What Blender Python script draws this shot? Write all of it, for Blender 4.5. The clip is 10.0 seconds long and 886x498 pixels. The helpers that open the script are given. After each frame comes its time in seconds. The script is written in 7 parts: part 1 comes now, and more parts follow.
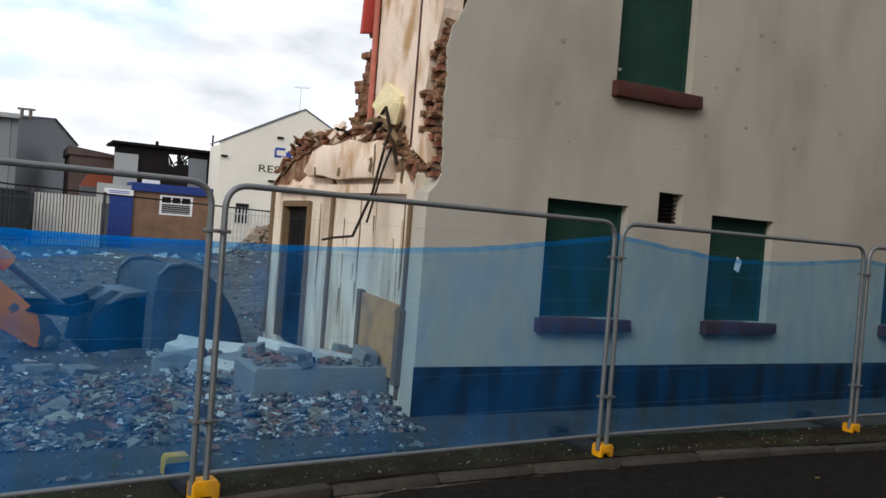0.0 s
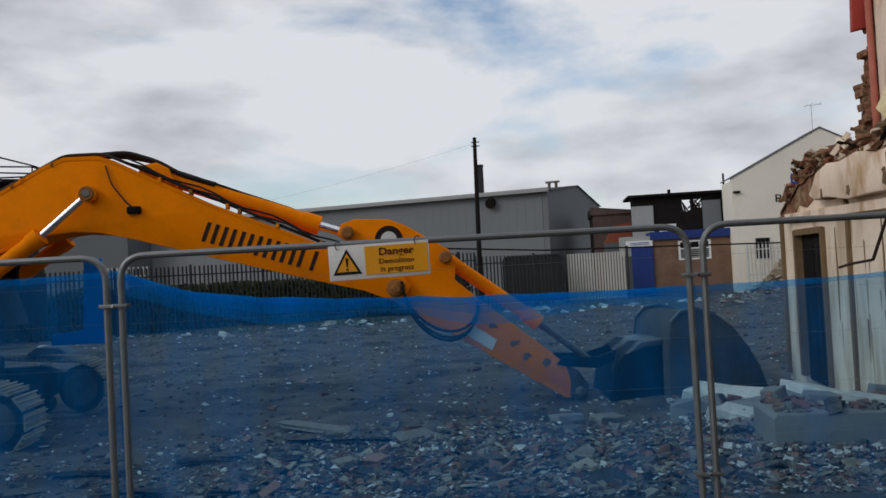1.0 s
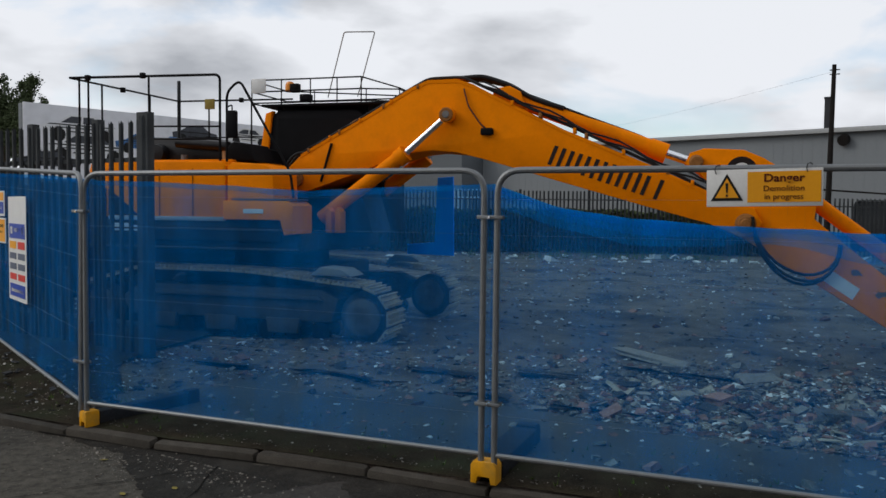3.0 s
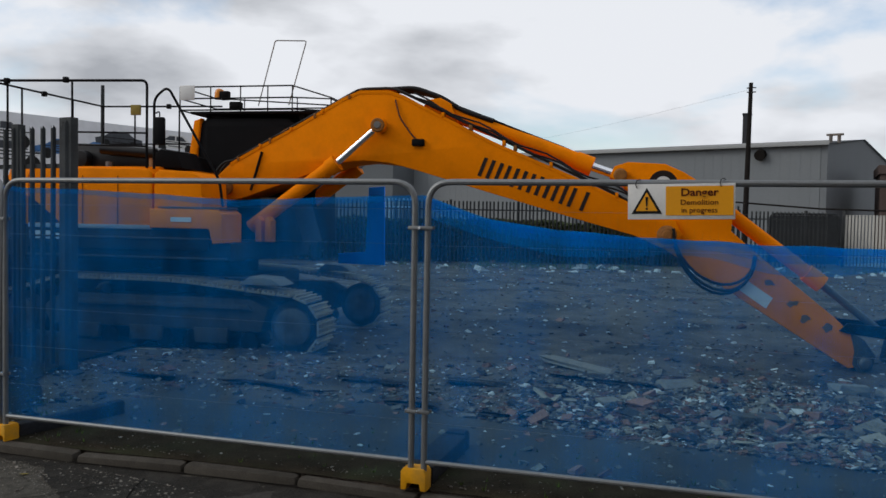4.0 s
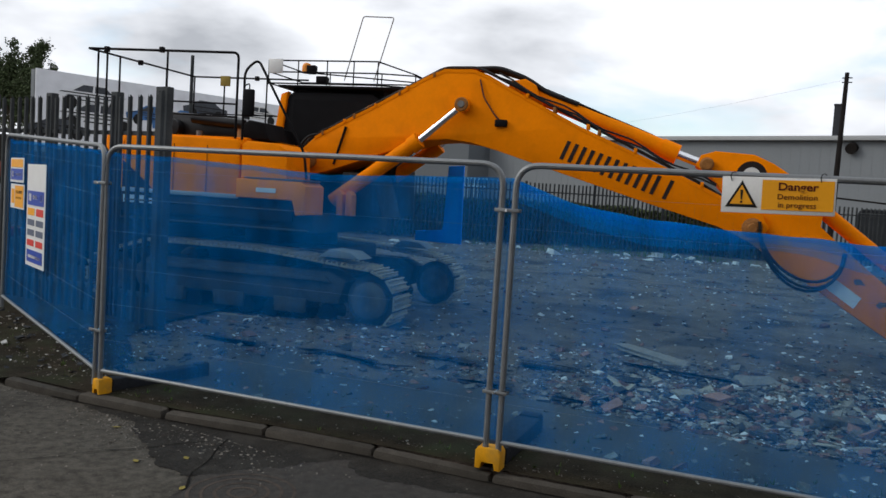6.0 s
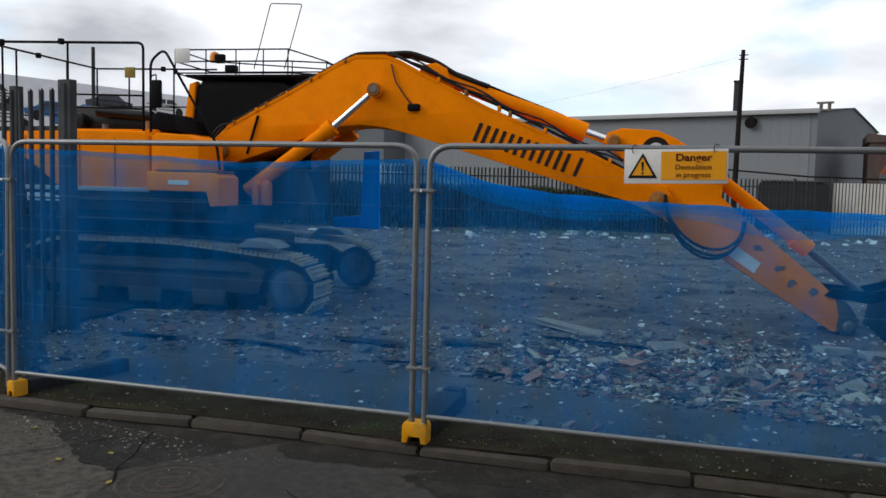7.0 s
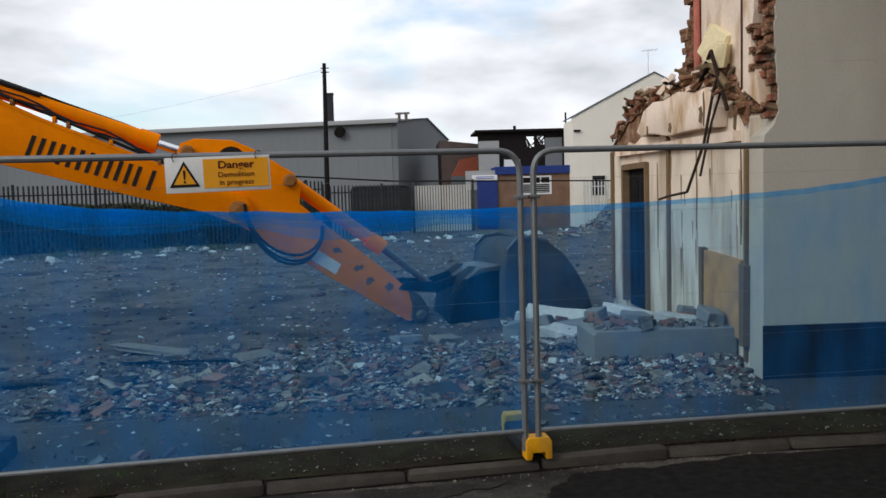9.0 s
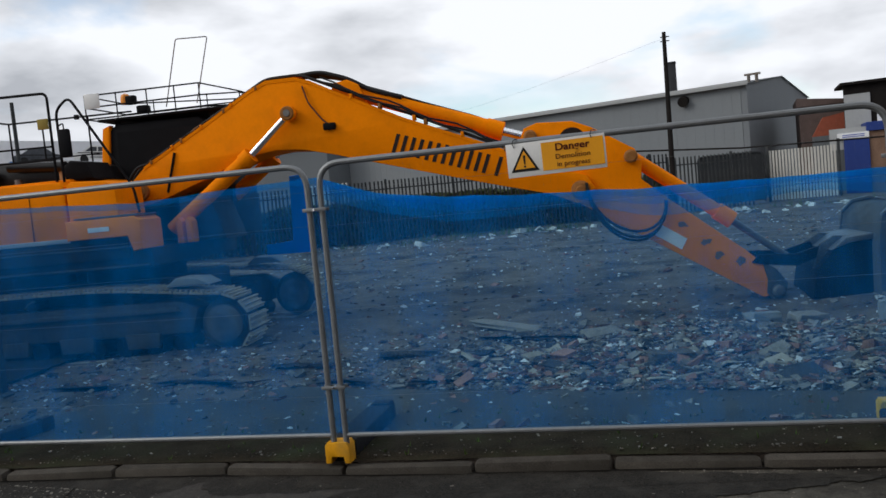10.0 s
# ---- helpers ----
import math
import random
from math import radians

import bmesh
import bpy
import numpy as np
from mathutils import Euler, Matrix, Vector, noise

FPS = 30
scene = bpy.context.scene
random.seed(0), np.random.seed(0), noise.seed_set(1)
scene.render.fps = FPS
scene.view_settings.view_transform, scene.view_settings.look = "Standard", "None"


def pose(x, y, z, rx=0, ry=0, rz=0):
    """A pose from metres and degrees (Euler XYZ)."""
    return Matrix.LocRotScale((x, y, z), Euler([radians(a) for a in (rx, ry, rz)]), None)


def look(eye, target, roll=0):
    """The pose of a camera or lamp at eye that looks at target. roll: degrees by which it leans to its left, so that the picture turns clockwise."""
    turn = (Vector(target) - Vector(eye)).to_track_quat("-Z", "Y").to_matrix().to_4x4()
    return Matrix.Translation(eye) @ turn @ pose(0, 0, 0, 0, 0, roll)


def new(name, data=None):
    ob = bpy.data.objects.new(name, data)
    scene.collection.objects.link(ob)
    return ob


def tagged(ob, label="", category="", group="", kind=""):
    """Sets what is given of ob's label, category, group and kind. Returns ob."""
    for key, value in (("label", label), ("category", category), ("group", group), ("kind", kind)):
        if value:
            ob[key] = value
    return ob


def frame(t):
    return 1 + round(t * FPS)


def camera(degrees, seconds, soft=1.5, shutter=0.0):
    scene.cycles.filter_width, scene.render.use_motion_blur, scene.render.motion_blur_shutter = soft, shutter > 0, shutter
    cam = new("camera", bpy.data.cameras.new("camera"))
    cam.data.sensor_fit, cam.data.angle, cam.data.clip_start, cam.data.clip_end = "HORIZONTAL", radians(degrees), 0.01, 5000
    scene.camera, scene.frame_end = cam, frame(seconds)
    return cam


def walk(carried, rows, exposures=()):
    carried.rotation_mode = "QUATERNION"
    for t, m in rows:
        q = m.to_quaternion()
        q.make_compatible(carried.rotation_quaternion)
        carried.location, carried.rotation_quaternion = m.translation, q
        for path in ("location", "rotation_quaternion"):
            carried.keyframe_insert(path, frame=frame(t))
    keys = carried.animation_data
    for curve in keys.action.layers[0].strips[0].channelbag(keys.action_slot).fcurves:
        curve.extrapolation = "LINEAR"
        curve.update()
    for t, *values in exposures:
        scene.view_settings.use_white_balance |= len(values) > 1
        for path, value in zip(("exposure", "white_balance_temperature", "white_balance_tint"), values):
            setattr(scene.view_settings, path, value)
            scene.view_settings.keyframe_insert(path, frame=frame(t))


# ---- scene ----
cam = camera(57.0, 10.0, soft=1.55)
PATH = [
    (0, (0.189, 2.867, 1.831), (1.124, 4.635, 1.792), 4.4),
    (0.5, (0.358, 2.916, 1.829), (0.938, 4.828, 1.741), 1.1),
    (1, (0.491, 2.932, 1.85), (0.216, 4.912, 1.9), -3.1),
    (1.5, (0.477, 2.893, 1.824), (-0.094, 4.808, 1.738), -2.1),
    (2, (0.32, 2.879, 1.794), (-0.433, 4.723, 1.606), -0.1),
    (2.5, (0.159, 2.853, 1.782), (-0.876, 4.553, 1.588), 0.7),
    (3, (0.165, 2.887, 1.793), (-0.833, 4.618, 1.692), 0.6),
    (3.2, (0.212, 2.842, 1.789), (-0.716, 4.612, 1.702), -0.1),
    (4.3, (0.202, 2.801, 1.82), (-0.643, 4.612, 1.745), 1.1),
    (4.5, (0.169, 2.801, 1.835), (-0.769, 4.566, 1.78), 1.0),
    (5, (0.092, 2.767, 1.838), (-1.053, 4.407, 1.829), 1.2),
    (5.5, (0.131, 2.74, 1.838), (-0.992, 4.39, 1.717), 4.4),
    (5.7, (0.122, 2.749, 1.83), (-0.949, 4.433, 1.702), 4.5),
    (7, (0.207, 2.624, 1.781), (-0.614, 4.441, 1.623), 1.4),
    (7.5, (0.209, 2.735, 1.782), (-0.475, 4.608, 1.634), 2.8),
    (8, (0.268, 2.755, 1.754), (-0.159, 4.704, 1.622), 1.6),
    (8.5, (0.353, 2.716, 1.749), (0.247, 4.709, 1.618), 0.4),
    (9, (0.547, 2.805, 1.759), (0.633, 4.798, 1.628), -1.6),
    (9.5, (0.658, 2.81, 1.781), (0.665, 4.806, 1.659), -0.9),
    (9.6, (0.706, 2.775, 1.732), (0.58, 4.769, 1.632), -1.6),
    (10, (0.598, 2.79, 1.761), (-0.138, 4.644, 1.626), -5.5),
]
walk(cam, [(t, look(eye, target, roll)) for t, eye, target, roll in PATH],
     [(0.0, -0.22), (0.5, -0.2), (0.8, -0.55), (1.0, -0.95), (1.5, -0.52), (2.0, -0.4), (2.5, -0.42), (3.0, -0.7), (4.3, -0.76), (5.0, -0.92), (5.5, -0.57), (7.0, -0.38), (7.5, -0.64), (8.3, -0.5), (9.0, -0.45), (9.6, -0.52), (10.0, -0.5)])

# ---- sky and sun ----
world = bpy.data.worlds.new("overcast_sky")
scene.world = world
world.use_nodes = True
wn, wl = world.node_tree.nodes, world.node_tree.links
wn.clear()
w_out = wn.new("ShaderNodeOutputWorld")
w_bg = wn.new("ShaderNodeBackground")
w_bg.inputs["Strength"].default_value = 1.0
w_sky = wn.new("ShaderNodeTexSky")
w_sky.sky_type = "NISHITA"
w_sky.sun_disc = False
w_sky.sun_elevation = radians(33)
w_sky.sun_rotation = radians(-124)
w_gain = wn.new("ShaderNodeMix")
w_gain.data_type, w_gain.blend_type = "RGBA", "MULTIPLY"
w_gain.inputs["Factor"].default_value = 1.0
w_gain.inputs[7].default_value = (0.26, 0.26, 0.26, 1)
w_co = wn.new("ShaderNodeTexCoord")
w_map = wn.new("ShaderNodeMapping")
w_map.inputs["Scale"].default_value = (1.0, 1.0, 2.6)
w_map.inputs["Location"].default_value = (0.3, 0.1, 0.0)
w_noise = wn.new("ShaderNodeTexNoise")
w_noise.inputs["Scale"].default_value = 2.6
w_noise.inputs["Detail"].default_value = 7.0
w_noise.inputs["Roughness"].default_value = 0.52
w_noise.inputs["Distortion"].default_value = 0.25
w_cover = wn.new("ShaderNodeValToRGB")
w_cover.color_ramp.elements[0].position, w_cover.color_ramp.elements[0].color = 0.33, (0, 0, 0, 1)
w_cover.color_ramp.elements[1].position, w_cover.color_ramp.elements[1].color = 0.46, (1, 1, 1, 1)
w_noise2 = wn.new("ShaderNodeTexNoise")
w_noise2.inputs["Scale"].default_value = 4.2
w_noise2.inputs["Detail"].default_value = 6.0
w_shade = wn.new("ShaderNodeValToRGB")
w_shade.color_ramp.elements[0].position, w_shade.color_ramp.elements[0].color = 0.28, (0.66, 0.695, 0.76, 1)
w_shade.color_ramp.elements[1].position, w_shade.color_ramp.elements[1].color = 0.54, (1.36, 1.40, 1.48, 1)
w_mix = wn.new("ShaderNodeMix")
w_mix.data_type = "RGBA"
wl.new(w_sky.outputs["Color"], w_gain.inputs[6])
wl.new(w_co.outputs["Generated"], w_map.inputs["Vector"])
wl.new(w_map.outputs["Vector"], w_noise.inputs["Vector"])
wl.new(w_map.outputs["Vector"], w_noise2.inputs["Vector"])
wl.new(w_noise.outputs["Fac"], w_cover.inputs["Fac"])
wl.new(w_noise2.outputs["Fac"], w_shade.inputs["Fac"])
wl.new(w_cover.outputs["Color"], w_mix.inputs["Factor"])
wl.new(w_gain.outputs[2], w_mix.inputs[6])
wl.new(w_shade.outputs["Color"], w_mix.inputs[7])
wl.new(w_mix.outputs[2], w_bg.inputs["Color"])
wl.new(w_bg.outputs["Background"], w_out.inputs["Surface"])

sun_data = bpy.data.lights.new("sun", "SUN")
sun_data.energy, sun_data.angle, sun_data.color = 1.75, radians(26), (1.0, 0.96, 0.90)
sun = new("sun", sun_data)
sun.matrix_world = look((-62, -42, 48.6), (0, 0, 0))

# ---- materials ----
def mat(name, color, rough=0.6, metal=0.0, var=0.25, scale=6.0, fine=60.0, bump=0.2, dirt=None, dirt_amount=0.35, dirt_scale=1.5, coat=0.0, spec=None, spread=0.0, stretch=(1, 1, 1)):
    """A surface with grain at two scales, bump, worn or dirty patches, and a spread from piece to piece."""
    m = bpy.data.materials.new(name)
    m.use_nodes = True
    n, l = m.node_tree.nodes, m.node_tree.links
    p = n["Principled BSDF"]
    p.inputs["Roughness"].default_value, p.inputs["Metallic"].default_value = rough, metal
    p.inputs["Coat Weight"].default_value = coat
    p.inputs["Specular IOR Level"].default_value = spec if spec is not None else (0.06 if rough > 0.7 else 0.16 if rough > 0.45 else 0.35)
    co = n.new("ShaderNodeTexCoord")
    mp = n.new("ShaderNodeMapping")
    mp.inputs["Scale"].default_value = stretch
    l.new(co.outputs["Object"], mp.inputs["Vector"])
    a, b, c = (n.new("ShaderNodeTexNoise") for _ in range(3))
    for t, s, d in ((a, scale, 5), (b, fine, 3), (c, dirt_scale, 8)):
        t.inputs["Scale"].default_value, t.inputs["Detail"].default_value = s, d
        l.new(mp.outputs["Vector"], t.inputs["Vector"])
    add = n.new("ShaderNodeMath"); add.operation = "ADD"
    l.new(a.outputs["Fac"], add.inputs[0]); l.new(b.outputs["Fac"], add.inputs[1])
    last = add.outputs[0]
    if spread:
        info = n.new("ShaderNodeObjectInfo")
        geo = n.new("ShaderNodeNewGeometry")
        both = n.new("ShaderNodeMath"); both.operation = "ADD"
        l.new(info.outputs["Random"], both.inputs[0]); l.new(geo.outputs["Random Per Island"], both.inputs[1])
        fr = n.new("ShaderNodeMath"); fr.operation = "FRACT"
        l.new(both.outputs[0], fr.inputs[0])
        mul = n.new("ShaderNodeMath"); mul.operation = "MULTIPLY_ADD"
        mul.inputs[1].default_value, mul.inputs[2].default_value = spread, -spread / 2
        l.new(fr.outputs[0], mul.inputs[0])
        add2 = n.new("ShaderNodeMath"); add2.operation = "ADD"
        l.new(last, add2.inputs[0]); l.new(mul.outputs[0], add2.inputs[1])
        last = add2.outputs[0]
    r = n.new("ShaderNodeMapRange")
    r.inputs["From Min"].default_value, r.inputs["From Max"].default_value = 0.5, 1.5
    r.inputs["To Min"].default_value, r.inputs["To Max"].default_value = 1 - var, 1 + var
    r.clamp = False
    l.new(last, r.inputs["Value"])
    sc = n.new("ShaderNodeVectorMath"); sc.operation = "SCALE"
    sc.inputs[0].default_value = color
    l.new(r.outputs["Result"], sc.inputs["Scale"])
    out = sc.outputs["Vector"]
    if dirt:
        ramp = n.new("ShaderNodeValToRGB")
        ramp.color_ramp.elements[0].position, ramp.color_ramp.elements[1].position = 0.48, 0.68
        ramp.color_ramp.elements[1].color = (dirt_amount,) * 3 + (1,)
        l.new(c.outputs["Fac"], ramp.inputs["Fac"])
        mx = n.new("ShaderNodeMix"); mx.data_type = "RGBA"
        mx.inputs[7].default_value = (*dirt, 1)
        l.new(ramp.outputs["Color"], mx.inputs["Factor"]); l.new(out, mx.inputs[6])
        out = mx.outputs[2]
    l.new(out, p.inputs["Base Color"])
    if bump:
        bp = n.new("ShaderNodeBump")
        bp.inputs["Strength"].default_value, bp.inputs["Distance"].default_value = bump, 0.02
        l.new(add.outputs[0], bp.inputs["Height"]); l.new(bp.outputs["Normal"], p.inputs["Normal"])
    return m


def netting_mat(name, cover, tint, dye):
    m = bpy.data.materials.new(name)
    m.use_nodes = True
    n, l = m.node_tree.nodes, m.node_tree.links
    n.remove(n["Principled BSDF"])
    tr = n.new("ShaderNodeBsdfTransparent"); tr.inputs["Color"].default_value = (*tint, 1)
    df = n.new("ShaderNodeBsdfDiffuse"); df.inputs["Color"].default_value = (*dye, 1)
    tl = n.new("ShaderNodeBsdfTranslucent"); tl.inputs["Color"].default_value = (*dye, 1)
    mx = n.new("ShaderNodeMixShader"); mx.inputs["Fac"].default_value = 0.6
    l.new(df.outputs[0], mx.inputs[1]); l.new(tl.outputs[0], mx.inputs[2])
    co = n.new("ShaderNodeTexCoord")
    mp = n.new("ShaderNodeMapping"); mp.inputs["Scale"].default_value = (1.0, 1.0, 0.35)
    l.new(co.outputs["Object"], mp.inputs["Vector"])
    no = n.new("ShaderNodeTexNoise"); no.inputs["Scale"].default_value = 5.0; no.inputs["Detail"].default_value = 6.0
    l.new(mp.outputs["Vector"], no.inputs["Vector"])
    rg = n.new("ShaderNodeMapRange")
    rg.inputs["From Min"].default_value, rg.inputs["From Max"].default_value = 0.3, 0.7
    rg.inputs["To Min"].default_value, rg.inputs["To Max"].default_value = cover - 0.11, cover + 0.11
    l.new(no.outputs["Fac"], rg.inputs["Value"])
    fin = n.new("ShaderNodeMixShader")
    l.new(rg.outputs["Result"], fin.inputs["Fac"])
    l.new(tr.outputs[0], fin.inputs[1]); l.new(mx.outputs[0], fin.inputs[2])
    l.new(fin.outputs[0], n["Material Output"].inputs["Surface"])
    return m


ORANGE = mat("excavator_orange_paint", (0.84, 0.222, 0.0005), 0.6, spec=0.03, var=0.07, scale=1.5, fine=25, bump=0.03, dirt=(0.55, 0.15, 0.003), dirt_amount=0.4, dirt_scale=2.5)
BLACK = mat("black_paint", (0.007, 0.007, 0.008), 0.6, var=0.3, bump=0.05, spec=0.05)
GLOSSBLACK = mat("glossy_black_plastic", (0.009, 0.009, 0.010), 0.34, var=0.2, bump=0.02, spec=0.22)
DARKGREY = mat("dark_grey_paint", (0.016, 0.017, 0.019), 0.7, var=0.3, bump=0.08, spec=0.15, dirt=(0.045, 0.040, 0.032), dirt_amount=0.5)
STEEL = mat("worn_steel", (0.16, 0.15, 0.14), 0.5, 0.7, var=0.35, scale=8, bump=0.2, dirt=(0.12, 0.07, 0.04), dirt_amount=0.5)
CHROME = mat("chrome_rod", (0.75, 0.76, 0.78), 0.18, 1.0, var=0.05, bump=0.0)
SHOE = mat("track_shoe_steel", (0.36, 0.30, 0.21), 0.75, 0.0, var=0.4, scale=9, bump=0.25, dirt=(0.25, 0.2, 0.14), dirt_amount=0.6, spread=0.5)
RUBBER = mat("black_hose_rubber", (0.012, 0.012, 0.012), 0.6, var=0.3, bump=0.05)
GALV = mat("galvanised_steel", (0.20, 0.21, 0.215), 0.5, 0.6, var=0.2, scale=14, fine=120, bump=0.05)
PALE = mat("weathered_galvanised_pale", (0.033, 0.037, 0.039), 0.7, 0.05, var=0.25, scale=5, fine=40, bump=0.06, dirt=(0.1, 0.1, 0.1), dirt_amount=0.4, spread=0.5)
PALE_DARK = mat("dark_weathered_pale", (0.028, 0.031, 0.034), 0.75, 0.0, var=0.25, scale=5, fine=40, bump=0.06, spread=0.5)
PALE_WHITE = mat("white_painted_pale", (0.55, 0.56, 0.54), 0.6, 0.0, var=0.15, bump=0.05, spread=0.3)
YELLOW = mat("yellow_plastic", (0.66, 0.30, 0.006), 0.55, var=0.15, scale=8, bump=0.1, dirt=(0.25, 0.17, 0.05), dirt_amount=0.5, dirt_scale=6)
FOOTGREY = mat("recycled_rubber", (0.03, 0.03, 0.033), 0.8, var=0.4, scale=20, bump=0.3)
# one netting, left to right; lower cover imitates the right panels' shade
NETS = [netting_mat("blue_debris_netting", c, t, (0.0, 0.26, 0.81)) for c, t in ((0.25, (0.46, 0.79, 1.0)), (0.235, (0.50, 0.81, 1.0)), (0.22, (0.53, 0.83, 1.0)), (0.155, (0.58, 0.84, 1.0)), (0.13, (0.54, 0.82, 1.0)), (0.13, (0.54, 0.82, 1.0)))]
HEM = netting_mat("blue_netting_hem", 0.22, (0.70, 0.92, 1.0), (0.0, 0.42, 0.95))
ASPHALT = mat("worn_asphalt", (0.074, 0.066, 0.054), 0.9, var=0.85, scale=16, fine=170, bump=0.35, dirt=(0.012, 0.011, 0.010), dirt_amount=0.85, dirt_scale=0.7)
PATCH = mat("asphalt_repair", (0.050, 0.044, 0.038), 0.8, var=0.6, scale=18, fine=180, bump=0.3, dirt=(0.04, 0.038, 0.034), dirt_amount=0.6, dirt_scale=1.1, spec=0.08)
# near-black asphalt: damp and shade both put into the colour
DARKROAD = mat("darkened_asphalt", (0.014, 0.0125, 0.011), 0.85, var=0.9, scale=14, fine=160, bump=0.35, spec=0.03)
DAMPGRIT = mat("damp_gravelly_asphalt", (0.022, 0.019, 0.015), 0.85, var=1.3, scale=60, fine=240, bump=0.5, dirt=(0.05, 0.044, 0.036), dirt_amount=0.6, dirt_scale=5, spec=0.15)
DAMPEARTH = mat("damp_earth", (0.030, 0.027, 0.023), 0.9, var=0.8, scale=5, fine=60, bump=0.6, dirt=(0.05, 0.045, 0.038), dirt_amount=0.6, dirt_scale=3, spec=0.1)
RINGS = mat("worn_cast_iron", (0.068, 0.054, 0.044), 0.85, var=0.5, scale=9, fine=80, bump=0.3)
DULLRED = mat("dull_red_paint", (0.20, 0.030, 0.022), 0.6, var=0.4, scale=4, bump=0.05, dirt=(0.03, 0.02, 0.018), dirt_amount=0.5)
KERB = mat("weathered_kerb_concrete", (0.056, 0.050, 0.042), 0.85, var=0.55, scale=9, fine=110, bump=0.3, dirt=(0.04, 0.037, 0.03), dirt_amount=0.7, dirt_scale=2.2, spread=0.4)
SOIL = mat("demolition_ground", (0.120, 0.098, 0.080), 0.9, var=0.7, scale=3.0, fine=48, bump=0.7, dirt=(0.032, 0.029, 0.026), dirt_amount=0.9, dirt_scale=0.7)
VERGE = mat("verge_dirt", (0.022, 0.018, 0.012), 0.95, var=0.9, scale=5, fine=60, bump=0.6, dirt=(0.03, 0.035, 0.018), dirt_amount=0.7, dirt_scale=2)
BRICK = mat("old_red_brick", (0.21, 0.078, 0.048), 0.9, var=0.45, scale=9, fine=90, bump=0.5, dirt=(0.27, 0.21, 0.15), dirt_amount=0.9, dirt_scale=9, spread=0.8)
MORTAR = mat("lime_mortar", (0.15, 0.11, 0.08), 0.95, var=0.6, scale=10, bump=0.5)
TRACKDUST = mat("dusty_track_frame", (0.072, 0.068, 0.062), 0.85, var=0.5, scale=3, fine=40, bump=0.2, dirt=(0.025, 0.025, 0.026), dirt_amount=0.8, dirt_scale=1.6)
HUBDUST = mat("dusty_hub_plate", (0.105, 0.10, 0.092), 0.85, var=0.35, scale=6, fine=50, bump=0.15, dirt=(0.05, 0.048, 0.045), dirt_amount=0.7, dirt_scale=4)
LITTRIM = mat("lit_trim_edge", (0.34, 0.36, 0.37), 0.6, var=0.2, scale=5, bump=0.04)
CHUNKCREAM = mat("yellowed_plaster", (0.74, 0.64, 0.40), 0.9, var=0.14, scale=5, fine=40, bump=0.2, dirt=(0.45, 0.34, 0.18), dirt_amount=0.5, dirt_scale=4)
BRICKDUST = mat("brick_and_mortar_dirt", (0.21, 0.105, 0.062), 0.95, var=0.7, scale=9, fine=45, bump=0.9, dirt=(0.36, 0.27, 0.17), dirt_amount=0.8, dirt_scale=6)
RUSTBLACK = mat("dark_rusty_bar", (0.035, 0.024, 0.019), 0.8, var=0.5, scale=14, bump=0.2)
STACK = mat("dull_stack_steel", (0.035, 0.036, 0.040), 0.8, var=0.3, scale=1.5, bump=0.05)
CHIP_BRICK = mat("brick_rubble", (0.19, 0.105, 0.08), 0.95, var=0.5, scale=15, bump=0.4, spread=1.0)
CHIP_GREY = mat("concrete_rubble", (0.155, 0.138, 0.118), 0.95, var=0.5, scale=15, bump=0.4, spread=1.1)
CHIP_WHITE = mat("plaster_rubble", (0.50, 0.485, 0.45), 0.95, var=0.3, scale=15, bump=0.3, spread=0.5)
LATH = mat("splintered_lath", (0.25, 0.215, 0.165), 0.9, var=0.4, scale=15, bump=0.3, spread=0.8)
CHIP_DARK = mat("slate_rubble", (0.042, 0.044, 0.047), 0.85, var=0.5, scale=15, bump=0.3, spread=0.8)
WHITEISH = mat("painted_render", (0.44, 0.405, 0.34), 0.85, var=0.10, scale=1.6, fine=55, bump=0.12, dirt=(0.22, 0.195, 0.16), dirt_amount=0.45, dirt_scale=0.9, stretch=(1, 1, 0.45))
CREAM = mat("cream_plaster", (0.77, 0.63, 0.51), 0.9, var=0.16, scale=3.5, fine=40, bump=0.2, dirt=(0.42, 0.25, 0.11), dirt_amount=0.9, dirt_scale=3.4, stretch=(1, 1, 0.5))
STAIN = mat("brown_plaster_stain", (0.40, 0.30, 0.20), 0.9, var=0.35, scale=8, bump=0.1)
CREAM_WHITE = mat("whitewashed_plaster", (0.72, 0.62, 0.50), 0.9, var=0.12, scale=2.5, fine=40, bump=0.15, dirt=(0.38, 0.28, 0.19), dirt_amount=0.75, dirt_scale=3.0, stretch=(1, 1, 0.25))
NAVY = mat("dark_plinth_paint", (0.012, 0.013, 0.018), 0.8, var=0.3, bump=0.1, spec=0.15, dirt=(0.04, 0.035, 0.03), dirt_amount=0.4)
GREEN = mat("dark_green_board", (0.012, 0.045, 0.032), 0.55, var=0.3, scale=4, bump=0.08, dirt=(0.03, 0.05, 0.04), dirt_amount=0.4)
MAROON = mat("maroon_sill_paint", (0.075, 0.027, 0.023), 0.7, var=0.3, bump=0.15, dirt=(0.05, 0.03, 0.025), dirt_amount=0.5, dirt_scale=6)
FADEDRED = mat("faded_red_paint", (0.46, 0.15, 0.11), 0.7, var=0.35, scale=5, bump=0.1)
RED = mat("red_painted_timber", (0.42, 0.06, 0.045), 0.6, var=0.25, bump=0.1)
TIMBER = mat("rotten_timber", (0.17, 0.115, 0.065), 0.85, var=0.45, scale=6, bump=0.3, stretch=(1, 1, 0.15))
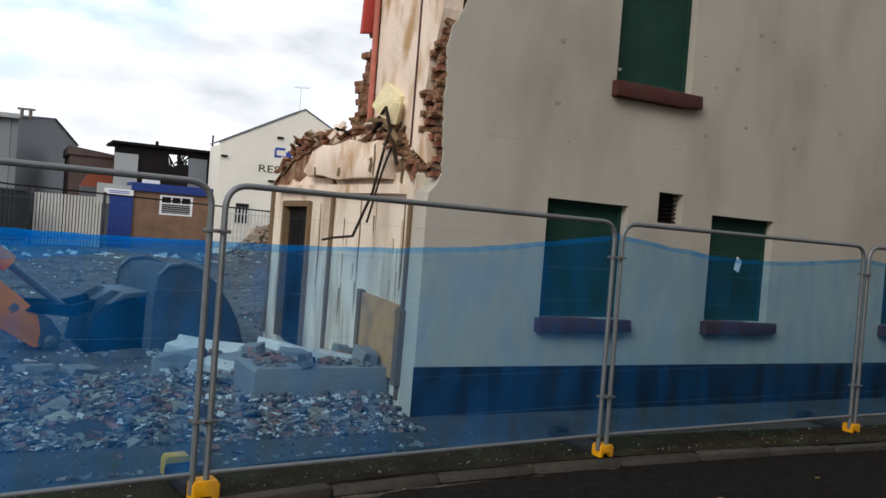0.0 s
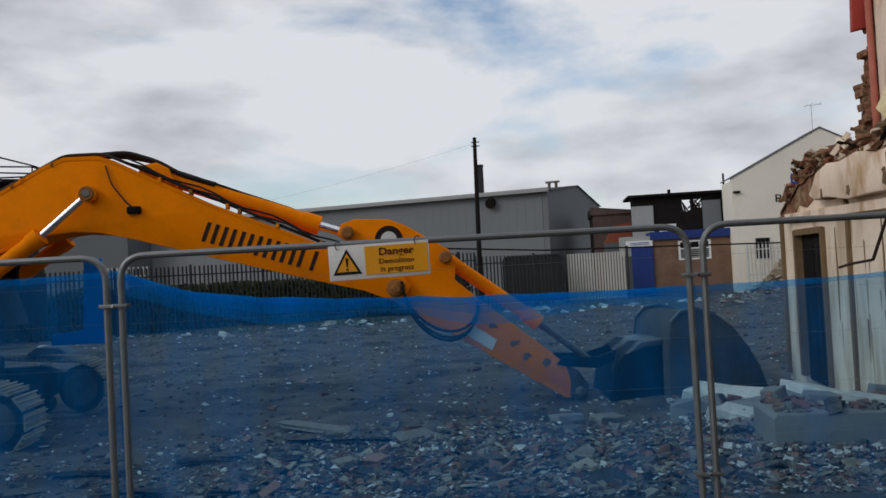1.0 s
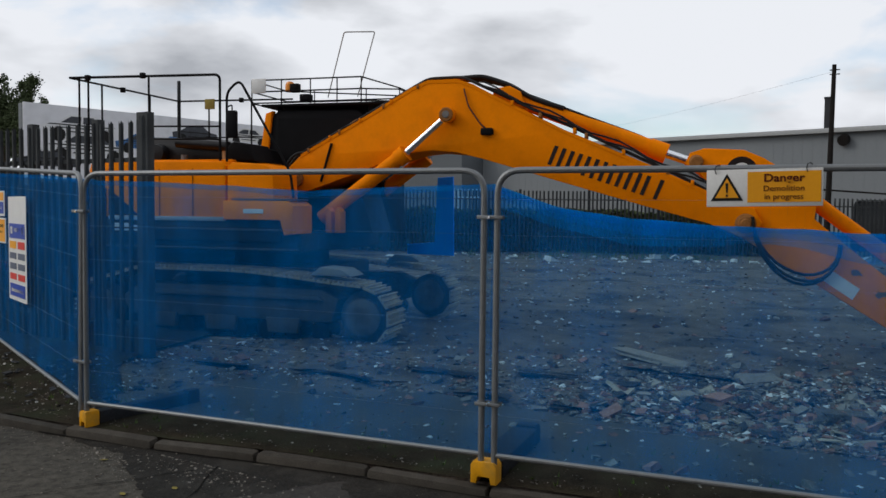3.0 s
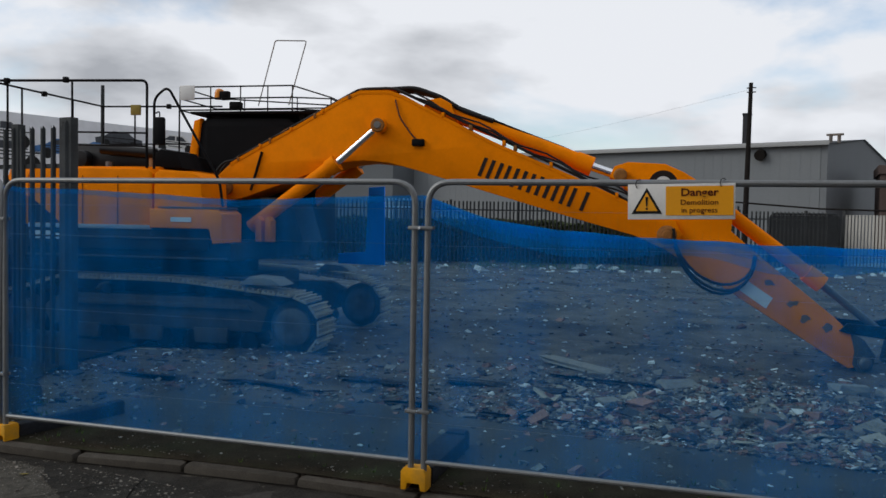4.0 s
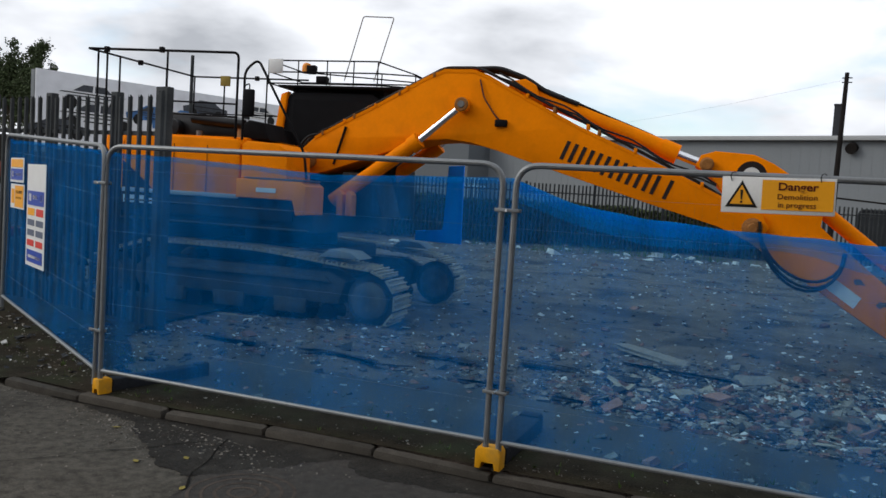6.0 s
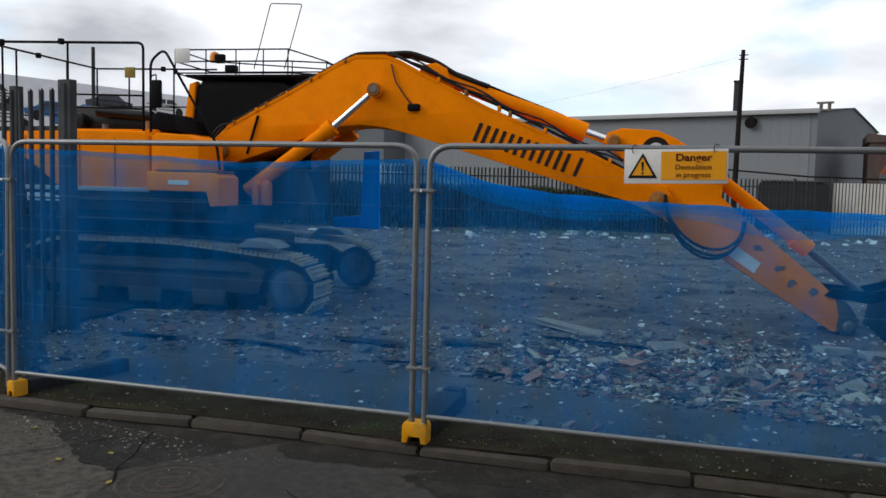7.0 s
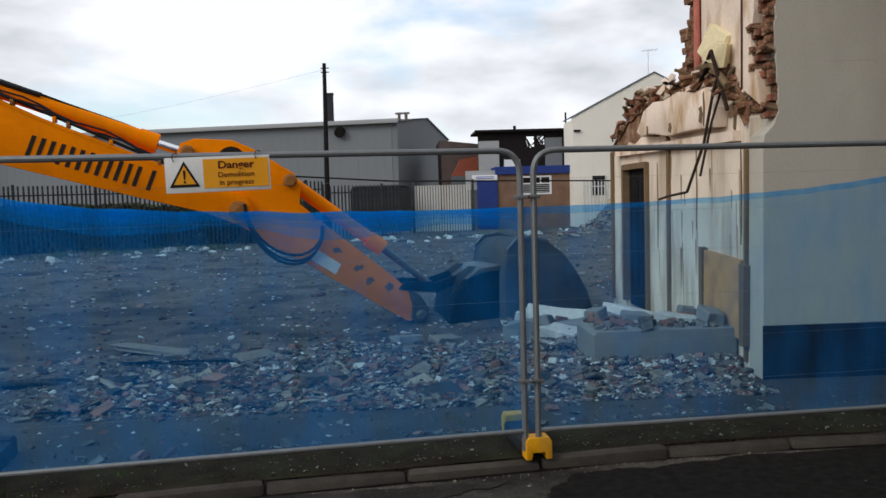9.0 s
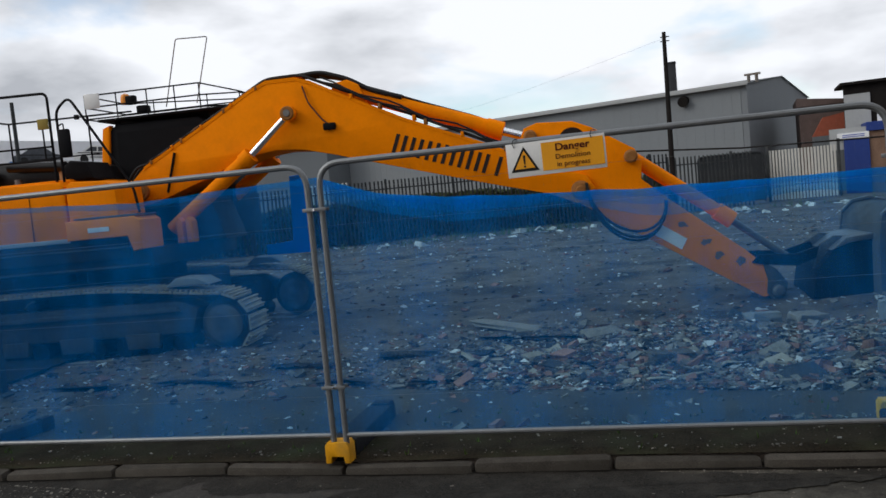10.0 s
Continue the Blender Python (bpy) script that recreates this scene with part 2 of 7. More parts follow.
TAN = mat("tan_board", (0.44, 0.25, 0.115), 0.85, var=0.2, scale=6, bump=0.15, dirt=(0.2, 0.13, 0.08), dirt_amount=0.5, dirt_scale=4)
CONC = mat("pale_concrete", (0.20, 0.198, 0.19), 0.9, var=0.2, scale=6, fine=70, bump=0.3, dirt=(0.2, 0.19, 0.17), dirt_amount=0.6, dirt_scale=3)
SHEDGREY = mat("grey_cladding", (0.185, 0.20, 0.21), 0.75, var=0.06, scale=0.4, fine=8, bump=0.02)
SHEDGABLE = mat("gable_grey_cladding", (0.165, 0.178, 0.188), 0.75, var=0.08, scale=0.4, fine=8, bump=0.02)
SHEDGREY2 = mat("darker_grey_cladding", (0.115, 0.126, 0.135), 0.75, var=0.06, scale=0.4, fine=8, bump=0.02)
ROOFPALE = mat("pale_roof_sheet", (0.34, 0.35, 0.35), 0.75, var=0.08, scale=0.6, fine=8, bump=0.02)
RENDERCREAM = mat("cream_gable_render", (0.78, 0.74, 0.65), 0.85, var=0.06, scale=0.6, fine=10, bump=0.03, dirt=(0.45, 0.42, 0.35), dirt_amount=0.3, dirt_scale=0.3)
DARKBRICK = mat("sooty_brickwork", (0.10, 0.075, 0.068), 0.9, var=0.35, scale=2, fine=20, bump=0.1)
BROWN = mat("brown_brickwork", (0.185, 0.115, 0.080), 0.85, var=0.5, scale=1.6, fine=20, bump=0.1)
BLUEPAINT = mat("blue_paint", (0.022, 0.045, 0.19), 0.55, var=0.15, bump=0.03)
BRIGHTBLUE = mat("bright_blue_sheet", (0.005, 0.24, 1.0), 0.5, var=0.12, scale=3, bump=0.05)
# black of charred parts, also painted where openings lie in shade
SOOTSHADE = mat("char_and_shade_black", (0.016, 0.014, 0.013), 0.85, var=0.4, scale=3, bump=0.1)
WHITE = mat("white_panel", (0.72, 0.73, 0.74), 0.5, var=0.06, scale=3, bump=0.02)
SIGNYELLOW = mat("sign_yellow", (0.80, 0.34, 0.006), 0.45, var=0.04, bump=0.0)
SIGNWHITE = mat("sign_white", (0.66, 0.66, 0.64), 0.45, var=0.08, scale=9, bump=0.0)
SIGNBLACK = mat("sign_black", (0.012, 0.012, 0.012), 0.5, var=0.1, bump=0.0)
SIGNBLUE = mat("sign_blue", (0.02, 0.06, 0.35), 0.45, var=0.05, bump=0.0)
SIGNGREY = mat("sign_grey", (0.10, 0.12, 0.17), 0.45, var=0.1, bump=0.0)
SIGNRED = mat("sign_red", (0.60, 0.04, 0.03), 0.45, var=0.05, bump=0.0)
RUST = mat("rusty_pin", (0.26, 0.11, 0.03), 0.7, var=0.4, scale=12, bump=0.2)
SIGNTEXT = mat("sign_dark_red", (0.09, 0.015, 0.006), 0.5, var=0.1, bump=0.0)
FOOTWAY = mat("damp_footway_tarmac", (0.062, 0.058, 0.052), 0.85, var=0.5, scale=1.4, fine=90, bump=0.3, dirt=(0.030, 0.028, 0.026), dirt_amount=0.7, dirt_scale=0.8, spec=0.15)
CRACK = mat("hairline_stain", (0.29, 0.265, 0.225), 0.9, var=0.3, bump=0.0)
SHEETPALE = mat("pale_cream_sheet", (0.50, 0.49, 0.45), 0.7, var=0.12, scale=3, bump=0.05, spread=0.3)
LETTER = mat("boom_letter_paint", (0.02, 0.014, 0.012), 0.5, var=0.2, bump=0.0)
AMBER = mat("amber_lens", (0.75, 0.25, 0.02), 0.2, var=0.05, bump=0.0)
GLASSDARK = mat("dark_glass", (0.012, 0.014, 0.016), 0.08, var=0.1, bump=0.0)
LEAF = mat("tree_leaf", (0.045, 0.062, 0.026), 0.7, var=0.4, scale=0.5, fine=3, bump=0.0, spread=0.9)
BARK = mat("tree_bark", (0.07, 0.055, 0.04), 0.9, var=0.4, bump=0.4)
DEADLEAF = mat("fallen_yellow_leaf", (0.22, 0.175, 0.05), 0.8, var=0.3, bump=0.0, spread=0.5)
WEED = mat("weed_green", (0.06, 0.10, 0.02), 0.8, var=0.4, bump=0.0, spread=0.8)
PHOTO_SKY = mat("banner_grey", (0.72, 0.73, 0.76), 0.5, var=0.15, scale=0.5, fine=3, bump=0.0)
PHOTO_DARK = mat("banner_dark", (0.06, 0.065, 0.075), 0.5, var=0.5, scale=2, fine=6, bump=0.0)
PHOTO_BLUE = mat("banner_blue", (0.06, 0.16, 0.36), 0.5, var=0.5, scale=2, fine=6, bump=0.0)
ORANGE_SHED = mat("orange_tiles", (0.26, 0.075, 0.045), 0.8, var=0.2, bump=0.05)


# ---- building blocks ----
def box(bm, lo, hi, bev=0.0):
    """A box between two corners, its edges rounded by bev."""
    lo, hi = Vector(lo), Vector(hi)
    r = bmesh.ops.create_cube(bm, size=1.0, matrix=Matrix.LocRotScale((lo + hi) / 2, None, hi - lo))
    if bev:
        es = list({e for v in r["verts"] for e in v.link_edges})
        bmesh.ops.bevel(bm, geom=es, offset=bev, segments=2, profile=0.5, affect="EDGES")


def rod(bm, a, b, r, n=10, r2=None):
    """A round bar from a to b."""
    a, b = Vector(a), Vector(b)
    d = b - a
    m = Matrix.Translation((a + b) / 2) @ d.to_track_quat("Z", "Y").to_matrix().to_4x4()
    bmesh.ops.create_cone(bm, cap_ends=True, segments=n, radius1=r, radius2=r if r2 is None else r2, depth=d.length, matrix=m)


def tube(bm, pts, r, n=8, closed=False):
    """A round bar swept along a line of points."""
    pts = [Vector(p) for p in pts]
    rings = []
    k = len(pts)
    side = None
    for i, p in enumerate(pts):
        a = pts[i - 1] if i or closed else p
        b = pts[(i + 1) % k] if i < k - 1 or closed else p
        d = (b - a).normalized()
        if side is None:
            side = d.orthogonal().normalized()
        side = (side - d * side.dot(d)).normalized()
        up = d.cross(side)
        rings.append([bm.verts.new(p + r * (math.cos(q) * side + math.sin(q) * up)) for q in (2 * math.pi * j / n for j in range(n))])
    for i in range(k if closed else k - 1):
        a, b = rings[i], rings[(i + 1) % k]
        for j in range(n):
            bm.faces.new((a[j], a[(j + 1) % n], b[(j + 1) % n], b[j]))
    if not closed:
        bm.faces.new(list(reversed(rings[0])))
        bm.faces.new(rings[-1])


def arc(pts, r, n=5):
    """A line of points with its inner corners rounded to the radius r."""
    pts = [Vector(p) for p in pts]
    out = [pts[0]]
    for a, b, c in zip(pts, pts[1:], pts[2:]):
        u, v = (a - b).normalized(), (c - b).normalized()
        s, e = b + u * r, b + v * r
        for i in range(n + 1):
            t = i / n
            out.append((1 - t) ** 2 * s + 2 * t * (1 - t) * b + t * t * e)
    out.append(pts[-1])
    return out


def slab(bm, outline, y0, y1, bev=0.0):
    """A plate: an outline in x and z, thick from y0 to y1."""
    a = [bm.verts.new((x, y0, z)) for x, z in outline]
    b = [bm.verts.new((x, y1, z)) for x, z in outline]
    n = len(a)
    faces = [bm.faces.new(a), bm.faces.new(list(reversed(b)))]
    for i in range(n):
        faces.append(bm.faces.new((a[i], b[i], b[(i + 1) % n], a[(i + 1) % n])))
    bmesh.ops.recalc_face_normals(bm, faces=faces)
    if bev:
        es = [e for e in {e for f in faces[:2] for e in f.edges}]
        bmesh.ops.bevel(bm, geom=es, offset=bev, segments=2, profile=0.5, affect="EDGES")


def spin_profile(bm, centre, profile, axis="Y", n=24):
    """A turned body: profile of (radius, place along the axis)."""
    c = Vector(centre)
    rings = []
    for r, h in profile:
        ring = []
        for j in range(n):
            q = 2 * math.pi * j / n
            off = (r * math.cos(q), h, r * math.sin(q)) if axis == "Y" else (r * math.cos(q), r * math.sin(q), h)
            ring.append(bm.verts.new(c + Vector(off)))
        rings.append(ring)
    for a, b in zip(rings, rings[1:]):
        for j in range(n):
            bm.faces.new((a[j], a[(j + 1) % n], b[(j + 1) % n], b[j]))
    bm.faces.new(rings[0]); bm.faces.new(rings[-1])
    bmesh.ops.recalc_face_normals(bm, faces=bm.faces)


def mesh_of(name, bm, material, smooth=False):
    me = bpy.data.meshes.new(name)
    bm.to_mesh(me)
    bm.free()
    me.materials.append(material)
    if smooth:
        me.polygons.foreach_set("use_smooth", [True] * len(me.polygons))
        me.set_sharp_from_angle(angle=radians(35))
    return me


def part(name, bm, material, parent=None, label="", smooth=True):
    """Links a bmesh as one mesh object under a thing or a part."""
    ob = new(name, mesh_of(name, bm, material, smooth))
    if parent is not None:
        ob.parent = parent
    return tagged(ob, label)


def thing(name, label, category, m=None, group="", kind=""):
    """An empty at a thing's base, which carries its parts."""
    ob = new(name)
    ob.empty_display_size = 0.2
    if m is not None:
        ob.matrix_world = m
    return tagged(ob, label, category, group, kind)


def piece(name, me, parent, m):
    """A repeated piece that shares its mesh."""
    ob = new(name, me)
    ob.parent = parent
    ob.matrix_local = m
    return ob


def lettering(name, body, size, material, parent, m, label="", width=None, offset=0.0):
    """Flat raised letters in the built-in font, centred, standing in the plane x, z before m."""
    cu = bpy.data.curves.new(name, "FONT")
    cu.body, cu.size, cu.align_x, cu.align_y, cu.extrude, cu.resolution_u, cu.offset = body, size, "CENTER", "CENTER", 0.002, 3, offset
    tmp = new("lettering_source", cu)
    bpy.context.view_layer.update()
    me = bpy.data.meshes.new_from_object(tmp.evaluated_get(bpy.context.evaluated_depsgraph_get()))
    bpy.data.objects.remove(tmp)
    me.transform(Matrix.Rotation(radians(90), 4, "X"))
    if width:
        xs = [v.co.x for v in me.vertices]
        me.transform(Matrix.Diagonal((width / (max(xs) - min(xs)), 1, 1, 1)))
    me.materials.clear()
    me.materials.append(material)
    ob = new(name, me)
    ob.parent = parent
    ob.matrix_local = m
    return tagged(ob, label)


def bar(name, parent, material, lo, hi, label=""):
    bm = bmesh.new()
    box(bm, lo, hi)
    return part(name, bm, material, parent, label, smooth=False)


def smoothstep(a, b, x):
    t = min(1.0, max(0.0, (x - a) / (b - a)))
    return t * t * (3 - 2 * t)

# ---- the lie of the land ----
EDGE = ((-400, 12.0), (-40, 9.2), (-16, 7.85), (-11.6, 7.42), (-8.6, 7.13), (-7.4, 7.03), (-6.62, 6.92), (-5.9, 6.97), (-4.7, 7.13), (-3.8, 7.32), (-2.87, 7.46), (-1.87, 7.56), (-0.95, 7.73), (0.0, 7.87), (0.76, 7.97), (1.88, 8.15), (2.89, 8.27), (4.75, 8.31), (6.45, 8.26), (8.5, 8.13), (12, 7.95), (40, 6.5), (400, -10))


def edge_y(x):
    """Where the carriageway ends and the verge begins."""
    return float(np.interp(x, [p[0] for p in EDGE], [p[1] for p in EDGE]))


def ground_z(x, y):
    d = y - edge_y(x)
    s = 1 - smoothstep(-7.0, -6.4, x)
    low = -0.30 * (1 - s) - 0.11 * s
    z = low - low * smoothstep(0.02, 0.12 + 1.1 * s, d)
    if d > 1.5:
        k = smoothstep(1.5, 2.8, d) * (1 - smoothstep(60, 90, y)) * (1 - smoothstep(3.2, 3.8, x) * (1 - smoothstep(15, 17, y)))
        z += k * (0.07 * noise.noise((x * 0.5, y * 0.5, 1.7)) + 0.035 * noise.noise((x * 1.9, y * 1.9, 4.1)))
        z += 0.10 * math.exp(-((x - 0.3) / 2.6) ** 2 - ((y - 11.3) / 1.0) ** 2)
        z -= 0.20 * math.exp(-((x - 1.2) / 1.3) ** 2 - ((y - 13.6) / 1.0) ** 2)
        z += 1.55 * math.exp(-((x - 9.9) / 1.7) ** 2 - ((y - 36.0) / 1.5) ** 2)
    return z


def build_ground():
    xs = [-900, -400, -200, -120, -70, -45] + [-34 + 0.25 * i for i in range(201)] + [19, 24, 32, 45, 70, 120, 200, 400, 900]
    ys = [-900, -300, -100, -40, -15, 0, 5.5] + [6.4 + 0.08 * i for i in range(34)] + [9.2 + 0.2 * i for i in range(60)] + [21.4 + i for i in range(32)] + [58, 66, 80, 110, 160, 260, 500, 900]
    verts = [(x, y, ground_z(x, y)) for y in ys for x in xs]
    n = len(xs)
    faces = [(j * n + i, j * n + i + 1, (j + 1) * n + i + 1, (j + 1) * n + i) for j in range(len(ys) - 1) for i in range(n - 1)]
    me = bpy.data.meshes.new("ground")
    me.from_pydata(verts, [], faces)
    me.materials.append(SOIL)
    me.polygons.foreach_set("use_smooth", [True] * len(me.polygons))
    tagged(new("ground", me), "grey-brown demolition ground of crushed rubble and dirt", "ground", kind="structure")


def strip(name, xs, y0, y1, z, material, label, category):
    """A sheet between two edges given as functions of x."""
    verts, faces = [], []
    for x in xs:
        a, b = y0(x), y1(x)
        verts += [(x, a + (b - a) * k / 6, z(x, a + (b - a) * k / 6)) for k in range(7)]
    for i in range(len(xs) - 1):
        for k in range(6):
            a = i * 7 + k
            faces.append((a, a + 7, a + 8, a + 1))
    me = bpy.data.meshes.new(name)
    me.from_pydata(verts, [], faces)
    me.materials.append(material)
    return tagged(new(name, me), label, category, kind="structure")


build_ground()
road_x = [-400, -200, -100, -60, -40, -25] + [-20 + 0.5 * i for i in range(81)] + [25, 40, 80, 200, 400]
strip("road", road_x, lambda x: -300 if abs(x) > 30 else -12, edge_y, lambda x, y: -0.08, ASPHALT, "worn dark asphalt road with damp patches", "road")
strip("verge", [-20 + 0.25 * i for i in range(150)], lambda x: edge_y(x) + (0.09 if -6.7 < x < 14.2 else 0.0), lambda x: edge_y(x) + (0.75 + 1.0 * (1 - smoothstep(-7.5, -5.5, x)) + 5.5 * (1 - smoothstep(-9.6, -7.2, x))) + 0.15 * noise.noise((x, 0, 0)),
      lambda x, y: max(ground_z(x, y), -0.055 if x < -6.7 else -0.02) + 0.016 + 0.05 * (1 - smoothstep(-8.5, -7, x)) * smoothstep(0.5, 1.5, y - edge_y(x)) - 0.02 * smoothstep(0.55, 0.8, y - edge_y(x)) * smoothstep(-7, -6, x), VERGE, "strip of dark dirt and weeds along the kerb", "verge")
strip("pavement", [-5.7 + 0.5 * i for i in range(53)], lambda x: edge_y(x) + 0.62 + 0.1 * noise.noise((x * 0.8, 4, 0)), lambda x: (9.55 if x < 3.5 else 9.99) + (0.25 * noise.noise((x * 0.9, 0, 9)) if x < 3.5 else 0),
      lambda x, y: 0.008, FOOTWAY, "smooth worn tarmac footway behind the fence", "pavement")


def patch(outline, material, z, label, rough=0.05):
    bm = bmesh.new()
    vs = []
    for i, (x, y) in enumerate(outline):
        x2, y2 = outline[(i + 1) % len(outline)]
        y, y2 = (q + (0.13 * smoothstep(6.2, 7.0, q) if z < 0 else 0.0) for q in (y, y2))
        for k in range(40):
            t = k / 40
            px, py = x + (x2 - x) * t, y + (y2 - y) * t
            vs.append(bm.verts.new((px + rough * (noise.noise((px * 3, py * 3, 2)) + 0.6 * noise.noise((px * 9, py * 9, 2)) + 0.4 * noise.noise((px * 31, py * 31, 2))), py + rough * (noise.noise((px * 3, py * 3, 7)) + 0.6 * noise.noise((px * 9, py * 9, 7)) + 0.4 * noise.noise((px * 31, py * 31, 7))), z)))
    bm.faces.new(vs)
    tagged(part("road_patch", bm, material, None, label, smooth=False), label, "road patch", kind="structure")


patch([(-4.1, 7.05), (-3.6, 6.2), (-3.3, 5.2), (-1.2, 5.4), (-0.6, 6.4), (0.4, 7.2), (-0.8, 7.5), (-2.6, 7.3)], PATCH, -0.076, "paler square of relaid asphalt beside the kerb")
patch([(-5.6, 6.86), (-4.9, 6.78), (-4.25, 6.45), (-3.75, 6.35), (-3.45, 6.75), (-3.2, 7.1), (-3.0, 7.3), (-4.4, 7.08), (-5.5, 6.93)], DAMPGRIT, -0.0755, "damp gravelly break in the asphalt by the kerb", 0.06)
patch([(-3.2, 7.15), (-2.9, 6.98), (-2.2, 7.12), (-1.6, 7.28), (-1.2, 7.55), (-3.1, 7.3)], DAMPGRIT, -0.0748, "damp, darkened patch of road by the kerb", 0.07)
patch([(-2.1, 7.0), (-1.6, 6.75), (-1.0, 6.85), (-0.5, 7.1), (0.6, 7.45), (1.2, 7.75), (-0.4, 7.68), (-1.6, 7.5)], DAMPGRIT, -0.073, "damp gravelly break in the asphalt by the kerb", 0.06)
# dark strip along the kerb foot: damp gutter plus the kerb's painted shadow
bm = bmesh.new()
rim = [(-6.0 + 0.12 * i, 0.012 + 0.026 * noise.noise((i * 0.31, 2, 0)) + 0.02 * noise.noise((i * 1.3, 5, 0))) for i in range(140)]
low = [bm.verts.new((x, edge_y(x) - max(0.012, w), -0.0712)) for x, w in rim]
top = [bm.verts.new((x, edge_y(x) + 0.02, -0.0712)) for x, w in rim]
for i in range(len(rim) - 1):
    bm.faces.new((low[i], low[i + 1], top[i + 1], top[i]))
tagged(part("kerb_shadow_line", bm, DARKROAD, None, "damp line with painted shadow under the kerb", smooth=False), "damp line with painted shadow under the kerb", "gutter silt", kind="structure")
# broad patch paints the damp right side of the road in its shade
patch([(0.9, 6.9), (2.2, 5.0), (5.0, 3.6), (19.0, 3.0), (19.0, 7.4), (12.0, 7.9), (7.76, 8.10), (4.8, 8.17), (2.8, 8.05), (1.6, 7.85)], DARKROAD, -0.072, "damp, darkened patch of road by the kerb")


for k, (x, y, w) in enumerate(((-6.4, 9.55, 0.5), (-4.9, 9.62, 0.7), (-3.4, 9.70, 0.35), (-2.1, 9.75, 0.6), (-4.2, 10.5, 0.5), (-1.9, 11.6, 0.6))):
    patch([(x - w, y - 0.03), (x - w * 0.3, y - 0.08), (x + w * 0.4, y - 0.04), (x + w, y + 0.02), (x + w * 0.5, y + 0.10), (x - w * 0.4, y + 0.09)], DAMPEARTH, max(ground_z(x - w, y), ground_z(x, y), ground_z(x + w, y)) + 0.02, "damp dark patch in the dirt", 0.16)


def crack(points, width):
    """A thin open crack, wandering along a line of points."""
    bm = bmesh.new()
    pts = []
    for (x, y), (x2, y2) in zip(points, points[1:]):
        for k in range(10):
            t = k / 10
            pts.append((x + (x2 - x) * t, y + (y2 - y) * t))
    left, right = [], []
    for i, (x, y) in enumerate(pts):
        ox, oy = 0.07 * noise.noise((x * 2.5, y * 2.5, 3)), 0.07 * noise.noise((x * 2.5, y * 2.5, 8))
        wd = width * (0.4 + 0.8 * abs(noise.noise((x * 6, y * 6, 1))))
        left.append(bm.verts.new((x + ox, y + oy - wd, -0.0715)))
        right.append(bm.verts.new((x + ox, y + oy + wd, -0.0715)))
    for i in range(len(pts) - 1):
        bm.faces.new((left[i], left[i + 1], right[i + 1], right[i]))
    tagged(part("road_crack", bm, DARKROAD, None, "open crack in the asphalt", smooth=False), "open crack in the asphalt", "road crack", kind="structure")


for line, wd in (([(-6.2, 5.1), (-5.0, 5.5), (-4.6, 6.2), (-4.1, 7.0)], 0.014), ([(-4.9, 5.5), (-4.2, 5.2), (-3.4, 5.1)], 0.012), ([(-4.1, 7.05), (-3.6, 6.2), (-3.3, 5.2), (-3.2, 4.0)], 0.02),
                 ([(-3.3, 5.25), (-1.2, 5.45), (-0.6, 6.4), (0.4, 7.2)], 0.018), ([(-7.4, 6.2), (-6.5, 5.9), (-5.4, 6.2)], 0.010), ([(-2.6, 6.6), (-1.6, 6.2), (-0.9, 6.25)], 0.008)):
    crack(line, wd)
cover = bmesh.new()
for r in (0.07, 0.15, 0.23, 0.31):
    turn = [(math.cos(k * math.pi / 20), math.sin(k * math.pi / 20)) for k in range(40)]
    inner = [cover.verts.new((-3.28 + r * c, 6.38 + r * s, -0.0738)) for c, s in turn]
    outer = [cover.verts.new((-3.28 + (r + 0.022) * c, 6.38 + (r + 0.022) * s, -0.0738)) for c, s in turn]
    for k in range(40):
        cover.faces.new((inner[k], outer[k], outer[(k + 1) % 40], inner[(k + 1) % 40]))
tagged(part("manhole_rim", cover, RINGS, None, "worn round manhole cover rim in the asphalt"), "worn round manhole cover rim in the asphalt", "manhole", kind="structure")


def kerbs():
    kerb = thing("kerb", "row of weathered concrete kerb stones, some chipped", "kerb", kind="structure")
    bm = bmesh.new()
    box(bm, (0.004, -0.0, -0.30), (0.896, 0.125, -0.012), 0.038)
    me = mesh_of("kerbstone", bm, KERB, True)
    x, k = -6.62, 0
    while x < 14:
        dx = 0.9 * math.cos(math.atan2(edge_y(x + 0.9) - edge_y(x), 0.9))
        a = math.degrees(math.atan2(edge_y(x + dx) - edge_y(x), dx))
        piece("kerbstone", me, kerb, pose(x, edge_y(x) + 0.008 * math.sin(k * 3.1), 0.009 * math.sin(k * 2.3), 2.5 * math.sin(k), 0.7 * math.cos(k * 1.7), a + 0.9 * math.sin(k * 4.7)))
        x, k = x + dx, k + 1


kerbs()

# ---- fence of mesh panels with blue netting ----
POSTS = ((-8.92, 8.30), (-5.62, 7.10), (-2.19, 7.58), (1.33, 8.09), (4.82, 8.40), (8.37, 8.54), (11.8, 8.50))
RAIL_LOW, RAIL_TOP = 0.19, 2.035


site_fence = thing("site_fence", "temporary galvanised mesh fence hung with blue debris netting", "fence")


